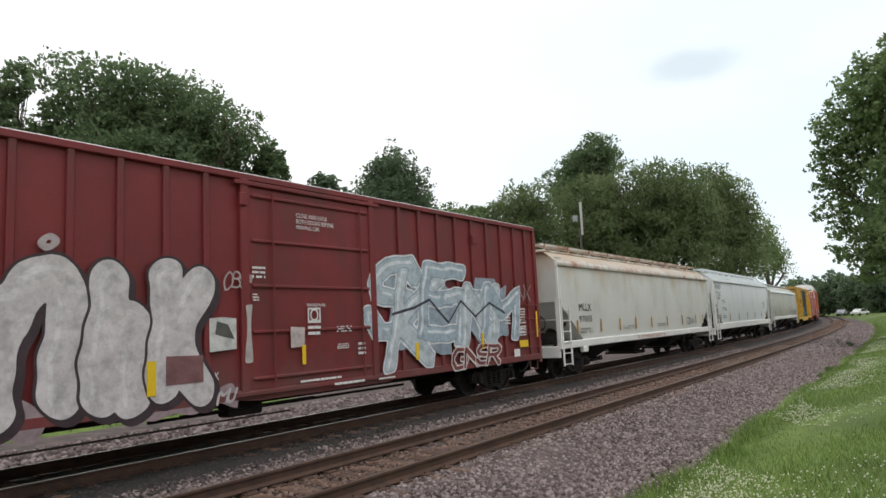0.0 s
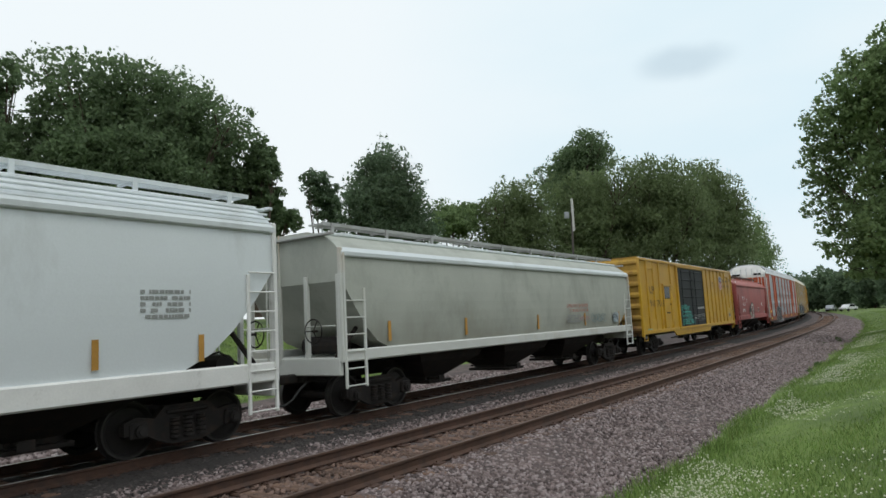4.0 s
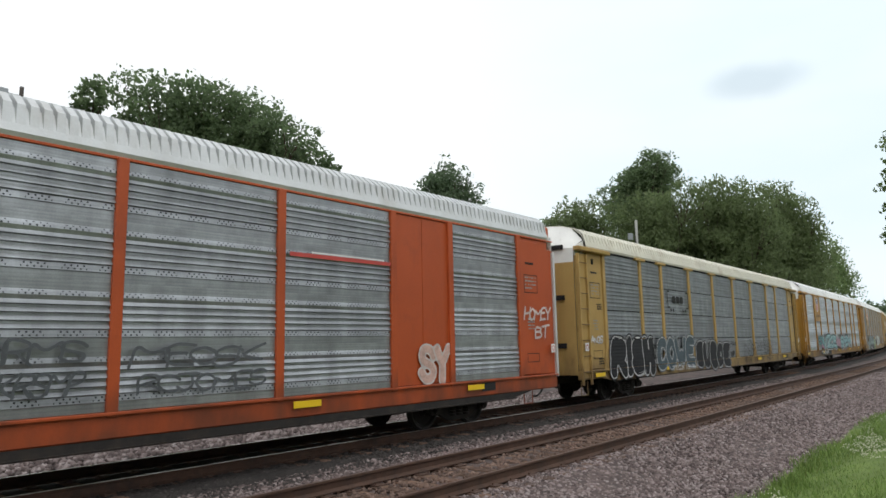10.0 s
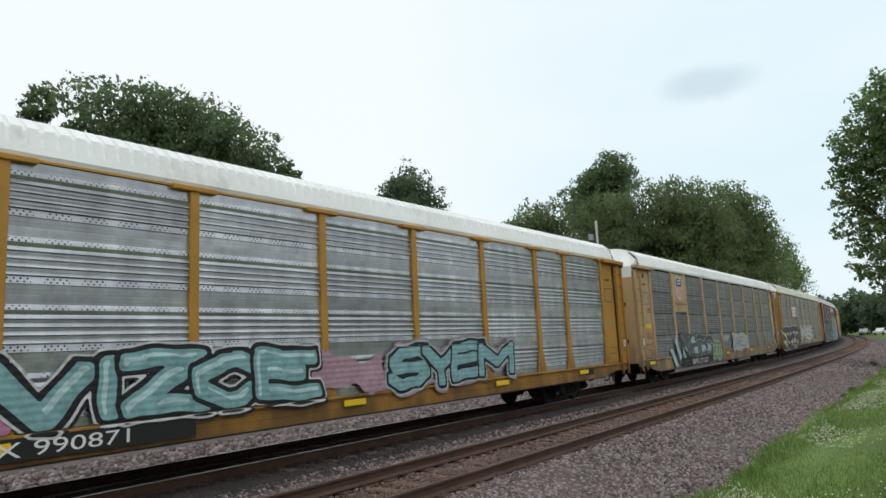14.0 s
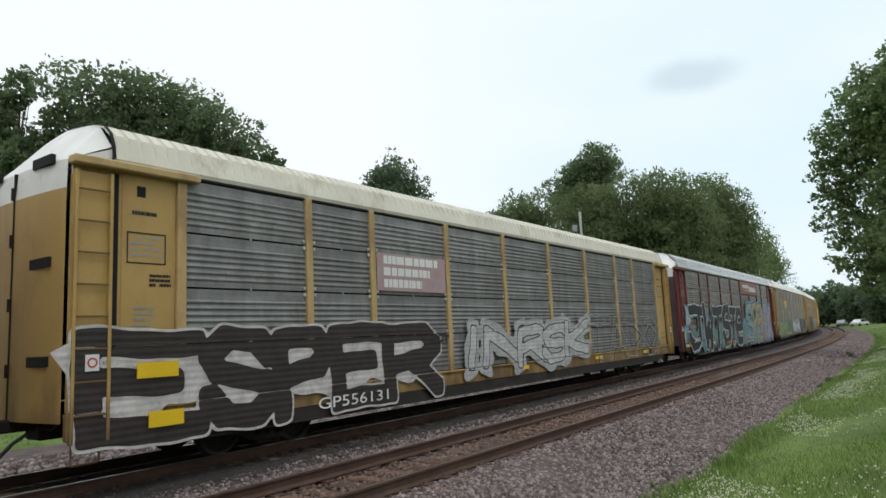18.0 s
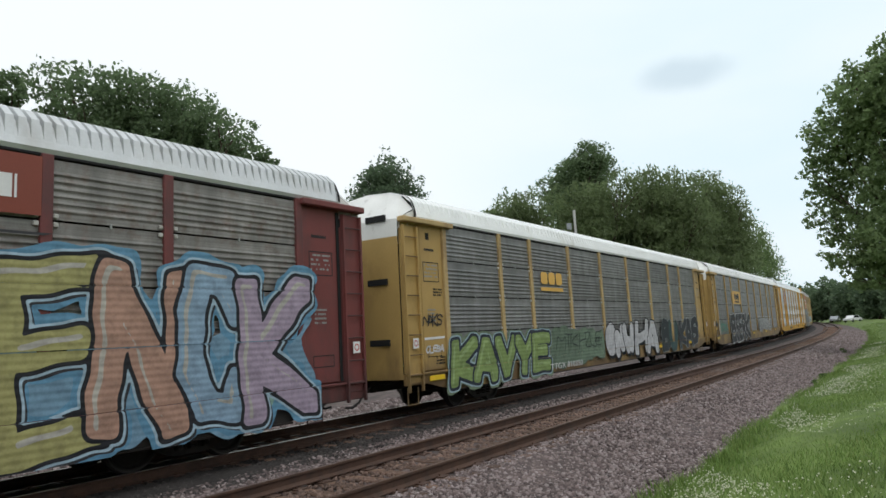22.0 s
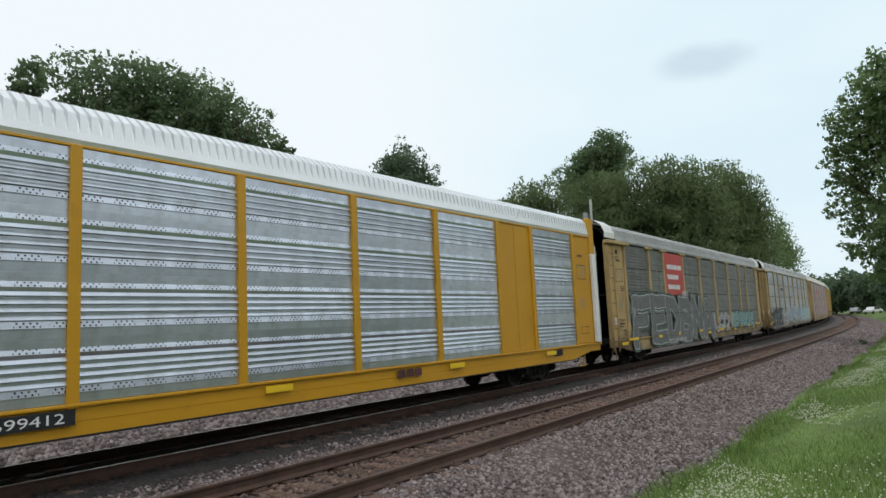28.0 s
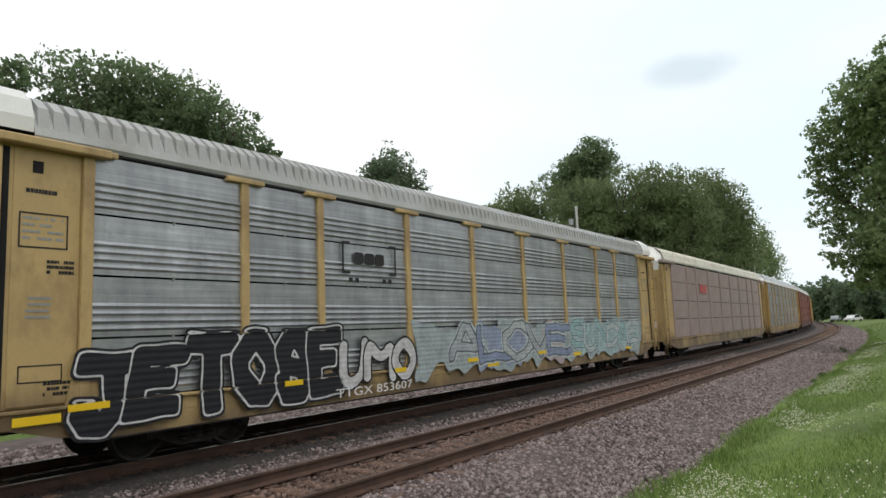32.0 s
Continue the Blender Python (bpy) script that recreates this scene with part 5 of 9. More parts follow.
bars(c, -7.2, 1.62, -6.12, 1.85, 2, GREY_TEXT, -1.52, 8), frame_figure(c, -5.27, 2.35, -5.05, 2.55, 0.02, GREY_TEXT, -1.535), bars(c, 6.3, 2.2, 7.2, 2.7, 5, GREY_TEXT, -1.53, 9)
amber_marks(c, (-7.68, -5.15, -2.5, 0.27, 3.0, 5.6, 7.4), 1.5, 1.95, -1.52)
tag(c, "VANISH", -8.8, 3.36, -7.35, 3.74, (0.03, 0.03, 0.035), 3, 0.02, -1.556), tag(c, "DUK", -8.45, 3.0, -7.55, 3.3, (0.03, 0.03, 0.035), 4, 0.02, -1.558), tag(c, "S2", -8.2, 2.78, -7.7, 2.95, (0.10, 0.10, 0.11), 5, 0.016, -1.558)
for k in range(4):
    part("roof_flute", Shape().box((-9.03, -1.50 + 0.08 * k, 3.98 + 0.10 * k), (9.03, -1.47 + 0.08 * k, 4.02 + 0.10 * k), 0.01), WHITE_HOPPER, c)

# grey-green hopper
c = hopper("grey-green covered hopper car with worn paint and scrawls", 69.5, 8.70, 4.02, GREEN_GREY, WHITE_HOPPER, PALE_GREY, 1.5, 2.95, 14.2, (-4.2, 0.0, 4.2), bulge=0.08, walk_mat=DULL_ROOF, sill=(1.22, 1.48), curved=0.7)
lettering(c, "OPEN HATCH UP POS", 2.4, 2.25, 4.2, 2.38, RED_TEXT, -1.56), lettering(c, "CLOSE LIDS B MOVING CAR", 2.6, 2.10, 4.2, 2.20, RED_TEXT, -1.56)
bars(c, 2.4, 1.7, 3.6, 2.0, 3, GREY_TEXT, -1.55, 10), scrawl(c, 4.4, 1.66, 6.0, 2.05, spray((0.24, 0.30, 0.30), False), -1.56, 21, 7, 0.035), scrawl(c, 3.4, 1.66, 4.4, 2.0, spray((0.42, 0.26, 0.25), False), -1.558, 22, 5, 0.03)
amber_marks(c, (-7.2, -4.0, 0.2, 3.9, 7.3), 1.6, 2.05, -1.545)
sheet(c, "paint_patch", [(6.6, 1.66), (7.2, 1.62), (7.25, 2.0), (6.95, 2.04), (6.6, 1.98)], spray((0.36, 0.42, 0.46), False), -1.56), scrawl(c, 6.5, 1.7, 7.15, 2.05, INK, -1.565, 12, 4, 0.02)

# red hopper
c = hopper("faded red covered hopper car, short, with white lettering", 106.94, 6.66, 4.02, RED_HOPPER, RED_HOPPER, RED_HOPPER, 1.5, 3.05, 8.9, (-3.0, 0.0, 3.0), bulge=0.05, walk_mat=GRATING, sill=(1.1, 1.42), curved=0.4)
lettering(c, "MOCX", -4.47, 2.52, -3.56, 2.77, LETTER_WHITE, -1.535), lettering(c, "412020", -4.47, 2.10, -3.41, 2.34, LETTER_WHITE, -1.53)
bars(c, -4.5, 1.62, -3.52, 1.86, 2, LETTER_WHITE, -1.52, 13), frame_figure(c, -2.9, 2.35, -2.61, 2.61, 0.02, LETTER_WHITE, -1.535), bars(c, 3.65, 2.04, 4.28, 2.3, 3, LETTER_WHITE, -1.53, 14)
bars(c, 0.75, 1.64, 1.1, 1.9, 5, GREY_TEXT, -1.525, 18), bars(c, 1.6, 1.6, 1.98, 1.74, 3, GREY_TEXT, -1.525, 19), bars(c, -2.84, 2.53, -2.67, 2.57, 1, LETTER_WHITE, -1.535, 17, fill=1, thick=1.0), lettering(c, "C", -2.81, 2.38, -2.70, 2.49, LETTER_WHITE, -1.535)
frame_figure(c, 2.06, 1.63, 2.51, 1.92, 0.02, LETTER_WHITE, -1.52), part("stencil_plate", Shape().box((2.08, -1.522, 1.65), (2.49, -1.515, 1.90)), INK, c), bars(c, -6.62, 3.55, -6.2, 3.8, 2, LETTER_WHITE, -1.51, 15)
Y = -1.56


def bow(cx, cz, rx, rz, a0, a1):
    """Points of an arc in the plane of a car's side, from one angle to another."""
    return [(cx + rx * math.cos(radians(a0 + (a1 - a0) * k / 16)), cz + rz * math.sin(radians(a0 + (a1 - a0) * k / 16))) for k in range(17)]


sheet(c, "graffiti_wing", [(-2.18, 1.57), (-1.98, 1.82), (-1.72, 2.0), (-1.5, 2.1), (-1.25, 2.15), (-1.27, 1.66), (-1.95, 1.59)], spray((0.03, 0.032, 0.03), False), Y)
sheet(c, "graffiti_hood", bow(-0.8, 1.78, 0.71, 0.57, 145, -12) + [(-0.32, 1.12), (-0.6, 1.12)] + bow(-0.8, 1.78, 0.45, 0.44, -12, 145), spray((0.03, 0.032, 0.03), False), Y)
sheet(c, "graffiti_beak", [(-1.98, 1.56), (-1.38, 1.62), (-1.36, 1.3), (-1.5, 1.26), (-1.72, 1.31), (-1.88, 1.42)], spray((0.55, 0.46, 0.35), False), Y - 0.004)
sheet(c, "graffiti_nose", bow(-1.27, 1.44, 0.16, 0.17, 0, 350), spray((0.05, 0.05, 0.055), False), Y - 0.007)
sheet(c, "graffiti_mouth", [(-2.0, 1.11), (-1.72, 1.2), (-1.36, 1.22), (-1.18, 1.32), (-1.14, 1.46), (-1.06, 1.46), (-1.08, 1.3), (-1.28, 1.14), (-1.62, 1.11)], spray((0.62, 0.58, 0.54), False), Y - 0.009)
sheet(c, "graffiti_band", [(-1.31, 1.6)] + bow(-0.81, 1.78, 0.49, 0.47, 180, -12) + [(-0.58, 1.12), (-0.86, 1.12)] + bow(-0.87, 1.78, 0.36, 0.34, -20, 180) + [(-1.25, 1.6)], spray((0.62, 0.58, 0.54), False), Y - 0.004)
tag(c, "X", -1.1, 1.58, -0.64, 2.0, (0.62, 0.58, 0.54), 3, 0.018, Y - 0.008), tag(c, "X", -1.08, 1.56, -0.62, 1.98, BLACKP, 3, 0.02, Y - 0.012)



# ---- boxcars ----
def boxcar(label, centre, half, eave, mat, end_mat, posts, door, door_mat, base, sill_z, roof_mat, door_ribs=6, deep=(-3, 3, 0.75)):
    car = new_car(label, centre, base)
    running_gear(car, half + 0.1, base)
    part("side", Shape().box((-half, -1.48, sill_z), (half, -1.42, eave), 0.01), mat, car, "flat steel side sheets")
    part("side", Shape().box((-half, 1.42, sill_z), (half, 1.48, eave), 0.01), mat, car)
    me = Shape().box((-0.055, -1.545, sill_z + 0.16), (0.055, -1.47, eave - 0.08), 0.015).mesh("side_post", mat)
    for x in posts:
        part("side_post", me, mat, car, m=pose(x, 0, 0))
    part("top_chord", Shape().box((-half, -1.56, eave - 0.12), (half, -1.46, eave), 0.015), mat, car)
    part("side_sill", Shape().box((-half, -1.55, sill_z), (half, -1.45, sill_z + 0.17), 0.015), mat, car)
    part("fish_belly", Shape().plate([(deep[0] - 0.5, sill_z + 0.02), (deep[0], deep[2]), (deep[1], deep[2]), (deep[1] + 0.5, sill_z + 0.02)], -1.53, -1.47), mat, car, "deeper sill under the doors")
    part("underframe", Shape().box((-half, -1.4, sill_z), (half, 1.4, sill_z + 0.1)).box((-half, -0.3, sill_z - 0.22), (half, 0.3, sill_z), 0.02), STEEL, car)
    part("brake_rigging", Shape().box((-1.8, -1.1, 0.5), (-1.0, -0.8, 0.78), 0.03).rod((-3.2, -0.9, 0.6), (3.4, -0.9, 0.6), 0.03, 6).rod((-2.8, -1.2, 0.66), (0.2, -1.2, 0.66), 0.025, 6), STEEL, car)
    # doors
    x0, x1 = door
    for z in (sill_z + 0.06, eave - 0.22):
        part("door_track", Shape().box((x0 - 0.3, -1.60, z), (x1 + 0.3, -1.54, z + 0.08), 0.01), mat, car)
    n = 2 if x1 - x0 > 4 else 1
    for k in range(n):
        a, b = x0 + (x1 - x0) * k / n, x0 + (x1 - x0) * (k + 1) / n
        d = part("door", Shape().box((a + 0.02, -1.545, sill_z + 0.16), (b - 0.02, -1.49, eave - 0.24), 0.015), door_mat, car, "sliding door with pressed ribs")
        for i in range(door_ribs):
            z = sill_z + 0.35 + (eave - sill_z - 0.75) * i / (door_ribs - 1)
            part("door_rib", Shape().box((a + 0.08, -1.585, z - 0.035), (b - 0.08, -1.53, z + 0.035), 0.02), door_mat, d)
        part("lock_rod", Shape().rod((b - 0.35, -1.60, sill_z + 0.2), (b - 0.35, -1.60, eave - 0.3), 0.018, 6), door_mat, d)
        part("lock_rod", Shape().rod((a + 0.55, -1.60, sill_z + 0.2), (a + 0.55, -1.60, eave - 0.3), 0.018, 6), door_mat, d)
    for x in (x0 - 0.07, x1 + 0.07):
        part("door_post", Shape().box((x - 0.09, -1.58, sill_z + 0.05), (x + 0.09, -1.47, eave - 0.1), 0.02), mat, car)
    # pressed ends
    for s in (-1, 1):
        prof, z = [], sill_z - 0.05
        while z < eave - 0.2:
            prof += [(0.0, z), (0.0, z + 0.16), (0.11, z + 0.24), (0.11, z + 0.34), (0.0, z + 0.44)]
            z += 0.5
        prof.append((0.0, eave + 0.05))
        part("end_wall", Shape().sweep([[(s * (half + d), y, z) for d, z in prof] for y in (-1.46, 1.46)], closed=False, caps=False), end_mat, car, "pressed steel end with deep ribs")
        part("corner_post", Shape().box((s * half - 0.07, -1.55, sill_z - 0.1), (s * half + 0.07, -1.43, eave), 0.02), mat, car)
        for z in np.arange(sill_z + 0.4, sill_z + 2.0, 0.42):
            part("grab_iron", Shape().path([(s * half - s * 0.08, -1.49, z), (s * half - s * 0.08, -1.56, z), (s * half - s * 0.85, -1.56, z), (s * half - s * 0.85, -1.49, z)], 0.014, 5), mat, car)
        part("step", Shape().path([(s * half - s * 0.15, -1.48, sill_z), (s * half - s * 0.15, -1.48, sill_z - 0.28), (s * half - s * 0.6, -1.48, sill_z - 0.28), (s * half - s * 0.6, -1.48, sill_z)], 0.018, 5), mat, car)
        part("end_platform", Shape().box((s * half - 0.1, -0.9, sill_z + 0.4), (s * half + 0.3 * s + 0.1, 0.9, sill_z + 0.45)), STEEL, car)
    sh = Shape()
    prof = ((-1.52, 0.0), (-1.48, 0.03), (-0.7, 0.07), (0, 0.09), (0.7, 0.07), (1.48, 0.03), (1.52, 0.0))
    sections, x = [], -half - 0.04
    while x < half:
        for d, k in ((0, 0), (0.62, 0), (0.7, 1), (0.95, 1)):
            xx = min(x + d * 1.1, half + 0.04)
            sections.append([(xx, y, eave + z + 0.02 * k * (abs(y) < 1.4)) for y, z in prof])
        x += 1.1
    part("roof", sh.sweep(sections, closed=False, caps=False), roof_mat, car, "shallow metal roof with cross seams")
    return car


WHITE_SPRAY, PALE_BLUE = (0.62, 0.62, 0.63), (0.45, 0.55, 0.62)
c = boxcar("brown-red boxcar with graffiti along its side", 9.41, 9.37, 4.92, OXIDE, OXIDE, (-8.64, -7.87, -7.10, -6.32, -5.55, -4.77, -4.02, -3.25, -2.5, 2.73, 3.5, 4.27, 5.05, 5.82, 6.58, 7.35, 8.1, 8.8), (-1.65, 1.65), OXIDE, 14.5, 0.82, GALV, 5, (-1.45, 2.05, 0.78))
lettering(c, "CLOSE AND LOCK\nBOTH DOORS BEFORE\nMOVING CAR", -0.52, 3.98, 0.49, 4.30, LETTER_WHITE, -1.60)
DUSTY_WHITE = (0.56, 0.53, 0.545)
wash(c, -8.6, 0.78, -2.0, 1.15, (0.33, 0.25, 0.275), 3, -1.549, 0.16, False, False)
graffiti(c, "SCnhK", -9.4, 0.78, -2.42, 3.26, DUSTY_WHITE, (0.045, 0.03, 0.036), seed=3, fat=0.165, edge=0.045, wide=[1.3, 1.5, 1.15, 0.8, 0.85], soft=True, close=0.14, jump=0.05, lean=0.06, wob=0.04, shine=(0.62, 0.60, 0.62), shade=(0.05, 0.032, 0.04), y=-1.552, ribs=False, seams=False)
graffiti(c, "O", -5.18, 3.26, -4.92, 3.52, (0.46, 0.40, 0.41), None, seed=8, fat=0.24, y=-1.553, ribs=False, seams=False, soft=True)
sheet(c, "primer_patch", [(-3.28, 1.22), (-2.6, 1.22), (-2.6, 1.66), (-3.28, 1.68)], spray((0.21, 0.10, 0.105), False), -1.566)
wash(c, 2.3, 1.5, 7.4, 3.0, (0.30, 0.36, 0.43), 19, -1.549, 0.3, False, False)
graffiti(c, "SKETNM", 1.85, 1.0, 7.72, 3.66, [(0.42, 0.50, 0.565), (0.49, 0.55, 0.60), (0.36, 0.45, 0.53)], (0.27, 0.34, 0.43), halo=(0.66, 0.68, 0.71), seed=9, fat=0.085, edge=0.022, rim=0.04, lean=0.24, close=0.9, jump=0.32, shine=(0.66, 0.70, 0.74), wob=0.035, y=-1.552, ribs=False, seams=False)
zig = Shape()
for k, (xa, za, xb, zb) in enumerate(((2.3, 2.28, 3.1, 2.42), (3.1, 2.42, 3.75, 2.62), (3.75, 2.62, 4.5, 2.05), (4.5, 2.05, 5.1, 2.6), (5.1, 2.6, 5.75, 2.18), (5.75, 2.18, 6.5, 2.55), (6.5, 2.55, 7.3, 2.25))):
    zig.add([(xa, -1.563 - 0.001 * (k % 2), za - 0.035), (xb, -1.563 - 0.001 * (k % 2), zb - 0.03), (xb, -1.563 - 0.001 * (k % 2), zb + 0.035), (xa, -1.563 - 0.001 * (k % 2), za + 0.03)], [(0, 1, 2, 3)])
part("zigzag_line", zig, spray((0.05, 0.055, 0.07), False), c, "dark zigzag across the graffiti")
graffiti(c, "GNSR", 4.65, 0.84, 6.85, 1.42, (0.20, 0.055, 0.055), (0.60, 0.57, 0.56), seed=14, fat=0.10, edge=0.035, lean=0.3, close=0.3, y=-1.566, ribs=False, seams=False, step=0.024)
sheet(c, "paint_block", [(-2.47, 1.70), (-1.92, 1.73), (-1.92, 2.26), (-2.2, 2.29), (-2.47, 2.27)], spray((0.58, 0.58, 0.57), False), -1.552)
sheet(c, "paint_block", [(-2.36, 2.0), (-2.2, 1.95), (-1.96, 1.9), (-2.1, 2.16), (-2.32, 2.22)], spray((0.10, 0.10, 0.09), False), -1.555)
wash(c, -1.75, 1.48, -1.6, 2.5, (0.45, 0.41, 0.40), 23, -1.585, 0.07, False, False)
tag(c, "ObS*", -2.18, 2.72, -1.55, 3.1, (0.42, 0.36, 0.36), 5, 0.016, -1.552)
lettering(c, "60K", -2.52, 1.22, -2.28, 1.36, LETTER_WHITE, -1.552), tag(c, "MU", -2.3, 0.80, -1.95, 1.12, (0.5, 0.46, 0.48), 6, 0.025, -1.556)
for k, (x0, z0, x1, z1) in enumerate(((-1.6, 2.95, -1.3, 3.2), (-1.6, 2.55, -1.45, 2.7), (-0.28, 1.85, 0.06, 2.2), (0.5, 1.92, 0.95, 2.06), (0.5, 1.58, 0.85, 1.7), (1.12, 1.4, 1.36, 1.7), (-0.3, 2.46, 0.2, 2.52))):
    bars(c, x0, z0, x1, z1, 3, LETTER_WHITE, -1.602, 21 + k, thick=0.5)
lettering(c, "O", -0.22, 2.18, 0.0, 2.42, LETTER_WHITE, -1.604), frame_figure(c, -0.28, 2.14, 0.06, 2.44, 0.035, LETTER_WHITE, -1.602)
sheet(c, "paper_sign", [(-0.72, 1.68), (-0.38, 1.7), (-0.36, 2.06), (-0.72, 2.08)], spray((0.52, 0.45, 0.44), False), -1.60), frame_figure(c, -0.9, 1.55, 0.25, 2.12, 0.02, OXIDE, -1.61)
bars(c, -0.5, 0.98, 0.6, 1.05, 1, LETTER_WHITE, -1.604, 31, fill=1), bars(c, 0.4, 0.84, 1.3, 0.92, 1, LETTER_WHITE, -1.604, 32, fill=1), bars(c, 1.75, 0.84, 2.3, 0.90, 1, LETTER_WHITE, -1.604, 33, fill=1)
for x0, x1, q in ((7.3, 7.62, 24), (7.98, 8.5, 25)):
    bars(c, x0, 1.9, x1, 2.38, 6, LETTER_WHITE, -1.552, q, thick=0.5)
frame_figure(c, 8.0, 1.58, 8.5, 1.86, 0.03, LETTER_WHITE, -1.555), bars(c, 8.06, 1.62, 8.44, 1.82, 2, LETTER_WHITE, -1.555, 27, thick=0.8), tag(c, "NX", 8.1, 2.55, 8.9, 3.2, (0.42, 0.34, 0.34), 12, 0.014, -1.552)
sheet(c, "white_patch", [(7.72, 0.98), (8.05, 0.98), (8.05, 1.2), (7.72, 1.2)], LETTER_WHITE, -1.556)
for x0, z0, x1, z1 in ((8.05, 1.24, 8.55, 1.44), (-3.6, 1.08, -3.45, 1.62), (-0.45, 1.35, -0.36, 1.72), (3.12, 1.2, 3.24, 1.6), (6.0, 1.3, 6.1, 1.72), (9.14, 1.5, 9.22, 2.3)):
    part("reflector", Shape().box((x0, -1.612 if -1 < x0 < 1 else -1.572, z0), (x1, -1.604 if -1 < x0 < 1 else -1.565, z1)), DECAL_YELLOW, c)
part("door_stop", Shape().box((-1.85, -1.62, 4.3), (-1.7, -1.54, 4.55), 0.02), OXIDE, c), part("door_stop", Shape().box((5.75, -1.60, 4.15), (5.95, -1.54, 4.4), 0.02), OXIDE, c)
part("running_pipe", Shape().rod((-9.0, -1.38, 0.52), (-0.6, -1.38, 0.5), 0.018, 5), STEEL, c)

c = boxcar("yellow boxcar with black double doors and walk-in door", 89.29, 9.43, 4.42, BOX_YELLOW, BOX_YELLOW_END, (-8.43, -7.47, -6.55, -4.67, 2.82, 3.75, 4.68, 5.61, 6.54, 7.47, 8.4), (-3.52, 1.76), DOOR_BLACK, 13.6, 0.98, GALV, 7, (-4.3, 2.5, 0.74))
lettering(c, "910", -8.35, 2.20, -7.62, 2.52, INK, -1.56), lettering(c, "70", -7.36, 2.2, -6.66, 2.5, INK, -1.56), lettering(c, "3", -6.44, 2.2, -6.2, 2.5, INK, -1.56)
lettering(c, "UP", -8.3, 2.80, -7.62, 3.14, INK, -1.56)
d = part("crew_door", Shape().box((-6.05, -1.52, 1.2), (-4.95, -1.485, 3.2), 0.01), BOX_YELLOW, c, "small yellow walk-in door")
part("door_frame", Shape().box((-6.15, -1.56, 1.15), (-6.03, -1.48, 3.3), 0.01).box((-4.97, -1.56, 1.15), (-4.85, -1.48, 3.3), 0.01).box((-6.15, -1.56, 3.2), (-4.85, -1.48, 3.3), 0.01), BOX_YELLOW, d)
part("window", Shape().box((-5.95, -1.535, 2.58), (-5.05, -1.515, 3.16), 0.01), material("dim_window", (0.025, 0.018, 0.015), 0.25, vary=0.2, bump=0), d, "dark brown window"), part("door_knob", Shape().rod((-5.1, -1.58, 2.3), (-5.1, -1.5, 2.3), 0.035, 8), STEEL, d)
part("letter_slot", Shape().box((-5.75, -1.54, 1.86), (-5.25, -1.515, 1.92)), STEEL, d)
for z in (1.62, 3.95):
    part("side_panel", Shape().box((-8.35, -1.53, z - 0.6), (-7.55, -1.47, z), 0.01), BOX_YELLOW, c) if z < 2 else part("side_panel", Shape().box((-8.35, -1.53, z), (-7.55, -1.47, 4.3), 0.01), BOX_YELLOW, c)
shield(c, 6.08, 3.56, 0.72, -1.56)
lettering(c, "SAF", 6.72, 3.61, 7.30, 3.83, INK, -1.556), lettering(c, "ETY", 7.66, 3.61, 8.22, 3.83, INK, -1.556), lettering(c, "INSPE", 6.72, 3.31, 7.32, 3.47, INK, -1.556), lettering(c, "CTION", 7.66, 3.31, 8.28, 3.47, INK, -1.556)
lettering(c, "DO NOT\nHUMP", 3.96, 3.32, 4.50, 3.60, INK, -1.5), part("side_panel", Shape().box((7.53, -1.552, 1.05), (8.34, -1.47, 2.0), 0.01), BOX_YELLOW, c), part("side_panel", Shape().box((7.53, -1.552, 3.98), (8.34, -1.47, 4.3), 0.01), BOX_YELLOW, c), sheet(c, "stencil_plate", [(7.86, 1.42), (8.22, 1.42), (8.22, 1.66), (7.86, 1.66)], INK, -1.557), frame_figure(c, 7.86, 1.42, 8.22, 1.66, 0.025, LETTER_WHITE, -1.561), tag(c, "ORL", 8.5, 3.7, 9.1, 3.88, (0.10, 0.05, 0.02), 31, 0.016, -1.56)
frame_figure(c, -4.2, 2.62, -3.95, 2.82, 0.02, RED_TEXT, -1.49)
bars(c, 0.0, 1.98, 1.55, 2.12, 2, LETTER_WHITE, -1.59, 41)
lettering(c, "CLOSE AND LOCK DOOR\nBEFORE MOVING CAR", -0.85, 1.48, 0.3, 1.70, LETTER_WHITE, -1.59), lettering(c, "OPENING MAIN DOOR\n    W. 16-0 H. 11-0\nTOTAL W. 16-0 H. 11-0", 0.68, 1.42, 1.55, 1.74, LETTER_WHITE, -1.59)
TEAL = (0.09, 0.40, 0.34)
tag(c, "GNASHy", -3.4, 1.95, -1.9, 2.28, TEAL, 41, 0.028, -1.592), tag(c, "CATSTeL", -3.3, 1.55, -1.35, 1.95, TEAL, 42, 0.032, -1.592), tag(c, "SeSOR", -3.3, 1.2, -1.3, 1.55, TEAL, 43, 0.03, -1.592), tag(c, "MRIS", -1.5, 1.2, -0.9, 1.5, (0.08, 0.34, 0.36), 44, 0.02, -1.592)
part("scuff", Shape().box((-8.9, -1.552, 1.16), (-8.3, -1.545, 1.22)), spray((0.35, 0.5, 0.35), False), c)
sh = Shape()
rnd = random.Random(5)
for _ in range(40):
    x = rnd.uniform(-9, 9)
    sh.box((x, -1.2 + rnd.uniform(0, 0.4), 4.46), (x + rnd.uniform(0.1, 0.5), -0.9 + rnd.uniform(0, 0.5), 4.50 + rnd.uniform(0, 0.03)))
part("roof_patch", sh, WHITE, c, "flaking white roof coating")

# ---- the string of car carriers ----


SOOT = material("sooty_sill", (0.024, 0.021, 0.020), 0.75, vary=0.3, scale=1.5, second=(0.05, 0.038, 0.03), second_at=0.62)
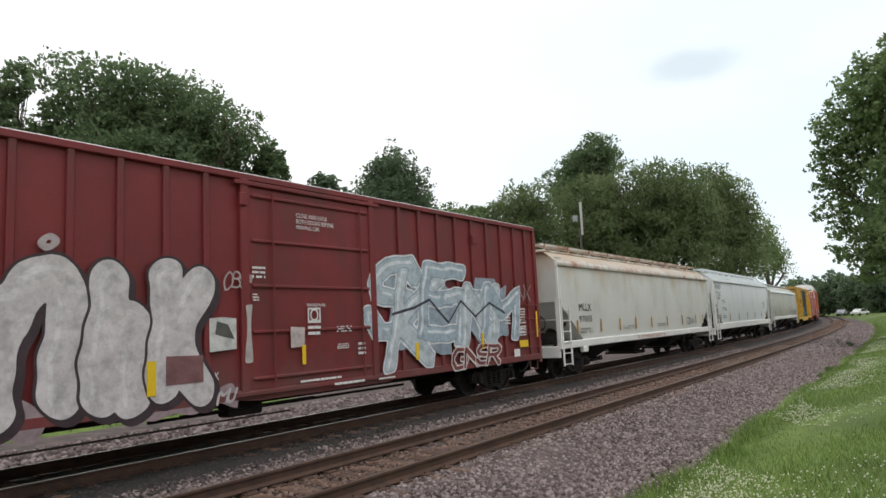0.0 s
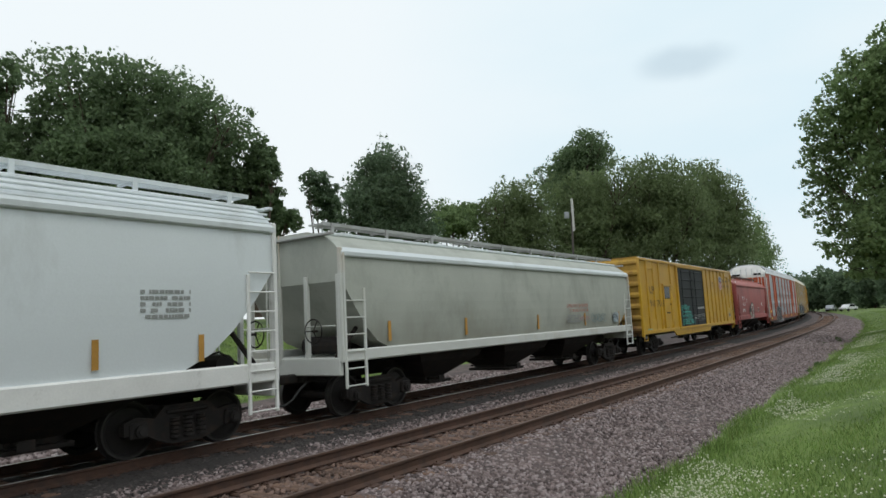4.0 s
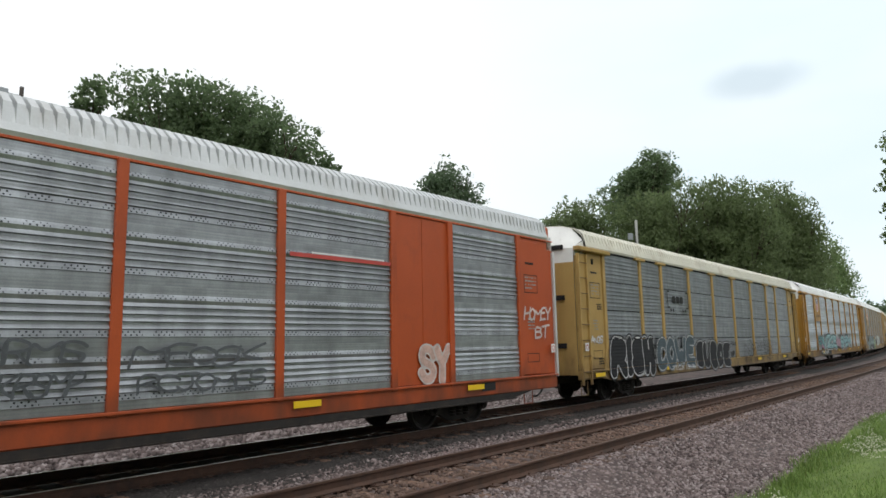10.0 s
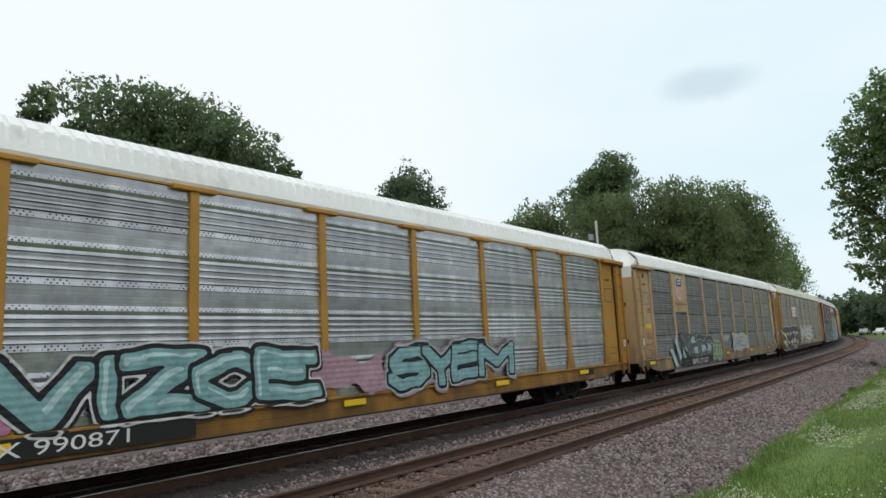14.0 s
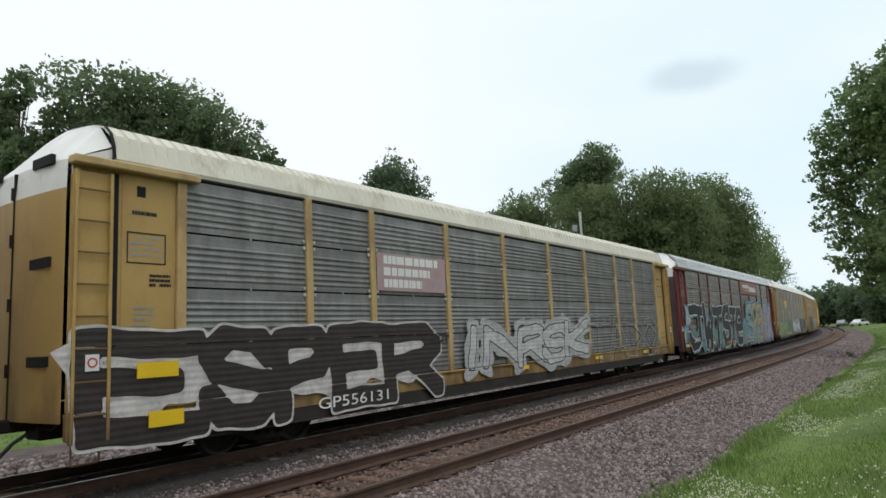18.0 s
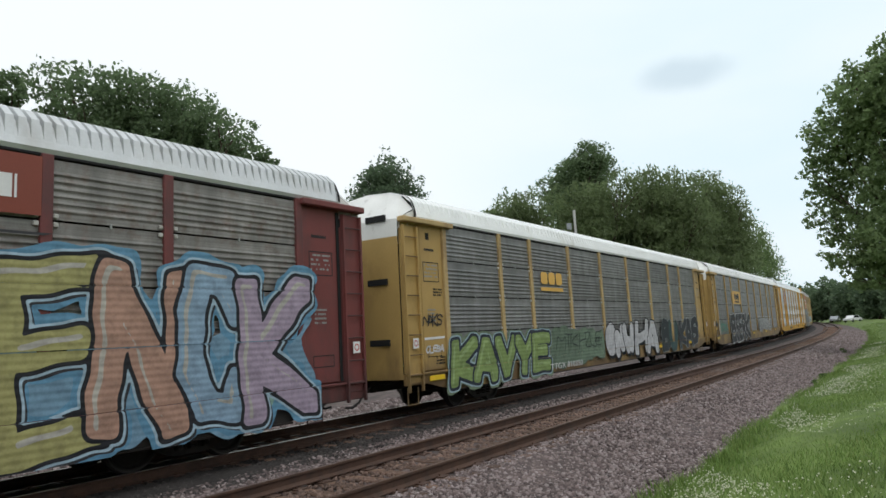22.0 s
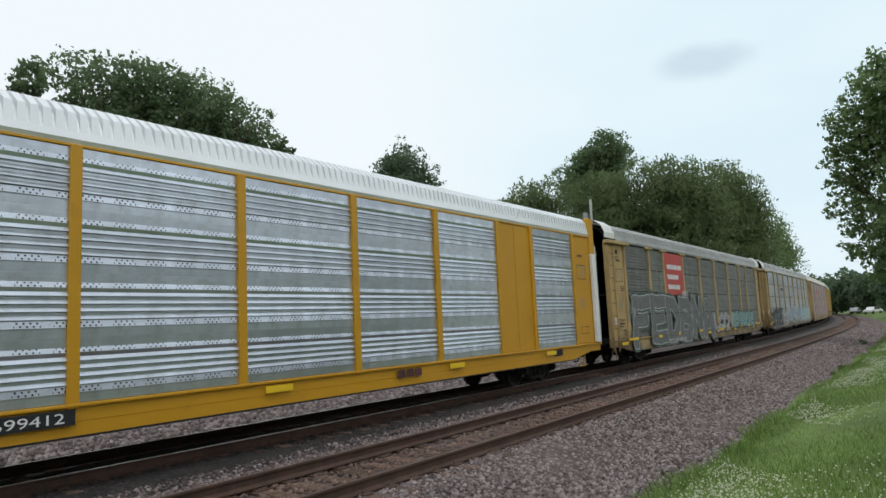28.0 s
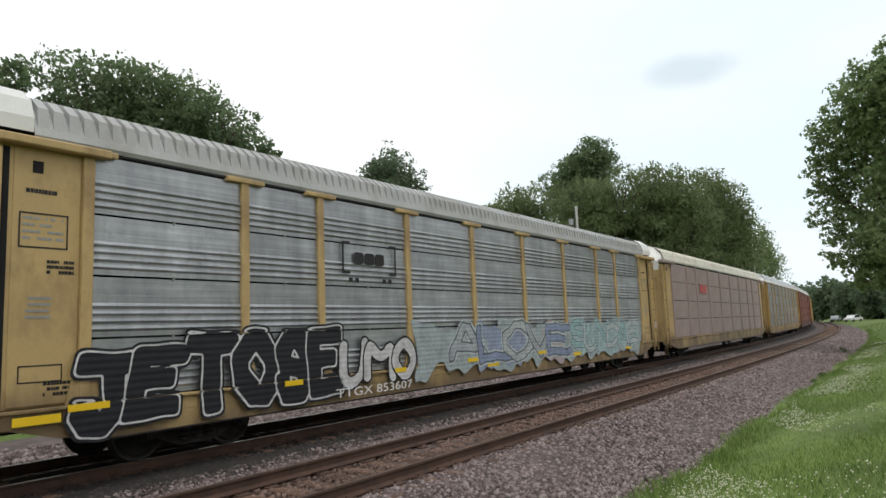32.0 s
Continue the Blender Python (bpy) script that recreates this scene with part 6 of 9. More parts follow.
CHALK = (0.60, 0.60, 0.61)

c = car_carrier("orange and silver car carrier with graffiti low on its side", 128.55, ORANGE, ORANGE, PANEL_SILVER, GALV, "banded", "rolled", (1, 7), flange=False, low=0.56, skirt=SOOT)
bars(c, -12.75, 2.75, -12.2, 2.9, 1, OXIDE, -1.512, 2, fill=1), bars(c, -12.8, 2.55, -12.2, 2.7, 1, OXIDE, -1.512, 3, fill=1)
part("reflector", Shape().box((-12.85, -1.53, 1.42), (-12.2, -1.52, 1.60)), DECAL_YELLOW, c), frame_figure(c, 5.0, 3.62, 6.9, 3.72, 0.03, LETTER_WHITE, SIDE - 0.05)
part("stripe", Shape().box((4.5, SIDE - 0.052, 3.60), (7.1, SIDE - 0.045, 3.68)), SIGN_RED, c, "red and white stripe")
wash(c, -9.15, 0.75, -8.3, 1.35, (0.36, 0.13, 0.115), 7), wash(c, -4.9, 1.15, -3.6, 1.45, (0.48, 0.20, 0.18), 8)
graffiti(c, "OCALL", -8.95, 0.46, -4.5, 1.98, BLACKP, CHALK, halo=BLACKP, rim=0.05, seed=5, fat=0.195, edge=0.03, lean=0.42, soft=True, close=0.3, shade=(0.30, 0.27, 0.28), wide=[1.25, 1, 1, 0.7, 0.8], jump=0.08, wob=0.028)
tag(c, "MR2", -9.0, 1.35, -8.4, 1.8, (0.62, 0.50, 0.47), 3, 0.02), tag(c, "VIL", -4.55, 1.38, -3.95, 1.72, (0.66, 0.58, 0.57), 4, 0.025), tag(c, "KSM", -9.3, 0.72, -8.95, 0.9, (0.62, 0.50, 0.47), 9, 0.016), tag(c, "WS", -3.9, 1.12, -3.5, 1.32, (0.62, 0.52, 0.5), 5, 0.018)
lettering(c, "TTGX", -5.45, 0.55, -4.75, 0.76, LETTER_WHITE, -1.605), lettering(c, "693267", -4.5, 0.55, -3.35, 0.76, LETTER_WHITE, -1.605)
for k, x in enumerate((-3.9, -2.9)):
    tag(c, "SENW", x + 0.4, 1.3, x + 1.2, 1.75, (0.20, 0.24, 0.32), 16 + k, 0.03)
tag(c, "HRMS", -0.3, 1.75, 1.0, 2.15, (0.09, 0.10, 0.11), 11, 0.022), tag(c, "CKRSMP", -0.2, 1.3, 1.0, 1.7, (0.09, 0.10, 0.11), 12, 0.02), tag(c, "MEOSK", 1.7, 1.65, 3.9, 2.05, (0.10, 0.11, 0.12), 13, 0.024), tag(c, "RCJOMES", 1.8, 1.25, 4.0, 1.6, (0.10, 0.11, 0.12), 14, 0.022)
graffiti(c, "SY", 8.0, 1.1, 9.0, 1.95, (0.62, 0.42, 0.36), (0.60, 0.55, 0.52), seed=7, fat=0.13, soft=True, y=-1.53, ribs=False, seams=False), tag(c, "HOMEY", 12.15, 2.5, 13.45, 2.95, (0.66, 0.56, 0.53), 6, 0.03, -1.53), tag(c, "BT", 12.65, 2.05, 13.3, 2.42, (0.66, 0.56, 0.53), 7, 0.03, -1.53)

c = car_carrier("tan car carrier with blue-grey sheets and black graffiti", 157.45, TAN, TAN, PANEL_BLUE, CREAM_ROOF, "fine", low=0.70)
block_mark(c, -6.3, 3.35, -5.1, 3.62, INK, SIDE - 0.05)
for a, q in ((-6.75, 1), (-4.55, -1)):
    sheet(c, "mark_bracket", [(a, 3.15), (a + q * 0.25, 3.15), (a + q * 0.25, 3.21), (a + q * 0.06, 3.21), (a + q * 0.06, 3.76), (a + q * 0.25, 3.76), (a + q * 0.25, 3.82), (a, 3.82)], INK, SIDE - 0.05)
for x in (-6.5, -6.25, -5.25, -5.0):
    sheet(c, "mark_dot", [(x, 3.02), (x + 0.12, 3.02), (x + 0.12, 3.13), (x, 3.13)], INK, SIDE - 0.05)
graffiti(c, "RISH", -11.8, 0.72, -8.45, 2.1, BLACKP, CHALK, halo=BLACKP, seed=2, fat=0.215, edge=0.038, soft=True, close=0.16, wide=[1.25, 0.5, 1.05, 0.9], jump=0.05)
graffiti(c, "COWE", -8.1, 0.84, -4.4, 2.08, (0.075, 0.105, 0.125), CHALK, halo=(0.12, 0.14, 0.15), seed=6, fat=0.18, edge=0.032, soft=True, close=0.18, jump=0.06)
graffiti(c, "SUSOE", -4.1, 0.68, 0.08, 1.92, BLACKP, CHALK, halo=BLACKP, seed=8, fat=0.21, edge=0.034, soft=True, close=0.2, jump=0.12, lean=0.08, wob=0.028)
graffiti(c, "NMMAS", 2.5, 0.86, 7.3, 1.9, BLACKP, (0.035, 0.037, 0.042), seed=15, fat=0.125, edge=0.035, soft=True, hollow=True, close=0.2, step=0.026, wob=0.028)
lettering(c, "TTGX 151361", -6.9, 0.80, -4.3, 0.98, LETTER_WHITE, -1.64), tag(c, "19", 0.25, 1.12, 0.8, 1.42, BLACKP, 9, 0.05), tag(c, "RAK", 0.35, 1.6, 1.1, 1.82, BLACKP, 10, 0.018), tag(c, "MAX", -8.75, 1.55, -8.1, 1.8, BLACKP, 17, 0.018), tag(c, "ZON", -8.7, 1.25, -8.15, 1.45, BLACKP, 18, 0.016), tag(c, "2600", -9.75, 0.74, -9.15, 0.92, CHALK, 19, 0.014), tag(c, "ANGS", -12.95, 1.85, -12.2, 2.15, CHALK, 20, 0.026, -1.52)

c = car_carrier("yellow car carrier with silver sheets and a railway shield", 186.43, YELLOW, YELLOW, PANEL_BRIGHT, WHITE_ROOF, "banded", low=0.66)
sheet(c, "sign_panel", [(-9.03, 3.02), (-7.27, 3.02), (-7.27, 4.76), (-9.03, 4.76)], YELLOW, SIDE - 0.05, "yellow sign panel")
shield(c, -8.15, 4.16, 0.80, SIDE - 0.055), lettering(c, "BUILDING AMERICA", -8.85, 3.33, -7.4, 3.46, INK, SIDE - 0.056)
wash(c, -8.5, 1.25, -7.2, 1.75, (0.46, 0.20, 0.34), 4, None, 0.2), wash(c, -2.0, 1.2, 0.2, 1.9, (0.42, 0.27, 0.33), 5, None, 0.2)
graffiti(c, "SON", -8.8, 1.35, -7.3, 2.0, (0.20, 0.46, 0.50), BLACKP, halo=CHALK, seed=9, fat=0.12, edge=0.05, rim=0.03, lean=0.2, jump=0.15, close=0.3, step=0.026)
graffiti(c, "VIZOE", -7.25, 1.05, -1.8, 2.12, (0.22, 0.40, 0.42), BLACKP, halo=CHALK, seed=3, fat=0.175, edge=0.075, rim=0.035, lean=-0.1, close=0.25, shine=(0.48, 0.66, 0.68), shade=BLACKP, jump=0.1, wob=0.03)
graffiti(c, "SYEM", 0.5, 1.05, 5.4, 2.05, (0.24, 0.42, 0.45), BLACKP, halo=(0.42, 0.48, 0.5), cloud=(0.34, 0.26, 0.31), spread=0.08, seed=11, fat=0.165, edge=0.06, rim=0.04, close=0.25, jump=0.12, wob=0.03)
sheet(c, "number_plate", [(-8.25, 0.74), (-4.3, 0.72), (-4.3, 1.03), (-8.25, 1.03)], INK, -1.586), lettering(c, "TTGX 990871", -8.1, 0.78, -5.4, 0.98, LETTER_WHITE, -1.591)

c = car_carrier("pale tan car carrier with dull grey sheets and a shield", 215.35, PALE_TAN, PALE_TAN, PANEL_GREY, WHITE_ROOF, "ribbed", flange=False, low=0.54)
sheet(c, "sign_panel", [(-9.03, 3.02), (-7.27, 3.02), (-7.27, 4.76), (-9.03, 4.76)], PALE_TAN, SIDE - 0.05, "pale tan sign panel")
shield(c, -8.15, 4.13, 0.88, SIDE - 0.055), lettering(c, "BUILDING AMERICA", -8.9, 3.32, -7.38, 3.45, INK, SIDE - 0.056)
ICE = (0.42, 0.56, 0.60)
sheet(c, "ice_blue_bar", [(-10.35, 1.40), (-9.95, 1.40), (-9.3, 0.62), (-9.75, 0.62)], spray(ICE), SIDE - 0.09), wash(c, -9.5, 0.62, -8.5, 1.95, (0.10, 0.10, 0.105), 11)
wash(c, -8.8, 0.62, -3.7, 1.98, (0.105, 0.108, 0.108), 12)
sheet(c, "ice_blue_bar", [(-9.62, 1.72), (-9.3, 2.02), (-9.12, 1.5), (-8.75, 0.98), (-9.05, 0.84)], spray(ICE), SIDE - 0.092), graffiti(c, "O", -8.6, 0.76, -7.75, 1.5, (0.36, 0.48, 0.44), BLACKP, seed=3, fat=0.3, soft=True)
graffiti(c, "VDTS", -8.5, 0.78, -3.7, 2.02, (0.085, 0.085, 0.088), (0.36, 0.48, 0.51), seed=5, fat=0.13, edge=0.03, lean=0.1, close=0.35, jump=0.12, wob=0.035)
for k, (x, z) in enumerate(((-6.55, 1.25), (-5.35, 1.3), (-4.3, 1.3), (-6.9, 1.72))):
    sheet(c, "ice_blue_fleck", blob_outline(x - 0.3, z - 0.16, x + 0.3, z + 0.16, k + 2, 20, 0.25), spray((0.40, 0.53, 0.54)), SIDE - 0.096)
graffiti(c, "GEO", -3.62, 0.80, -2.1, 1.5, (0.33, 0.45, 0.27), BLACKP, cloud=(0.28, 0.37, 0.22), seed=6, fat=0.16, edge=0.035, soft=True, close=0.2)
wash(c, 0.6, 0.95, 4.3, 1.9, (0.47, 0.50, 0.48), 17), tag(c, "AFRP", -1.4, 1.5, -0.25, 1.9, CHALK, 6, 0.03), tag(c, "AEU", 1.0, 1.15, 3.9, 1.75, (0.30, 0.32, 0.31), 7, 0.04), graffiti(c, "OECS", 9.3, 1.1, 11.7, 2.0, BLACKP, (0.42, 0.42, 0.41), seed=8, fat=0.15, edge=0.035, hollow=True, soft=True, close=0.2, step=0.026), tag(c, "RKO", 12.5, 1.4, 13.0, 1.85, (0.06, 0.05, 0.05), 9, 0.025, -1.515)
wash(c, -8.6, 0.58, -3.8, 0.95, (0.028, 0.026, 0.026), 18, -1.592, 0.06), lettering(c, "SP517127", -7.3, 0.62, -4.7, 0.84, LETTER_WHITE, -1.605)
tag(c, "DAUS", -12.9, 1.85, -12.1, 2.15, (0.40, 0.14, 0.10), 21, 0.02, -1.515), tag(c, "eImCR", -12.9, 1.5, -12.15, 1.75, (0.40, 0.14, 0.10), 22, 0.016, -1.515), part("reflector", Shape().box((-12.8, -1.52, 2.3), (-12.2, -1.51, 2.48)), DECAL_YELLOW, c)

c = car_carrier("sand yellow car carrier with grey sheets and tall graffiti", 244.31, TAN, SAND, PANEL_GREY, CREAM_ROOF, "ribbed", flange=False, low=0.46, skirt=SOOT)
sheet(c, "sign_panel", [(-7.08, 3.02), (-4.45, 3.02), (-4.45, 3.88), (-7.08, 3.88)], FADED_RED, SIDE - 0.05, "faded red sign")
for i in range(3):
    bars(c, -6.85, 3.08 + 0.27 * (2 - i), -4.75 - 0.35 * i, 3.29 + 0.27 * (2 - i), 1, LETTER_WHITE, SIDE - 0.055, 51 + i, fill=1, thick=0.9)
DUN = (0.036, 0.028, 0.027)
wash(c, -13.2, 0.95, -5.3, 1.95, (0.60, 0.575, 0.565), 19)
graffiti(c, "ESPER", -13.6, 0.48, -4.9, 2.28, DUN, DUN, halo=(0.54, 0.52, 0.51), seed=1, fat=0.15, edge=0.01, rim=0.045, close=0.1, wide=[1.25, 0.95, 0.9, 1.0, 1.25], jump=0.04, wob=0.02)
sheet(c, "white_arrow", [(-14.0, 1.95), (-13.4, 2.25), (-13.3, 1.0), (-13.6, 0.55), (-13.6, 1.4)], spray((0.58, 0.56, 0.55)), SIDE - 0.0848)
graffiti(c, "INRSK", -4.1, 0.95, 3.9, 2.28, (0.52, 0.525, 0.53), (0.05, 0.05, 0.055), halo=(0.47, 0.475, 0.48), cloud=(0.42, 0.425, 0.43), seed=12, fat=0.145, edge=0.035, close=0.22, lean=0.12, wide=[0.9, 1.2, 1, 1, 1], jump=0.12, wob=0.03)
graffiti(c, "TADO", 4.2, 0.75, 11.5, 2.45, DUN, (0.07, 0.07, 0.072), halo=None, seed=13, fat=0.16, edge=0.05, hollow=True, step=0.03), graffiti(c, "TADO", 4.2, 0.75, 11.5, 2.45, DUN, (0.44, 0.44, 0.44), seed=13, fat=0.125, edge=0.035, hollow=True, step=0.03, y=SIDE - 0.092)
tag(c, "SCT", -5.15, 1.75, -4.5, 2.0, (0.03, 0.03, 0.03), 4, 0.03, SIDE - 0.112), lettering(c, "GP556131", -9.0, 0.62, -6.9, 0.84, LETTER_WHITE, -1.615)
part("reflector", Shape().box((-12.75, -1.63, 1.50), (-12.05, -1.62, 1.74)), DECAL_YELLOW, c), part("reflector", Shape().box((-12.55, -1.63, 0.74), (-11.95, -1.62, 0.98)), DECAL_YELLOW, c)

DARK_DOOR = material("sooty_door_paint", (0.085, 0.062, 0.068), 0.55, vary=0.2, scale=1.2, second=(0.05, 0.04, 0.042))
c = car_carrier("maroon car carrier with brownish sheets and bright graffiti", 273.22, MAROON, MAROON, PANEL_BROWN, GALV, "ribbed", end_mat=MAROON, door_mat=DARK_DOOR, flange=False, low=0.46, skirt=SOOT)
sheet(c, "sign_panel", [(1.5, 3.90), (7.12, 3.90), (7.12, 4.76), (1.5, 4.76)], SIGN_BROWN, SIDE - 0.068, "brown sign")
bars(c, 2.3, 4.32, 4.4, 4.55, 1, LETTER_WHITE, SIDE - 0.075, 61, fill=1, thick=1.0), bars(c, 4.5, 4.12, 6.8, 4.45, 1, LETTER_WHITE, SIDE - 0.075, 62, fill=1, thick=1.0)
sheet(c, "sign_swash", [(2.2, 4.22), (4.5, 4.12), (4.5, 4.19)], LETTER_WHITE, SIDE - 0.075)
AQUA, SEA, SKY_PAINT = (0.12, 0.235, 0.225), (0.16, 0.33, 0.31), (0.17, 0.29, 0.40)
wash(c, -11.6, 0.7, -5.0, 1.8, AQUA, 31, None, 0.3), wash(c, -4.4, 0.7, 1.8, 1.7, AQUA, 36, None, 0.3), wash(c, -9.3, 1.3, -8.2, 2.7, SKY_PAINT, 34, SIDE - 0.0845), wash(c, 1.3, 0.6, 12.0, 2.2, SKY_PAINT, 32, SIDE - 0.0825, 0.22), wash(c, -12.6, 2.0, -11.6, 2.9, (0.34, 0.42, 0.50), 35, SIDE - 0.0845)
graffiti(c, "JWTSTe", -12.1, 0.46, 0.85, 3.12, BLACKP, (0.58, 0.59, 0.60), halo=BLACKP, seed=4, fat=0.132, edge=0.062, rim=0.025, close=0.16, shade=SEA, wide=[1.45, 1.05, 1.2, 1.0, 0.85, 0.95], lean=0.16, jump=0.07, wob=0.035)
graffiti(c, "SPENCK", 2.6, 0.50, 12.1, 3.36, [(0.25, 0.38, 0.38), (0.36, 0.29, 0.15), (0.34, 0.32, 0.13), (0.40, 0.24, 0.18), (0.24, 0.35, 0.47), (0.36, 0.29, 0.38)], BLACKP, halo=(0.36, 0.48, 0.58), cloud=(0.12, 0.27, 0.41), spread=0.12, seed=7, fat=0.115, edge=0.065, rim=0.04, close=0.16, wide=[1.45, 1.1, 0.95, 0.9, 0.8, 1.0], shade=(0.03, 0.03, 0.035), shine=(0.42, 0.40, 0.36), jump=0.07, wob=0.035)
for k, (x, z, w, q) in enumerate(((2.4, 1.0, 0.7, (0.42, 0.25, 0.15)), (3.4, 0.85, 0.8, (0.26, 0.40, 0.22)), (5.0, 0.95, 0.7, (0.44, 0.28, 0.20)), (6.6, 0.9, 0.6, (0.26, 0.42, 0.36)), (8.1, 0.95, 0.6, (0.42, 0.36, 0.32)), (10.8, 0.9, 0.7, (0.25, 0.40, 0.33)))):
    wash(c, x - w * 0.6, z - 0.16, x + w * 0.6, z + 0.14, q, 60 + k, SIDE - 0.0875)
lettering(c, "SSW 80678", 2.0, 0.58, 4.2, 0.80, LETTER_WHITE, -1.605), lettering(c, "CUSHION CAR", -4.3, 0.64, -1.6, 0.88, SIGN_YELLOW, -1.605), tag(c, "DANNO", -11.3, 1.02, -10.2, 1.3, CHALK, 8, 0.026, SIDE - 0.1)
sheet(c, "number_plate", [(1.9, 0.55), (4.3, 0.55), (4.3, 0.83), (1.9, 0.83)], INK, -1.600)
wash(c, -12.9, 0.95, -12.15, 1.9, (0.2, 0.42, 0.52), 33, -1.53, 0.1, False), part("reflector", Shape().box((-13.15, -1.6, 1.25), (-13.0, -1.59, 1.75)), DECAL_YELLOW, c)

c = car_carrier("tan car carrier with grey sheets and green graffiti", 302.21, TAN, SAND, PANEL_GREY, WHITE_ROOF, "ribbed", flange=False, low=0.56)
block_mark(c, -6.6, 3.42, -4.95, 3.82, SIGN_YELLOW, SIDE - 0.05), sheet(c, "mark_line", [(-6.6, 3.2), (-4.95, 3.2), (-4.95, 3.32), (-6.6, 3.32)], SIGN_YELLOW, SIDE - 0.05)
wash(c, -6.2, 0.75, -1.8, 1.92, (0.125, 0.175, 0.125), 41), wash(c, -3.9, 0.85, -1.9, 1.8, (0.15, 0.215, 0.15), 42, SIDE - 0.085)
graffiti(c, "KAVYE", -11.9, 0.60, -6.4, 1.88, (0.215, 0.30, 0.10), (0.018, 0.026, 0.045), halo=(0.34, 0.45, 0.52), cloud=(0.16, 0.21, 0.14), seed=6, fat=0.185, edge=0.075, rim=0.035, spread=0.08, close=0.14, lean=0.1, shine=(0.30, 0.40, 0.17), jump=0.05)
tag(c, "MTK", -5.8, 1.25, -4.2, 1.8, (0.04, 0.06, 0.05), 5, 0.022, SIDE - 0.09, seams=True), tag(c, "HZLE", -4.0, 1.2, -2.1, 1.85, (0.04, 0.06, 0.05), 6, 0.02, SIDE - 0.09), tag(c, "ROSM", -2.6, 1.4, -2.0, 1.6, (0.04, 0.06, 0.05), 7, 0.016, SIDE - 0.09)
WHITISH = (0.50, 0.505, 0.53)
graffiti(c, "GNW", -1.5, 0.62, 1.5, 2.1, WHITISH, BLACKP, seed=8, fat=0.21, edge=0.05, soft=True, close=0.2, shade=BLACKP, jump=0.12)
graffiti(c, "HA", 1.75, 0.64, 4.7, 2.16, WHITISH, BLACKP, seed=9, fat=0.19, edge=0.05, close=0.16, lean=0.15, shade=BLACKP, wob=0.03)
graffiti(c, "BU", 5.35, 0.62, 7.6, 2.15, [(0.02, 0.028, 0.034), (0.03, 0.075, 0.075)], (0.03, 0.04, 0.045), halo=(0.34, 0.37, 0.38), seed=10, fat=0.17, edge=0.03, rim=0.02, soft=True, close=0.2), graffiti(c, "KAS", 8.15, 0.66, 11.4, 2.2, (0.022, 0.026, 0.034), (0.42, 0.45, 0.46), seed=11, fat=0.16, edge=0.025, close=0.3, jump=0.12, wob=0.03)
lettering(c, "TTGX 810350", -6.4, 0.66, -3.9, 0.84, LETTER_WHITE, -1.605), tag(c, "NAKS", -13.0, 2.15, -12.2, 2.5, (0.03, 0.028, 0.03), 8, 0.02, -1.515), tag(c, "OLEBA", -12.9, 1.5, -12.15, 1.72, CHALK, 9, 0.02, -1.515), sheet(c, "chalk_line", [(-12.95, 1.84), (-12.1, 1.86), (-12.1, 1.92), (-12.95, 1.9)], LETTER_WHITE, -1.516)

c = car_carrier("tan car carrier with grey sheets and black lettered graffiti", 331.05, TAN, TAN, PANEL_GREY, WHITE_ROOF, "ribbed", flange=False, low=0.50)
sheet(c, "sign_panel", [(-7.1, 3.0), (-4.42, 3.0), (-4.42, 3.86), (-7.1, 3.86)], SIGN_YELLOW, SIDE - 0.05, "yellow sign"), block_mark(c, -6.5, 3.28, -4.95, 3.68, INK, SIDE - 0.055), sheet(c, "mark_line", [(-6.5, 3.1), (-4.95, 3.1), (-4.95, 3.2), (-6.5, 3.2)], INK, SIDE - 0.055)
wash(c, -11.75, 1.12, -9.6, 1.9, (0.165, 0.20, 0.175), 43, SIDE - 0.045), tag(c, "ECTEL", -11.6, 1.25, -9.7, 1.8, (0.09, 0.24, 0.185), 5, 0.06, SIDE - 0.05, seams=True)
graffiti(c, "BSERK", -8.6, 0.50, -2.2, 2.38, BLACKP, CHALK, halo=BLACKP, seed=7, fat=0.145, edge=0.045, rim=0.05, close=0.14, lean=0.12, wide=[1.25, 0.85, 0.95, 1.05, 1.3], jump=0.08, shine=None, wob=0.03)
wash(c, -9.0, 1.5, -8.5, 2.3, (0.03, 0.03, 0.034), 44, SIDE - 0.0845, 0.2), wash(c, -2.3, 1.9, -1.9, 2.3, (0.03, 0.03, 0.034), 45, SIDE - 0.0845, 0.2), wash(c, -8.8, 0.55, -7.2, 0.8, (0.025, 0.025, 0.03), 46, SIDE - 0.0845, 0.1)
graffiti(c, "CNISE", 1.5, 0.95, 7.4, 2.12, BLACKP, (0.50, 0.51, 0.52), seed=9, fat=0.14, edge=0.05, hollow=True, soft=True, close=0.2, step=0.03), wash(c, 1.9, 1.0, 7.0, 1.9, (0.25, 0.255, 0.255), 47)
tag(c, "WOAGRM", -13.0, 1.5, -12.1, 1.95, (0.05, 0.04, 0.045), 7, 0.028, -1.515), part("reflector", Shape().box((-12.75, -1.52, 1.42), (-12.5, -1.513, 1.62)), DECAL_YELLOW, c), wash(c, -12.1, 1.15, -11.75, 2.1, (0.42, 0.37, 0.30), 48, -1.57, 0.08, False, False)

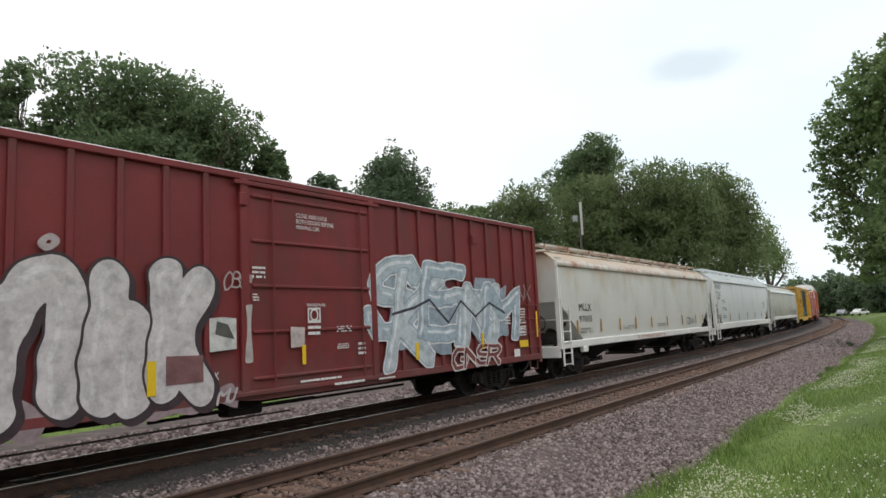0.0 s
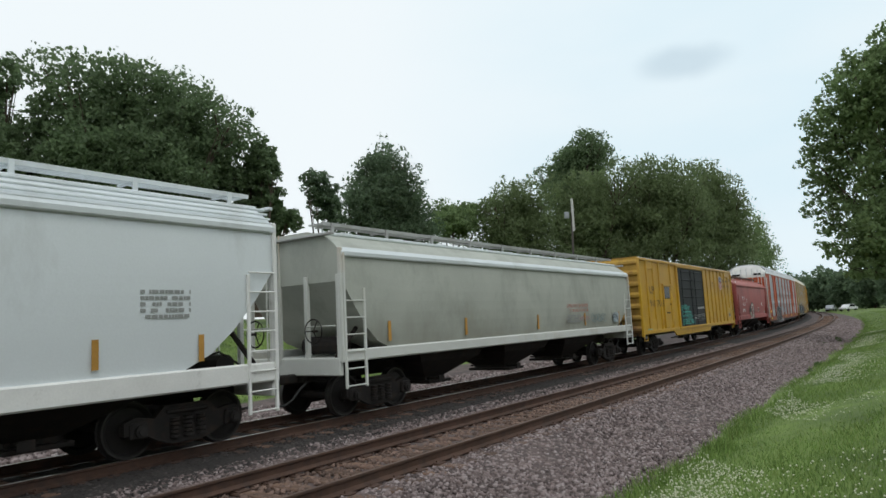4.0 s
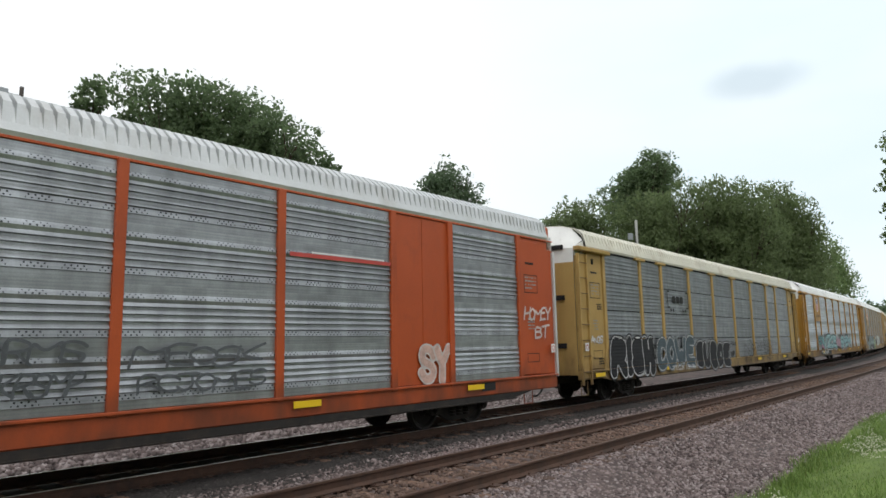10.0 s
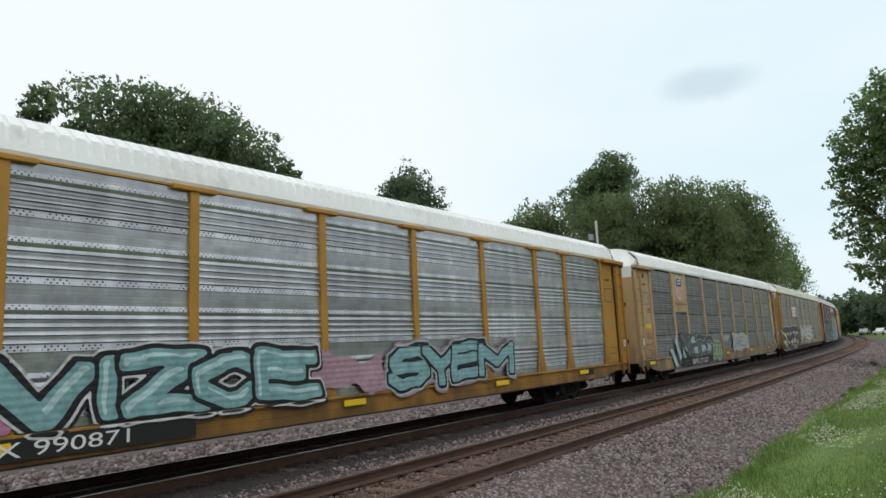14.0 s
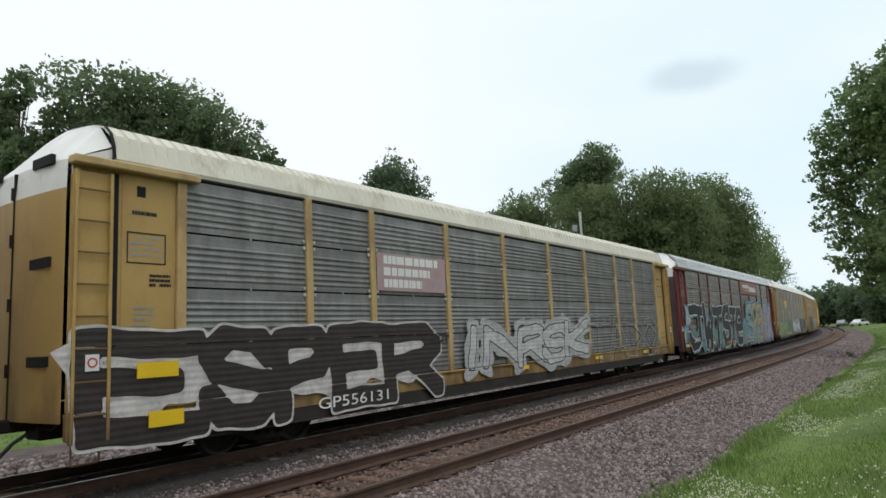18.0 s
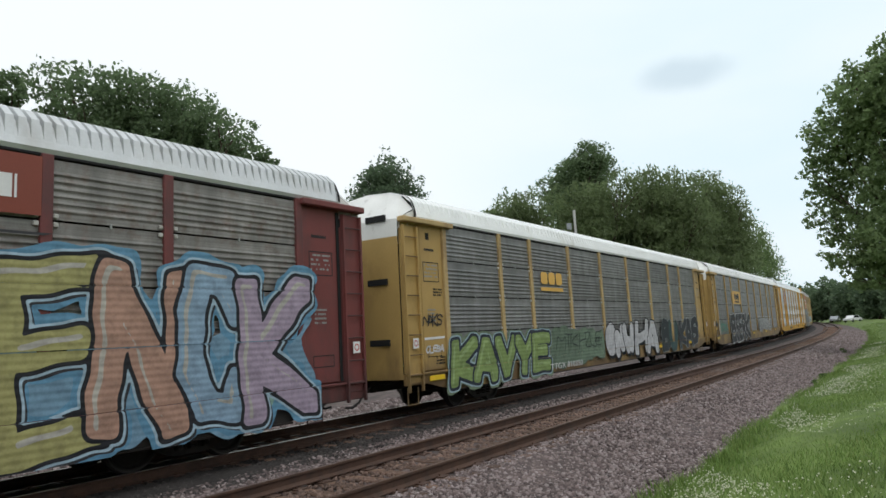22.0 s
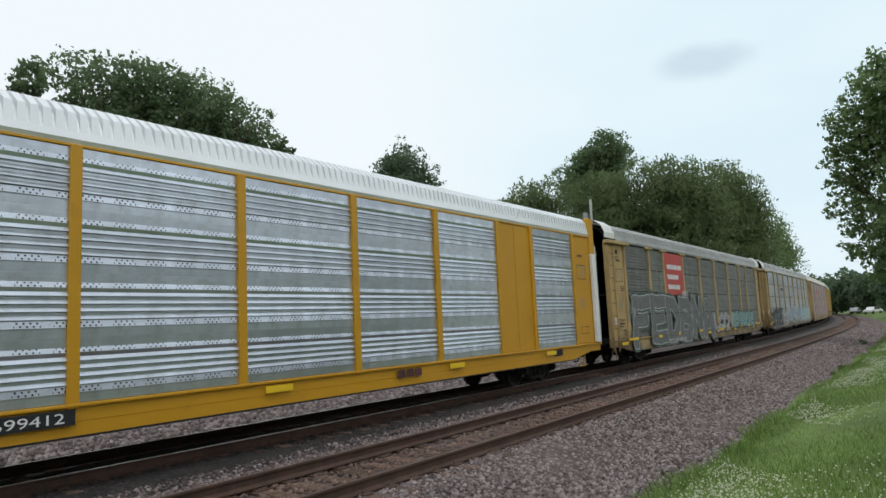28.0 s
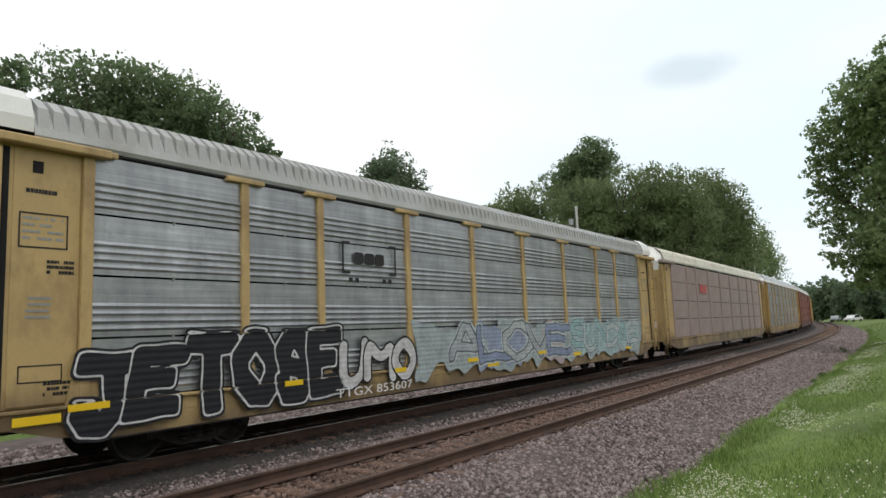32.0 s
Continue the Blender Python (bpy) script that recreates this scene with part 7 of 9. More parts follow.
c = car_carrier("bright yellow car carrier with shining new silver sheets", 359.65, BRIGHT_YELLOW, BRIGHT_YELLOW, PANEL_NEW, NEW_ROOF, "banded", "rolled", (1, 7), flange=False, low=0.62)
shield(c, -8.15, 3.98, 1.22, -1.515), lettering(c, "BUILDING", -8.95, 2.92, -7.35, 3.12, INK, -1.515), lettering(c, "AMERICA", -8.9, 2.68, -7.4, 2.9, INK, -1.515)
sheet(c, "number_plate", [(-6.6, 0.78), (-4.3, 0.78), (-4.3, 1.0), (-6.6, 1.0)], INK, -1.584), lettering(c, "TTGX", -6.4, 0.82, -5.75, 0.96, LETTER_WHITE, -1.589), lettering(c, "699412", -5.35, 0.82, -4.45, 0.96, LETTER_WHITE, -1.589)
block_mark(c, 2.6, 0.80, 3.5, 0.98, MAROON, -1.584)
part("gusset", Shape().plate([(-9.0, 1.08), (-8.7, 1.08), (-8.75, 1.6), (-9.0, 1.9)], -1.53, -1.51), BRIGHT_YELLOW, c), part("gusset", Shape().plate([(-7.3, 1.08), (-7.6, 1.08), (-7.55, 1.6), (-7.3, 1.9)], -1.53, -1.51), BRIGHT_YELLOW, c)
part("white_mast", Shape().box((13.3, -1.62, 1.1), (13.6, -1.50, 4.2), 0.02), WHITE, c, "white upright at the end door"), part("end_mast", Shape().box((13.3, -1.55, 4.2), (13.7, -1.35, 5.5), 0.03), BRIGHT_YELLOW, c)

c = car_carrier("sand car carrier with greenish sheets and a red sign", 388.26, SAND, SAND, PANEL_GREEN, DULL_ROOF, "fine", "open", low=0.58)
sheet(c, "sign_panel", [(-7.1, 2.82), (-4.42, 2.82), (-4.42, 4.74), (-7.1, 4.74)], SIGN_RED, SIDE - 0.05, "red sign")
for i in range(3):
    bars(c, -6.8, 3.09 + 0.46 * (2 - i), (-4.65, -5.2, -5.05)[i], 3.30 + 0.46 * (2 - i), 1, LETTER_WHITE, SIDE - 0.055, 71 + i, fill=1, thick=1.0)
STONY = (0.165, 0.172, 0.168)
graffiti(c, "FEDBNA", -11.6, 0.64, 0.25, 2.8, STONY, (0.46, 0.47, 0.49), halo=(0.055, 0.085, 0.07), cloud=(0.12, 0.15, 0.13), seed=5, fat=0.165, edge=0.042, rim=0.045, spread=0.1, close=0.02, wide=[1.15, 1.1, 1.0, 1.1, 0.95, 1.1], jump=0.05, wob=0.03)
graffiti(c, "LOON", 0.5, 0.92, 4.45, 1.9, (0.30, 0.305, 0.305), CHALK, seed=6, fat=0.16, edge=0.04, soft=True, close=0.2, shine=(0.5, 0.5, 0.5))
graffiti(c, "SENS", 4.55, 1.02, 7.05, 1.96, (0.24, 0.40, 0.38), (0.05, 0.09, 0.095), cloud=(0.12, 0.19, 0.185), seed=7, fat=0.185, edge=0.045, spread=0.05, soft=True, close=0.2), graffiti(c, "BEAE", 7.2, 0.98, 10.0, 1.92, (0.25, 0.41, 0.39), (0.05, 0.09, 0.095), cloud=(0.12, 0.19, 0.185), seed=8, fat=0.185, edge=0.045, spread=0.05, soft=True, close=0.2)
lettering(c, "TTGX 987952", -7.4, 0.68, -4.9, 0.86, LETTER_WHITE, -1.615), lettering(c, "TTX", 5.0, 0.80, 6.1, 0.98, MAROON, -1.59), tag(c, "GeN", -12.2, 1.7, -11.7, 2.5, (0.30, 0.33, 0.31), 9, 0.02), tag(c, "SLIOT", -11.6, 1.85, -11.3, 2.3, CHALK, 10, 0.014), tag(c, "KSALMN", -4.9, 2.72, -4.1, 3.05, CHALK, 11, 0.02, SIDE - 0.1)
for x0, x1, z in ((-12.2, -11.2, 1.0), (-8.75, -8.3, 0.98), (-6.0, -5.7, 1.0), (-2.6, -2.0, 1.02), (1.2, 2.4, 0.98), (6.2, 6.7, 1.0), (8.3, 8.9, 1.0), (10.4, 11.8, 1.06)):
    part("reflector", Shape().box((x0, -1.605, z), (x1, -1.597, z + 0.1)), DECAL_YELLOW, c, "yellow reflector strip")
lettering(c, "X\n952", -12.9, 4.1, -12.5, 4.5, INK, -1.512, offset=0.0), tag(c, "GSF", -12.95, 1.5, -12.3, 1.9, (0.08, 0.06, 0.05), 12, 0.02, -1.515)

c = car_carrier("sand car carrier with silver sheets and black and white graffiti", 417.04, SAND, SAND, PANEL_PLAIN, DULL_ROOF, "grouped", "open", low=0.54)
block_mark(c, -6.25, 3.42, -5.2, 3.68, INK, SIDE - 0.05)
for a, q in ((-6.6, 1), (-4.8, -1)):
    sheet(c, "mark_bracket", [(a, 3.2), (a + q * 0.25, 3.2), (a + q * 0.25, 3.26), (a + q * 0.06, 3.26), (a + q * 0.06, 3.84), (a + q * 0.25, 3.84), (a + q * 0.25, 3.9), (a, 3.9)], INK, SIDE - 0.05)
for x in (-6.4, -6.2, -5.3, -5.1):
    sheet(c, "mark_dot", [(x, 3.02), (x + 0.12, 3.02), (x + 0.12, 3.12), (x, 3.12)], INK, SIDE - 0.05)
graffiti(c, "JE", -12.05, 0.60, -10.45, 1.9, BLACKP, CHALK, halo=BLACKP, seed=3, fat=0.165, edge=0.03, rim=0.04, close=0.2, lean=0.2, jump=0.1), graffiti(c, "TOSE", -10.3, 0.66, -6.75, 2.06, BLACKP, CHALK, halo=BLACKP, seed=4, fat=0.165, edge=0.034, rim=0.04, close=0.1, wide=[1, 1, 0.85, 0.9], jump=0.03)
graffiti(c, "UMO", -6.75, 0.80, -4.25, 1.82, (0.56, 0.56, 0.57), BLACKP, seed=5, fat=0.15, edge=0.045, soft=True, close=0.15)
wash(c, -4.1, 0.85, 11.4, 2.0, (0.34, 0.40, 0.41), 42, None, 0.2), wash(c, 4.6, 0.9, 11.2, 1.9, (0.34, 0.47, 0.47), 49, SIDE - 0.0845, 0.2), wash(c, -1.2, 0.9, 1.2, 1.9, (0.27, 0.32, 0.44), 50, SIDE - 0.0846, 0.2), wash(c, 2.2, 0.9, 4.0, 1.9, (0.42, 0.36, 0.37), 51, SIDE - 0.0847, 0.2)
graffiti(c, "ALOVE", -2.6, 0.92, 4.2, 2.12, [(0.36, 0.40, 0.42), (0.24, 0.29, 0.42), (0.42, 0.46, 0.46)], (0.10, 0.12, 0.14), halo=(0.50, 0.55, 0.56), seed=8, fat=0.11, edge=0.04, rim=0.04, close=0.3, jump=0.15, wob=0.035), graffiti(c, "SUNDAE", 4.6, 0.95, 11.0, 2.08, [(0.30, 0.46, 0.47), (0.44, 0.50, 0.50)], (0.14, 0.21, 0.24), halo=(0.46, 0.54, 0.55), seed=9, fat=0.11, edge=0.035, rim=0.03, close=0.3, jump=0.15, wob=0.035)
lettering(c, "TTGX 853607", -6.9, 0.62, -4.4, 0.80, LETTER_WHITE, -1.605)
for x0, x1, z in ((-12.2, -11.6, 0.98), (-8.25, -7.8, 0.98), (-5.0, -4.6, 1.0), (-2.0, -1.5, 1.05), (2.0, 2.5, 1.05)):
    part("reflector", Shape().box((x0, -1.605, z), (x1, -1.597, z + 0.1)), DECAL_YELLOW, c)

c = car_carrier("faded pink car carrier with pale roof", 445.85, SAND, PINK, PINK, CREAM_ROOF, "fine", flange=False, detail=False)
block_mark(c, -6.6, 3.4, -5.0, 3.9, SIGN_RED, SIDE - 0.05, 2)
for i, (f, pm, rf) in enumerate(((TAN, PANEL_GREY, GALV), (MAROON, FAR_RUST, GALV), (TAN, PANEL_BROWN, CREAM_ROOF), (TAN, PANEL_PLAIN, WHITE_ROOF), (SAND, PANEL_GREY, GALV))):
    car_carrier(("tan car carrier with grey sheets, far down the line", "rusty brown car carrier, far down the line", "tan car carrier with brownish sheets, far down the line", "tan car carrier with silver sheets, far down the line", "sand car carrier with grey sheets, far down the line")[i], 474.7 + 28.85 * i, f, f, pm, rf, "ribbed", detail=False)


# ---- ground ----
PROFILE = ((-500, 0.2), (-120, 0.2), (-30, 0.3), (-6, 0.3), (0.5, 0.22), (2.2, -0.12), (3.3, -0.42), (4.2, -0.60), (6, -0.80), (13, -0.80), (17, -0.95), (21.2, -0.95), (22.2, -0.70), (24, -0.5), (27.5, 0.1), (34, 1.8), (41, 3.0), (60, 3.3), (150, 4), (500, 4))
PO, PZ = [p[0] for p in PROFILE], [p[1] for p in PROFILE]


def ground_z(off):
    return float(np.interp(off, PO, PZ))


def widen(s, o):
    """The far shoulder of the ballast grows wider down the line."""
    k = np.clip((np.asarray(s, float) - 15) / 12, 0, 1)
    return o + 2.6 * k * k * (3 - 2 * k) * np.clip((np.asarray(o, float) - 17) / 3, 0, 1) * np.clip((40 - np.asarray(o, float)) / 10, 0, 1)


def strip(name, ss, profile, mat, uneven=0.0):
    """A sheet that follows the line, with the given cross profile."""
    ss = np.asarray(ss, float)
    v = []
    for o, z in profile:
        x, y, _ = along(ss, widen(ss, o))
        v.append(np.stack([x, y, np.full_like(x, z)], 1))
    v = np.stack(v, 1).reshape(-1, 3)
    if uneven:
        v[:, 2] += uneven * (np.sin(v[:, 0] * 0.9 + 2 * np.sin(v[:, 1] * 0.7)) + np.sin(v[:, 1] * 1.9 + v[:, 0] * 0.37)) * 0.5
    n, m = len(profile), len(ss)
    i, j = np.meshgrid(np.arange(n - 1), np.arange(m - 1))
    a = (j * n + i).ravel()
    return raw_mesh(name, v, np.stack([a, a + n, a + n + 1, a + 1], 1), mat)


LONG = np.concatenate([np.arange(-190, 0, 8), np.arange(0, 90, 1.0), np.arange(90, 300, 5), np.arange(300, 1090, 20)])
oo = np.interp(np.linspace(0, len(PO) - 1, 127), range(len(PO)), PO)
tagged(new("ground", strip("ground", LONG, [(o, ground_z(o)) for o in oo], GRASS, 0.05)), "grassy ground rising to a bank beyond the tracks", "ground", kind="structure")
BED = ((3.1, -0.80), (3.3, -0.47), (4.4, -0.43), (5.0, -0.36), (5.7, -0.22), (6.4, -0.205), (7.9, -0.205), (8.6, -0.215), (9.2, -0.27), (9.9, -0.23), (10.6, -0.21), (12.5, -0.21), (13.2, -0.24), (14.7, -0.62), (17, -0.68), (21.6, -0.72), (22.6, -1.0))
ballast = tagged(new("ballast", strip("ballast", LONG, BED, BALLAST, 0.03)), "grey-pink crushed stone ballast under both tracks", "ballast", kind="structure")
# the train's shade on its bed is put into this dark, oily colour
OILY_SHADE = material("oily_shaded_ballast", (0.034, 0.029, 0.027), 0.95, vary=0.45, scale=1.3, fine=26, bump=1.0, second=(0.02, 0.018, 0.017))
tagged(new("track_bed", strip("track_bed", LONG, ((9.45, -0.30), (9.6, -0.235), (9.95, -0.20), (10.35, -0.19), (12.7, -0.19), (13.2, -0.215), (13.5, -0.33)), OILY_SHADE, 0.02)), "ballast coloured dark for oil and train shade, between the busy track's rails", "ballast", kind="structure")


def scatter(name, s0, s1, o0, o1, count, size, mat, seed, height, parent=None, label=""):
    """Many loose stones on the bed, joined into one."""
    r = np.random.default_rng(seed)
    # denser towards the near end
    s = s0 + (s1 - s0) * r.random(count) ** 1.6
    o = r.uniform(o0, o1, count)
    x, y, _ = along(s, o)
    z = np.interp(o, [b[0] for b in height], [b[1] for b in height])
    base = np.array([(a, b, c) for a in (-1, 1) for b in (-1, 1) for c in (-1, 1)], float)
    faces = np.array([(0, 1, 3, 2), (4, 6, 7, 5), (0, 4, 5, 1), (2, 3, 7, 6), (0, 2, 6, 4), (1, 5, 7, 3)])
    v = base[None] * (1 + r.uniform(-0.45, 0.35, (count, 8, 3)))
    q = r.normal(size=(count, 4))
    q /= np.linalg.norm(q, axis=1)[:, None]
    w, a, b, c = q.T
    rot = np.stack([np.stack([1 - 2 * (b * b + c * c), 2 * (a * b - c * w), 2 * (a * c + b * w)], 1), np.stack([2 * (a * b + c * w), 1 - 2 * (a * a + c * c), 2 * (b * c - a * w)], 1), np.stack([2 * (a * c - b * w), 2 * (b * c + a * w), 1 - 2 * (a * a + b * b)], 1)], 1)
    v = np.einsum("nij,nkj->nki", rot, v) * (size * r.uniform(0.5, 1.3, count))[:, None, None]
    v += np.stack([x, y, z + size * 0.25], 1)[:, None]
    f = (faces[None] + 8 * np.arange(count)[:, None, None]).reshape(-1, 4)
    ob = new(name, raw_mesh(name, v.reshape(-1, 3), f, mat))
    return tagged(ob, label, "stones", kind="stuff")


def island_tint(mat, amount, hue=None):
    """Vary a material from piece to piece of a joined mesh."""
    n, l = mat.node_tree.nodes, mat.node_tree.links
    bsdf = n["Principled BSDF"]
    base = bsdf.inputs["Base Color"].links[0].from_socket
    geo, rng, sc = n.new("ShaderNodeNewGeometry"), n.new("ShaderNodeMapRange"), n.new("ShaderNodeVectorMath")
    sc.operation = "SCALE"
    rng.inputs["To Min"].default_value, rng.inputs["To Max"].default_value = 1 - amount, 1 + amount
    l.new(geo.outputs["Random Per Island"], rng.inputs["Value"])
    l.new(base, sc.inputs[0]), l.new(rng.outputs["Result"], sc.inputs["Scale"])
    out = sc.outputs["Vector"]
    if hue is not None:
        mix, pw = n.new("ShaderNodeMix"), n.new("ShaderNodeMath")
        mix.data_type, pw.operation = "RGBA", "POWER"
        pw.inputs[1].default_value = 4.0
        mix.inputs["B"].default_value = (*hue, 1)
        l.new(geo.outputs["Random Per Island"], pw.inputs[0]), l.new(pw.outputs[0], mix.inputs["Factor"]), l.new(out, mix.inputs["A"])
        out = mix.outputs["Result"]
    l.new(out, bsdf.inputs["Base Color"])
    return mat


island_tint(STONE, 0.55, (0.33, 0.285, 0.28))
BED_TOP = [(o, z) for o, z in BED if -0.79 < z]
scatter("ballast_stones", 2, 40, 3.25, 6.25, 44000, 0.023, STONE, 1, BED_TOP, ballast, "loose grey and pink stones beside the track")
scatter("ballast_stones", -14, 2, 3.25, 6.25, 5000, 0.028, STONE, 6, BED_TOP, ballast, "loose grey and pink stones beside the track")
scatter("ballast_stones", 40, 110, 3.3, 6.2, 12000, 0.045, STONE, 2, BED_TOP, ballast, "loose grey and pink stones beside the track")
# stones coloured dark for oil and for the shade beside the train
DARK_STONE = island_tint(material("oily_shaded_stone", (0.043, 0.037, 0.035), 0.85, vary=0.4, scale=3), 0.5)
scatter("ballast_stones", 1, 40, 9.3, 10.75, 10000, 0.026, DARK_STONE, 7, BED_TOP, ballast, "stones coloured dark for oil and train shade, beside the busy track's rail")
scatter("ballast_stones", 1, 45, 8.0, 9.75, 17000, 0.025, STONE, 3, BED_TOP, ballast, "loose grey stones between the tracks")
scatter("ballast_stones", -4, 40, 13.0, 19.3, 12000, 0.05, STONE, 4, BED_TOP, ballast, "loose grey stones beyond the far track")
scatter("ballast_stones", 2, 45, 6.4, 7.9, 5000, 0.026, island_tint(material("rusty_stone", (0.15, 0.10, 0.08), 0.9, vary=0.4, scale=3), 0.5), 5, BED_TOP, ballast, "rust-stained small stones between the rails")

# ---- the two tracks ----
RAIL_S = np.concatenate([np.arange(-60, 300, 3), np.arange(300, 900, 10)])
RAIL_OUT = ((-.07, -.18), (-.07, -.165), (-.012, -.13), (-.012, -.045), (-.036, -.03), (-.036, -.004), (-.03, 0), (.03, 0), (.036, -.004), (.036, -.03), (.012, -.045), (.012, -.13), (.07, -.165), (.07, -.18))
RAIL_TOP = material("dull_railhead", (0.13, 0.085, 0.065), 0.5, metal=0.5, vary=0.2, scale=3, second=(0.09, 0.055, 0.04))
RAIL_SHINY = material("polished_railhead", (0.5, 0.48, 0.46), 0.3, metal=0.9, vary=0.1)


def make_track(name, centre, label, spaced, head, s_end):
    track = tagged(new(name), label, "railway track")
    for d in (-GAUGE / 2, GAUGE / 2):
        rise = 0.03 if d > 0 else 0.0
        rows = []
        for s in RAIL_S:
            rows.append([(*along(s, centre + d + o)[:2], z + rise) for o, z in RAIL_OUT])
        rail = part("rail", Shape().sweep(rows), RAIL, track, "rusty steel rail")
        rows = [[(*along(s, centre + d + o)[:2], rise + z) for o, z in ((-.026, -.001), (-.026, .003), (.026, .003), (.026, -.001))] for s in RAIL_S]
        part("railhead", Shape().sweep(rows), head, rail, "worn running surface")
    rnd = random.Random(len(name))
    tie = [Shape().box((-0.115, -1.3, -0.18), (0.115, 1.3, 0.0), 0.018).mesh("tie", TIE) for _ in range(1)][0]
    plate = Shape().box((-0.10, -0.19, 0.0), (0.10, 0.19, 0.018), 0.004).rod((-0.05, -0.1, 0.01), (-0.05, -0.1, 0.05), 0.014, 5).rod((0.05, 0.1, 0.01), (0.05, 0.1, 0.05), 0.014, 5).mesh("tie_plate", RAIL)
    s = -3.0
    k = 0
    while s < s_end:
        x, y, th = along(s, centre)
        t = part("tie", tie, TIE, track, m=pose(x, y, -0.183 + rnd.uniform(-0.012, 0.006), 0, rnd.uniform(-1, 1), math.degrees(th) + rnd.uniform(-1.5, 1.5)))
        if k < 70 and spaced < 0.6:
            for d in (-GAUGE / 2, GAUGE / 2):
                part("tie_plate", plate, RAIL, t, m=pose(0, d, 0.002))
        s += spaced
        k += 1
    return track


make_track("near_track", NEAR, "empty rusty track on worn wooden ties in ballast", 0.50, RAIL_TOP, 140)
make_track("far_track", FAR, "busy track under the passing train, on dark ties", 0.55, RAIL_SHINY, 60)

# ---- verge ----
BLADE = material("grass_blade", (0.148, 0.24, 0.052), 0.7, vary=0.3, scale=0.5, fine=5, bump=0)
island_tint(BLADE, 0.35, (0.19, 0.23, 0.07))
CLOVER = material("clover_flower", (0.60, 0.60, 0.47), 0.8, vary=0.1, bump=0)


def blades(name, count, s0, s1, o0, o1, tall, wide, seed, label, power=1.7):
    r = np.random.default_rng(seed)
    s, o = s0 + (s1 - s0) * r.random(count) ** power, r.uniform(o0, o1, count)
    edge = 3.45 + 0.25 * np.sin(s * 0.9) + 0.15 * np.sin(s * 2.7)
    o = np.where(o > edge, 2 * edge - o - 0.2, o) if o1 < 6 else o
    x, y, _ = along(s, widen(s, o))
    z = np.interp(o, PO, PZ) - 0.01
    a, h = r.uniform(0, 6.28, count), tall * r.uniform(0.45, 1.25, count)
    lean, b = r.uniform(0.1, 0.75, count) * h, r.uniform(0, 6.28, count)
    w = wide * r.uniform(0.6, 1.3, count)
    p = np.stack([x, y, z], 1)
    side = np.stack([np.cos(a), np.sin(a), np.zeros(count)], 1) * w[:, None]
    tip = np.stack([np.cos(b) * lean, np.sin(b) * lean, h], 1)
    v = np.stack([p - side, p + side, p + tip * 0.6 + side * 0.7, p + tip], 1)
    return tagged(new(name, raw_mesh(name, v.reshape(-1, 3), np.arange(4 * count).reshape(-1, 4), BLADE)), label, "grass", kind="stuff")


blades("grass", 90000, 6, 42, -2.0, 3.6, 0.075, 0.006, 1, "short mown green grass on the verge")
blades("grass", 30000, 40, 140, -6.0, 3.6, 0.11, 0.018, 2, "short mown green grass on the verge")
blades("grass", 14000, -14, 6, -4.0, 3.6, 0.075, 0.01, 6, "short mown green grass on the verge", 1.0)
blades("tall_grass", 9000, 6, 110, 3.0, 3.6, 0.17, 0.008, 3, "taller grass along the edge of the ballast")
blades("grass", 40000, -12, 45, 22.0, 36.0, 0.14, 0.02, 4, "green grass on the bank beyond the train", 1.0)
r = np.random.default_rng(8)
n = 11000
s = 7 + 50 * r.random(n) ** 1.5
o = np.where(r.random(n) < 0.6, 2.35 + 0.42 * r.normal(size=n), r.uniform(-2.5, 2.9, n))
keep = (np.sin(s * 0.8 + 3 * np.sin(o)) + np.sin(s * 0.33)) > -0.35
s, o = s[keep], o[keep]
x, y, _ = along(s, o)
z = np.interp(o, PO, PZ) + r.uniform(0.04, 0.09, len(s))
d = 0.011
octa = np.array([(d, 0, 0), (-d, 0, 0), (0, d, 0), (0, -d, 0), (0, 0, d), (0, 0, -d)])
of = np.array([(0, 2, 4), (2, 1, 4), (1, 3, 4), (3, 0, 4), (2, 0, 5), (1, 2, 5), (3, 1, 5), (0, 3, 5)])
v = octa[None] * r.uniform(0.6, 1.3, (len(s), 1, 1)) + np.stack([x, y, z], 1)[:, None]
tagged(new("clover", raw_mesh("clover", v.reshape(-1, 3), (of[None] + 6 * np.arange(len(s))[:, None, None]).reshape(-1, 3), CLOVER)), "small white clover flowers in the grass", "flowers", kind="stuff")
WEED = material("weed_leaf", (0.05, 0.09, 0.02), 0.7, vary=0.3)
for k, (ws, wo, h) in enumerate(((29.4, 3.42, 0.16), (27.5, 3.5, 0.10), (30.6, 3.48, 0.12), (48, 4.0, 0.2), (51, 4.3, 0.18), (46, 4.6, 0.12))):
    rnd, sh = random.Random(k), Shape()
    x, y, _ = along(ws, wo)
    for _ in range(34):
        a, q = rnd.uniform(0, 6.28), h * rnd.uniform(0.5, 1.2)
        px, py = x + rnd.uniform(-.16, .16), y + rnd.uniform(-.1, .1)
        sh.add([(px - .02 * math.sin(a), py + .02 * math.cos(a), -0.47), (px + .02 * math.sin(a), py - .02 * math.cos(a), -0.47), (px + q * 0.5 * math.cos(a), py + q * 0.5 * math.sin(a), -0.45 + q), (px + q * 0.35 * math.cos(a), py + q * 0.35 * math.sin(a), -0.45 + q * 1.1)], [(0, 1, 2, 3)])
    tagged(part("weed", sh, WEED), "dark green weed at the ballast's edge", "weed", kind="stuff")


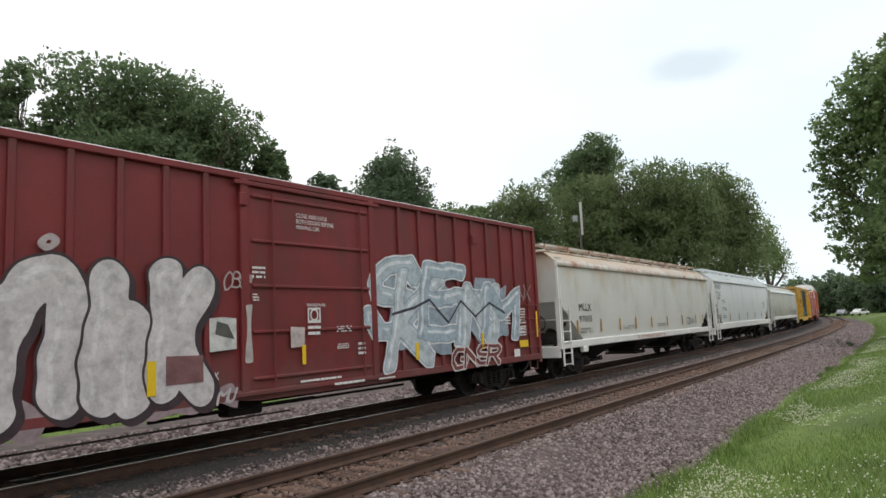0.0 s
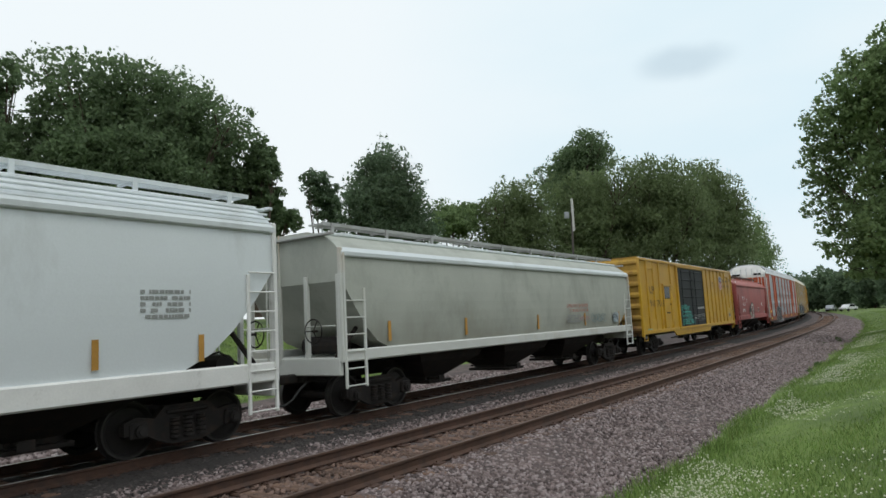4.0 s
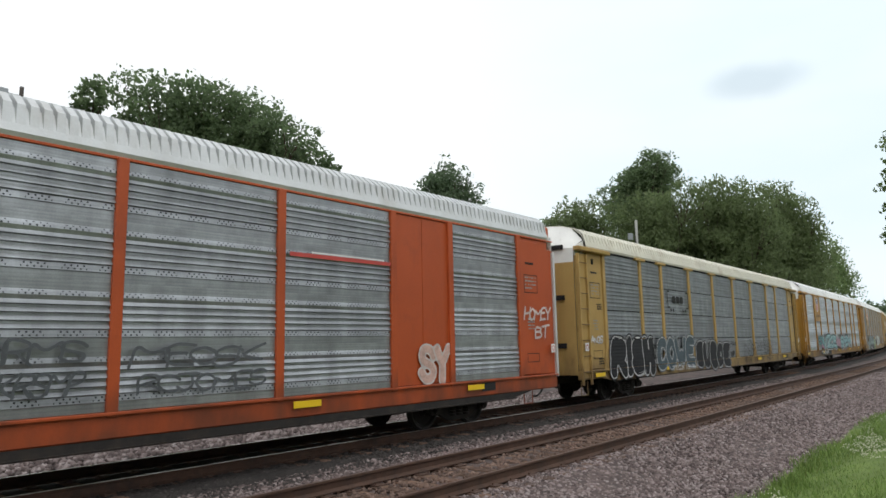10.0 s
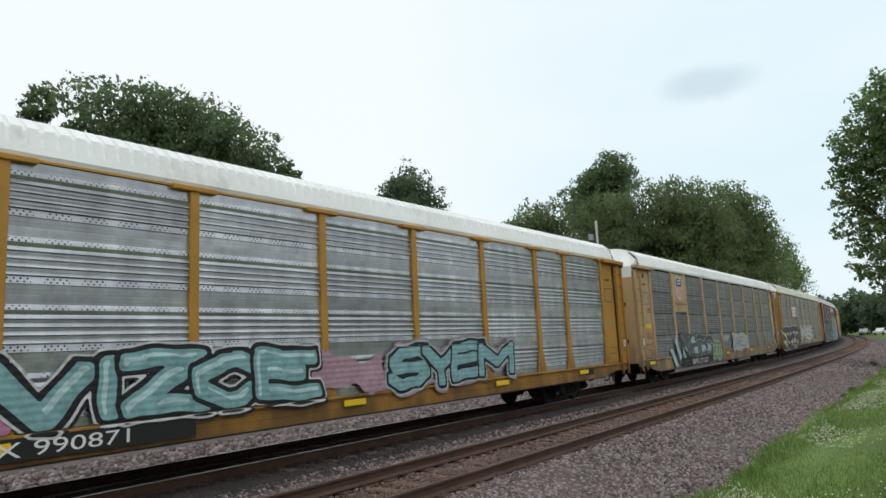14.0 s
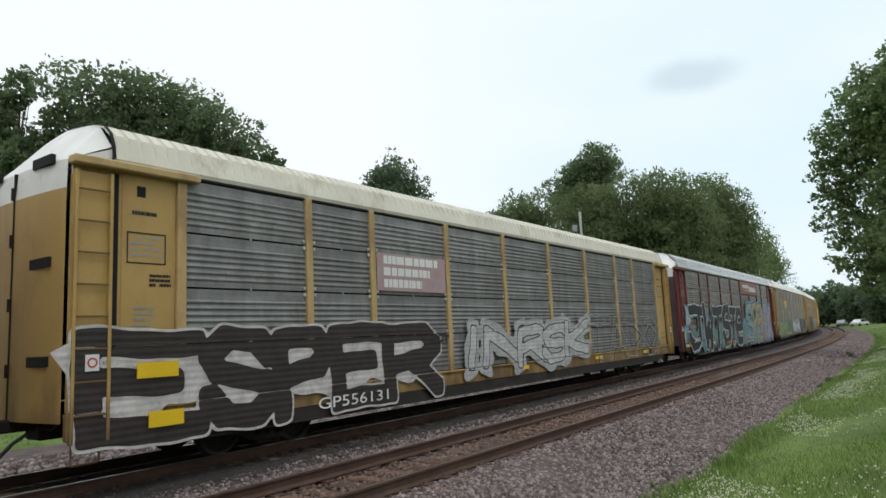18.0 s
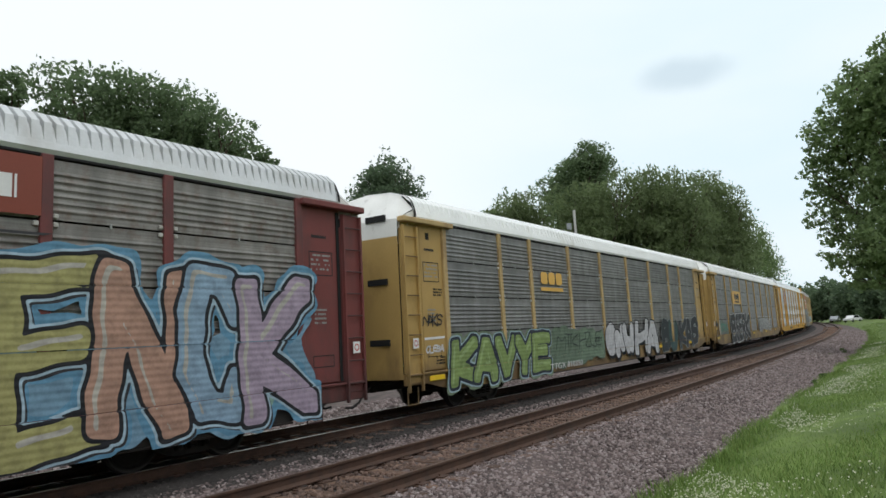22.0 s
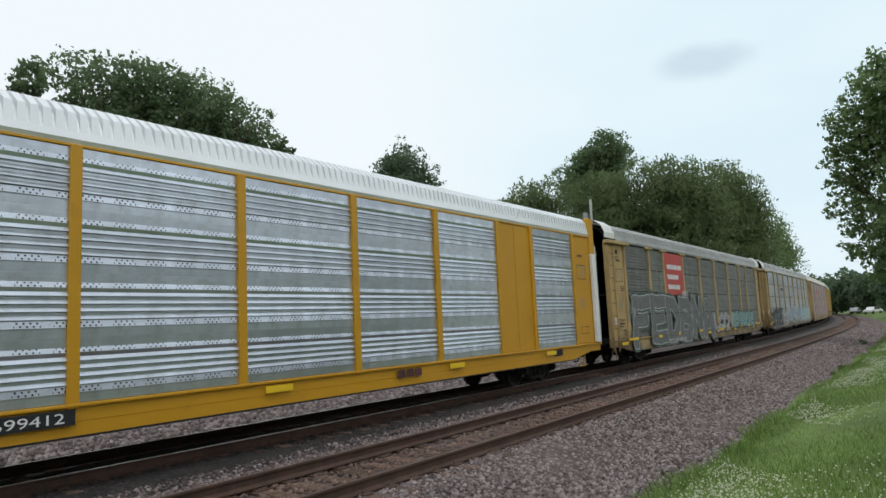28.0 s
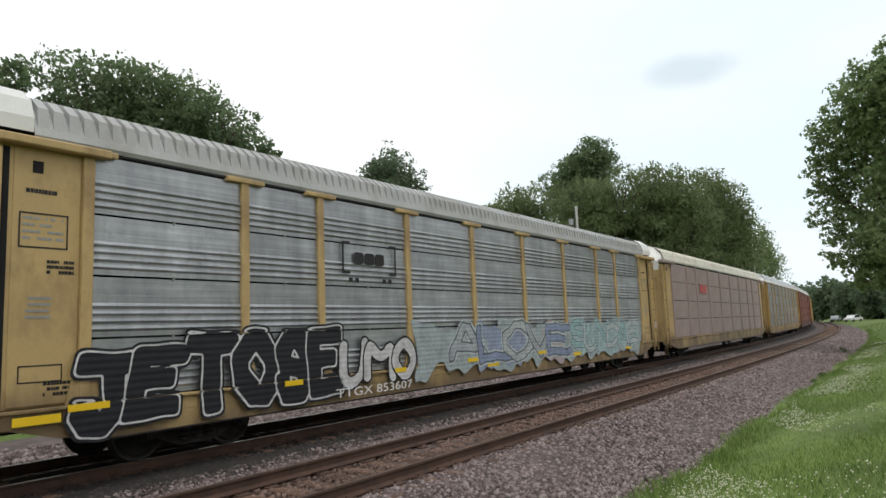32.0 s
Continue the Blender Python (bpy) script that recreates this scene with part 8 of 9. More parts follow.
# ---- trees ----
def leaf_material(name, colour, light):
    mat = material(name, colour, 0.55, vary=0.35, scale=0.35, fine=3, bump=0, spec=0.3)
    island_tint(mat, 0.22, light)
    n, l = mat.node_tree.nodes, mat.node_tree.links
    bsdf = n["Principled BSDF"]
    tr, mix = n.new("ShaderNodeBsdfTranslucent"), n.new("ShaderNodeMixShader")
    l.new(bsdf.inputs["Base Color"].links[0].from_socket, tr.inputs["Color"])
    mix.inputs["Fac"].default_value = 0.56
    l.new(bsdf.outputs["BSDF"], mix.inputs[1]), l.new(tr.outputs["BSDF"], mix.inputs[2])
    l.new(mix.outputs["Shader"], n["Material Output"].inputs["Surface"])
    return mat


OAK_LEAF = leaf_material("oak_leaves", (0.14, 0.2, 0.1), (0.185, 0.25, 0.125))
PINE_LEAF = leaf_material("dense_dark_leaves", (0.12, 0.175, 0.1), (0.155, 0.21, 0.115))
WILLOW_LEAF = leaf_material("willow_leaves", (0.155, 0.205, 0.09), (0.185, 0.235, 0.11))
MAPLE_LEAF = leaf_material("maple_leaves", (0.18, 0.255, 0.108), (0.235, 0.305, 0.135))


def spot(az, d):
    return d * math.cos(radians(az)), d * math.sin(radians(az))


def tree(label, x, y, base, lobes, leaves, size, mat, seed, trunk=0.35, droop=0.0, name="tree", hollow=0.35, fork=0.35):
    """A tree at (x, y): lobes are (dx, dy, z, rx, rz) clumps of the crown; every clump is ringed by smaller ones."""
    r = np.random.default_rng(seed)
    root = tagged(new(name), label, "tree")
    root.location = (x, y, base)
    subs = []
    # clumps that fill the hollows between neighbours
    full = list(lobes)
    for i, p in enumerate(lobes):
        for q in lobes[:i]:
            gap = math.dist(p[:3], q[:3])
            if 0.5 * (p[3] + q[3]) < gap < 1.5 * (p[3] + q[3]):
                full.append(tuple((u + w) / 2 * (0.85 if k > 2 else 1) for k, (u, w) in enumerate(zip(p, q))))
    for dx, dy, z, rx, rz in full:
        n = max(34, int(60 * rx / 2))
        for _ in range(n):
            u = r.normal(size=3)
            u /= np.linalg.norm(u)
            k = r.uniform(0.2, 1.0) ** 0.6
            q = rx * r.uniform(0.17, 0.33)
            subs.append((dx + u[0] * rx * k * 0.9, dy + u[1] * rx * k * 0.9, z - base + u[2] * rz * k * 0.9, q, q * r.uniform(0.7, 1.0) * min(1.3, max(0.75, rz / rx))))
    subs = np.array(subs)
    w = subs[:, 3] ** 2
    pick = r.choice(len(subs), leaves, p=w / w.sum())
    u = r.normal(size=(leaves, 3))
    u /= np.linalg.norm(u, axis=1)[:, None]
    k = (hollow + (1 - hollow) * r.random(leaves)) * r.uniform(0.85, 1.12, leaves)
    c = subs[pick, :3] + u * k[:, None] * np.stack([subs[pick, 3], subs[pick, 3], subs[pick, 4]], 1)
    if droop:
        c[:, 2] -= droop * r.random(leaves) ** 2 * subs[pick, 4]
    a = r.normal(size=(leaves, 3))
    if droop:
        a[:, 2] = np.abs(a[:, 2]) * 1.6
    a /= np.linalg.norm(a, axis=1)[:, None]
    b = np.cross(a, r.normal(size=(leaves, 3)))
    b /= np.linalg.norm(b, axis=1)[:, None] + 1e-9
    sz = size * r.uniform(0.6, 1.4, leaves)
    a, b = a * sz[:, None] * (1.3 if droop else 1.0), b * sz[:, None] * (0.55 if droop else 0.62)
    v = np.stack([c - a, c + b, c + a, c - b], 1)
    part("crown", raw_mesh("crown", v.reshape(-1, 3), np.arange(4 * leaves).reshape(-1, 4), mat), mat, root)
    # trunk and limbs
    zs = [z - base for _, _, z, _, _ in lobes]
    top, fz = max(zs), fork * min(zs) + 0.5
    wob = [(0.15 * math.sin(seed + t * 5), 0.15 * math.cos(seed * 2 + t * 4)) for t in (0, .33, .66, 1)]
    rows = []
    for t, (ox, oy) in zip((0, .33, .66, 1), wob):
        rr = trunk * (1.25 - 0.55 * t) + (0.12 if t == 0 else 0)
        rows.append([(ox + rr * math.cos(i * .785), oy + rr * math.sin(i * .785), fz * t - 0.1) for i in range(8)])
    part("trunk", Shape().sweep(rows), BARK, root, "rough brown trunk")
    ox, oy = wob[-1]
    for dx, dy, z, rx, rz in lobes:
        a, b = Vector((ox, oy, fz - 0.15)), Vector((dx, dy, z - base))
        mid = a.lerp(b, 0.5) + Vector((0, 0, -0.12 * (b - a).length * 0.5))
        sh = Shape().rod(a, mid, trunk * 0.5, 6, trunk * 0.32).rod(mid, b, trunk * 0.32, 6, trunk * 0.12)
        for _ in range(4):
            u = Vector(r.normal(size=3)).normalized()
            sh.rod(mid.lerp(b, r.uniform(0.1, 0.8)), b + Vector((u.x * rx * 0.7, u.y * rx * 0.7, u.z * rz * 0.6)), trunk * 0.14, 5, trunk * 0.04)
        part("limb", sh, BARK, root)
    return root


def lobes_at(az0, d, table, depth=0.0, grow=1.08):
    """Clumps by bearing and height angle seen from the verge, about a foot at bearing az0: (az, el, degrees across, degrees high)."""
    fx, fy = spot(az0, d)
    out = []
    for k, (az, el, wide, high) in enumerate(table):
        x, y = spot(az, d + depth * math.sin(k * 2.4))
        out.append((x - fx, y - fy, EYE[2] + d * math.tan(radians(el)), grow * d * math.tan(radians(wide / 2)), grow * d * math.tan(radians(high / 2))))
    return fx, fy, out


D = 47
fx, fy, lb = lobes_at(60, D, ((60.3, 19.2, 6.6, 5.6), (56.4, 18.8, 5.6, 5.4), (64.8, 18.5, 5.6, 5.2), (58, 13.5, 9, 7), (64, 12.5, 8, 7), (52.8, 16.5, 4.8, 4.8), (53, 11.5, 7, 6), (60.5, 8.5, 10, 5), (67.2, 15, 4, 5), (50.6, 14.7, 3.0, 3.8)), 2.0, 1.16)
tree("large broad oak with a dense dark green crown", fx, fy, 3.1, lb, 90000, 0.14, OAK_LEAF, 1, 0.55)
fx, fy, lb = lobes_at(69, D + 1, ((68.7, 19.2, 3.0, 3.2), (70.3, 15.4, 3.6, 3.4), (68.2, 13.5, 4.0, 4.0), (69.8, 17.4, 1.6, 1.6), (67.4, 10.5, 4, 4), (66.5, 16.0, 2.0, 3.0)), 1.0)
tree("open-crowned green tree with sky showing between its limbs", fx, fy, 3.1, lb, 15000, 0.13, OAK_LEAF, 2, 0.35)
fx, fy, lb = lobes_at(50.6, D, ((50.4, 14.5, 2.6, 3.2), (51.3, 12, 3.4, 4), (49.4, 12.9, 1.8, 2.2), (50, 9.3, 4, 4), (48.2, 9.2, 2.4, 2.6)), 1.0)
tree("smaller green tree with thin outer twigs", fx, fy, 3.1, lb, 15000, 0.13, OAK_LEAF, 3, 0.28)
fx, fy, lb = lobes_at(45.6, 60, ((45.9, 12.7, 2.6, 1.3), (44.6, 11.9, 2.0, 1.2), (46.6, 11.5, 1.4, 1.2), (45.2, 10.2, 2.8, 1.6), (44.2, 9.0, 2.8, 2.2)), 1.0)
tree("flat-topped dark pine with an open crown", fx, fy, 3.2, lb, 9000, 0.12, PINE_LEAF, 4, 0.25)
fx, fy, lb = lobes_at(40.2, 55, ((40.2, 15, 2.0, 2.4), (41.0, 13.5, 3.4, 3.0), (39.2, 13.5, 3.2, 3.0), (42.4, 11.9, 2.8, 3.0), (37.9, 12.1, 2.8, 3.2), (40.2, 10.5, 6.0, 4.4), (37.0, 9.6, 2.6, 3.0), (43.2, 9.6, 2.6, 3.2), (40, 7.4, 8, 4), (36.6, 7.6, 3, 3)), 1.0, 1.22)
tree("dense dark conical evergreen tree", fx, fy, 3.2, lb, 42000, 0.12, PINE_LEAF, 5, 0.35)
fx, fy, lb = lobes_at(34.5, 70, ((35.2, 9.4, 2.4, 2.6), (33.5, 9.0, 2.6, 2.8), (34.3, 8.0, 4, 3), (31.8, 9.6, 2.4, 2.4)), 1.5)
tree("low green trees growing close together", fx, fy, 3.0, lb, 14000, 0.14, MAPLE_LEAF, 6, 0.25)
fx, fy, lb = lobes_at(24.0, 92, ((22.8, 14.3, 3.0, 2.4), (20.9, 13.2, 2.2, 2.2), (22.3, 13.8, 3.4, 3.4), (24.2, 12.8, 3.6, 3.2), (25.8, 11.8, 2.8, 2.6), (21.6, 12.4, 2.6, 3.2), (24, 10, 6, 4)), 1.5)
tree("tall dark oak rising behind the willows", fx, fy, 3.0, lb, 30000, 0.17, OAK_LEAF, 7, 0.5)
for k, (az0, d, tab, seed, n) in enumerate((
        (28.8, 72, ((29.2, 10.4, 3.6, 3.8), (27.2, 10.2, 3.8, 4.4), (30.6, 9.4, 2.6, 2.8), (28.4, 7.6, 6, 4.5), (28, 4.6, 7, 4), (31.5, 6.5, 4, 5)), 11, 30000),
        (22.8, 70, ((24.4, 10.0, 4.0, 5.0), (22.0, 10.4, 4.4, 5.0), (19.8, 10.6, 3.6, 4.6), (22, 7.4, 7.5, 5), (22.5, 4.6, 7.5, 4), (25, 6.5, 4.5, 5), (19.5, 7, 4, 5)), 12, 38000),
        (17.3, 72, ((17.6, 10.8, 4.6, 4.2), (15.6, 10.6, 4.0, 4.0), (18.8, 10.2, 3.2, 4.2), (16.5, 7.6, 7, 5), (17.5, 4.6, 7.5, 4), (14.5, 7.6, 4, 5)), 13, 38000),
        (12.8, 80, ((13.3, 10.9, 2.6, 2.8), (12.4, 9.4, 3.6, 3.8), (14.4, 9.4, 3.2, 4.2), (13, 6.8, 5.0, 4.5), (11.2, 8.0, 2.4, 3.0), (13, 4.0, 6.0, 4), (10.8, 5.8, 3, 4)), 14, 30000),
        (10.2, 105, ((10.4, 6.2, 2.4, 3.0), (9.4, 4.6, 2.0, 3.0), (10.6, 4.0, 3.0, 3.0), (8.9, 3.2, 1.4, 2.2)), 15, 8000))):
    fx, fy, lb = lobes_at(az0, d, tab, 2.5, 1.13)
    tree("broad soft-leaved willow with drooping foliage", fx, fy, 2.6, lb, n, 0.14, WILLOW_LEAF if k < 4 else MAPLE_LEAF, seed, 0.45, droop=0.45 if k < 4 else 0.0)
fx, fy, lb = lobes_at(-2.6, 47, ((4.6, 13.4, 4.4, 4.0), (5.4, 10.6, 3.6, 3.2), (2.4, 15.6, 4.4, 4.0), (5.6, 7.4, 2.8, 2.6), (-1.2, 17.4, 6, 5), (0.6, 12.0, 6, 6), (3.4, 8.6, 4.0, 4.0), (-3.8, 15, 8, 9), (-3.5, 9, 8, 8), (4.6, 4.4, 3.6, 2.8), (1.5, 5.2, 5.5, 4.5), (-1.5, 4, 7, 4), (3.2, 2.4, 3.6, 2.0)), 2.0, 1.0)
tree("tall maple with spreading limbs beside the verge", fx, fy, 0.2, lb, 76000, 0.128, MAPLE_LEAF, 21, 0.3)
for k, (az, d, el, w) in enumerate(((8.3, 250, 2.4, 2.2), (7.2, 240, 2.2, 2.4), (5.8, 230, 2.6, 2.4), (4.4, 215, 2.4, 2.6), (2.8, 200, 2.9, 2.8), (1.0, 190, 2.8, 3.0), (-1, 180, 3.0, 3.0), (-3.4, 170, 3.0, 3.4), (-6, 160, 3.2, 3.6))):
    fx, fy, lb = lobes_at(az, d, ((az - w * 0.3, el * 0.45, w * 0.7, el * 0.9 + 0.5), (az + w * 0.3, el * 0.5, w * 0.7, el * 0.9 + 0.5), (az, el * 0.75, w * 0.6, el * 0.7), (az, 0.2, w * 1.1, 1.3)), 3)
    tree("distant dark green tree at the end of the verge", fx, fy, 0.0, lb, 4500, 0.5, PINE_LEAF, 30 + k, 0.3)
for k, (az, d, el) in enumerate(((86, 52, 12.5), (92, 50, 13), (101, 55, 12))):
    fx, fy, lb = lobes_at(az, d, ((az, el * 0.8, 6, 6), (az + 3, el * 0.65, 5, 6), (az - 2, el * 0.6, 5, 6)), 2)
    tree("green tree on the far bank", fx, fy, 3.2, lb, 6000, 0.2, OAK_LEAF, 40 + k, 0.35)
# unseen trees, added to close the place and darken the train's reflections and sides
for k, (x, y, h) in enumerate(((-36, -33, 13), (-23, -37, 15), (-10, -34, 13), (3, -37, 14), (16, -34, 13), (29, -37, 15), (42, -33, 13), (55, -35, 14), (68, -31, 13), (-48, -24, 13))):
    tree("unseen green tree added behind the verge to dim the train", x, y, 0.2, ((0, 0, h * 0.72, 5.5, 4.5), (4, 1, h * 0.5, 4.5, 4.5), (-4, -1, h * 0.5, 4.5, 4.5), (0, 0, h * 0.28, 6, 3.5)), 3500, 0.65, OAK_LEAF, 50 + k, 0.4)

# ---- the far bank: poles, wires, sheds, vehicles ----
POLE = material("weathered_pole", (0.085, 0.074, 0.068), 0.9, vary=0.25, scale=2, fine=25, bump=0.6)
GREY_METAL = material("grey_metal", (0.33, 0.35, 0.37), 0.5, metal=0.4, vary=0.12)
WIRE = material("black_wire", (0.02, 0.02, 0.02), 0.6, vary=0.1, bump=0)


def upright(label, az, d, top_el, base, r0, r1, lean=0.0, name="utility_pole"):
    x, y = spot(az, d)
    p = tagged(new(name), label, "pole")
    p.location = (x, y, base)
    h = EYE[2] + d * math.tan(radians(top_el)) - base
    part("shaft", Shape().rod((0, 0, -0.3), (lean * h * math.sin(radians(az)), -lean * h * math.cos(radians(az)), h), r0, 10, r1), POLE, p, "tapered wooden shaft")
    return p, h


p, h = upright("tall brown wooden light pole on the grassy bank", 73.5, 42, 19.06, 3.1, 0.16, 0.11)
ux, uy = -math.sin(radians(73.5)), math.cos(radians(73.5))       # sideways, towards the left of the view
part("flood_light", Shape().box((ux * 0.85 - 0.22, uy * 0.85 - 0.16, h - 0.68), (ux * 0.85 + 0.22, uy * 0.85 + 0.16, h - 0.22), 0.04), GREY_METAL, p, "square grey flood light")
part("light_arm", Shape().rod((0, 0, h - 0.5), (ux * 0.7, uy * 0.7, h - 0.45), 0.03, 6), GREY_METAL, p)
part("lamp_head", Shape().rod((ux * 0.5, uy * 0.5, h - 2.95), (ux * 0.5, uy * 0.5, h - 2.75), 0.2, 10, 0.06), GREY_METAL, p, "small hooded lamp"), part("lamp_arm", Shape().path([(0, 0, h - 2.8), (ux * 0.25, uy * 0.25, h - 2.6), (ux * 0.5, uy * 0.5, h - 2.75)], 0.02, 5), GREY_METAL, p)
part("insulator", Shape().rod((-ux * 0.1, -uy * 0.1, h - 1.1), (-ux * 0.4, -uy * 0.4, h - 1.15), 0.05, 8), WIRE, p)
p, h = upright("thin grey pole with a transformer box beyond the bank", 72.34, 62, 10.65, 3.3, 0.13, 0.09)
part("transformer", Shape().rod((ux * 0.3, uy * 0.3, h - 2.6), (ux * 0.3, uy * 0.3, h - 1.7), 0.25, 10), GREY_METAL, p, "grey round transformer")
p, h = upright("thin pole with crossarm and boxes beyond the bank", 74.22, 64, 10.23, 3.3, 0.14, 0.09)
part("crossarm", Shape().box((-0.9 * abs(ux) - 0.05, -0.35, h - 0.6), (0.9 * abs(ux) + 0.05, -0.25, h - 0.48), 0.02), POLE, p), part("transformer", Shape().rod((ux * 0.35 - 0.1, uy * 0.35 - 0.35, h - 2.4), (ux * 0.35 - 0.1, uy * 0.35 - 0.35, h - 1.5), 0.26, 10), GREY_METAL, p)
# leaning mast in front of the willows
p, h = upright("pale leaning mast with a small box near its top", 24.45, 52, 9.85, 2.2, 0.10, 0.07, 0.04, "line_mast")
part("signal_box", Shape().box((-0.35, -0.1, h - 1.5), (0.05, 0.15, h - 1.0), 0.03), GREY_METAL, p, "small grey box"), part("pale_sleeve", Shape().rod((0.0165 * h, -0.036 * h, h - 2.5), (0.0172 * h, -0.038 * h, h + 0.02), 0.105, 8), material("pale_mast_paint", (0.45, 0.45, 0.43), 0.7, vary=0.15), p)
for k, (a, b, sag) in enumerate((((73.5, 42, 17.6), (60, 46, 17), 0.6), ((73.5, 42, 17.3), (95, 60, 13.4), 0.8), ((73.5, 42, 13.2), (64, 46, 10.6), 0.5))):
    pa, pb = [Vector((*spot(q[0], q[1]), EYE[2] + q[1] * math.tan(radians(q[2])))) for q in (a, b)]
    pts = [pa.lerp(pb, t) - Vector((0, 0, sag * 4 * t * (1 - t))) for t in np.linspace(0, 1, 13)]
    w = tagged(part("overhead_wire", Shape().path(pts, 0.016, 4), WIRE), "thin black overhead wire between poles", "wire", "overhead wires")
SHED_WALL = material("grey_brown_wall", (0.27, 0.25, 0.23), 0.85, vary=0.15, scale=1.0, fine=12)
SHED_ROOF = material("brown_shingle_roof", (0.19, 0.15, 0.13), 0.9, vary=0.2, scale=2, fine=30, bump=0.5)
BRICKS = material("red_brown_brick", (0.16, 0.075, 0.055), 0.9, vary=0.25, scale=3, fine=30)


def house(label, az, d, width, depth, z0, eave, ridge, mats, turn=0.0, chimney=None):
    x, y = spot(az, d)
    h = tagged(new("house"), label, "house")
    h.matrix_basis = pose(x, y, z0, 0, 0, az - 90 + turn)
    a, b = width / 2, depth / 2
    part("wall", Shape().box((-a, -b, -0.5), (a, b, eave), 0.02), mats[0], h)
    part("roof", Shape().sweep([[(s, -b - 0.5, eave - 0.1), (s, 0, ridge), (s, b + 0.5, eave - 0.1), (s, b + 0.5, eave - 0.28), (s, 0, ridge - 0.18), (s, -b - 0.5, eave - 0.28)] for s in (-a - 0.5, a + 0.5)]), mats[1], h, "low brown roof")
    part("fascia", Shape().box((-a - 0.5, -b - 0.56, eave - 0.42), (a + 0.5, -b - 0.49, eave - 0.12)), BRICKS, h)
    for k in range(4):
        w = part("window", Shape().box((-a + 1.2 + k * (width - 3.4) / 3, -b - 0.03, 1.0), (-a + 2.2 + k * (width - 3.4) / 3, -b + 0.02, 2.0), 0.02), BLACK, h, "dark window")
        part("window_sill", Shape().box((-a + 1.15 + k * (width - 3.4) / 3, -b - 0.08, 0.93), (-a + 2.25 + k * (width - 3.4) / 3, -b, 1.0)), WHITE, w)
    if chimney is not None:
        part("chimney", Shape().box((chimney - 0.45, -1.8, eave), (chimney + 0.45, -0.9, ridge + 0.3), 0.04).box((chimney - 0.3, -1.65, ridge + 0.3), (chimney + 0.3, -1.05, ridge + 0.45)), SHED_WALL, h, "grey chimney")
    return h


house("long low grey house with a brown roof on the bank", 74.0, 60, 17, 9, 3.2, 2.35, 5.5, (SHED_WALL, SHED_ROOF), 4, 4.6)
house("small pale house behind the far trees", 88, 75, 12, 8, 3.4, 2.6, 5.2, (WHITE, SHED_ROOF), -5)
BUSH_D = 50
for k, (az, el, w) in enumerate(((73.0, 2.9, 2.0), (71.6, 3.0, 2.2), (70.4, 2.6, 1.6), (74.4, 2.6, 1.6))):
    fx, fy, lb = lobes_at(az, BUSH_D, ((az, el - 0.2, w, 1.5), (az + 0.5, el - 0.6, w, 1.4)), 0.5)
    tree("rounded green shrub on the bank", fx, fy, 3.0, lb, 1600, 0.1, MAPLE_LEAF, 60 + k, 0.06, name="shrub")
GLASS = material("dark_glass", (0.02, 0.025, 0.03), 0.1, vary=0.05, bump=0, spec=0.6)


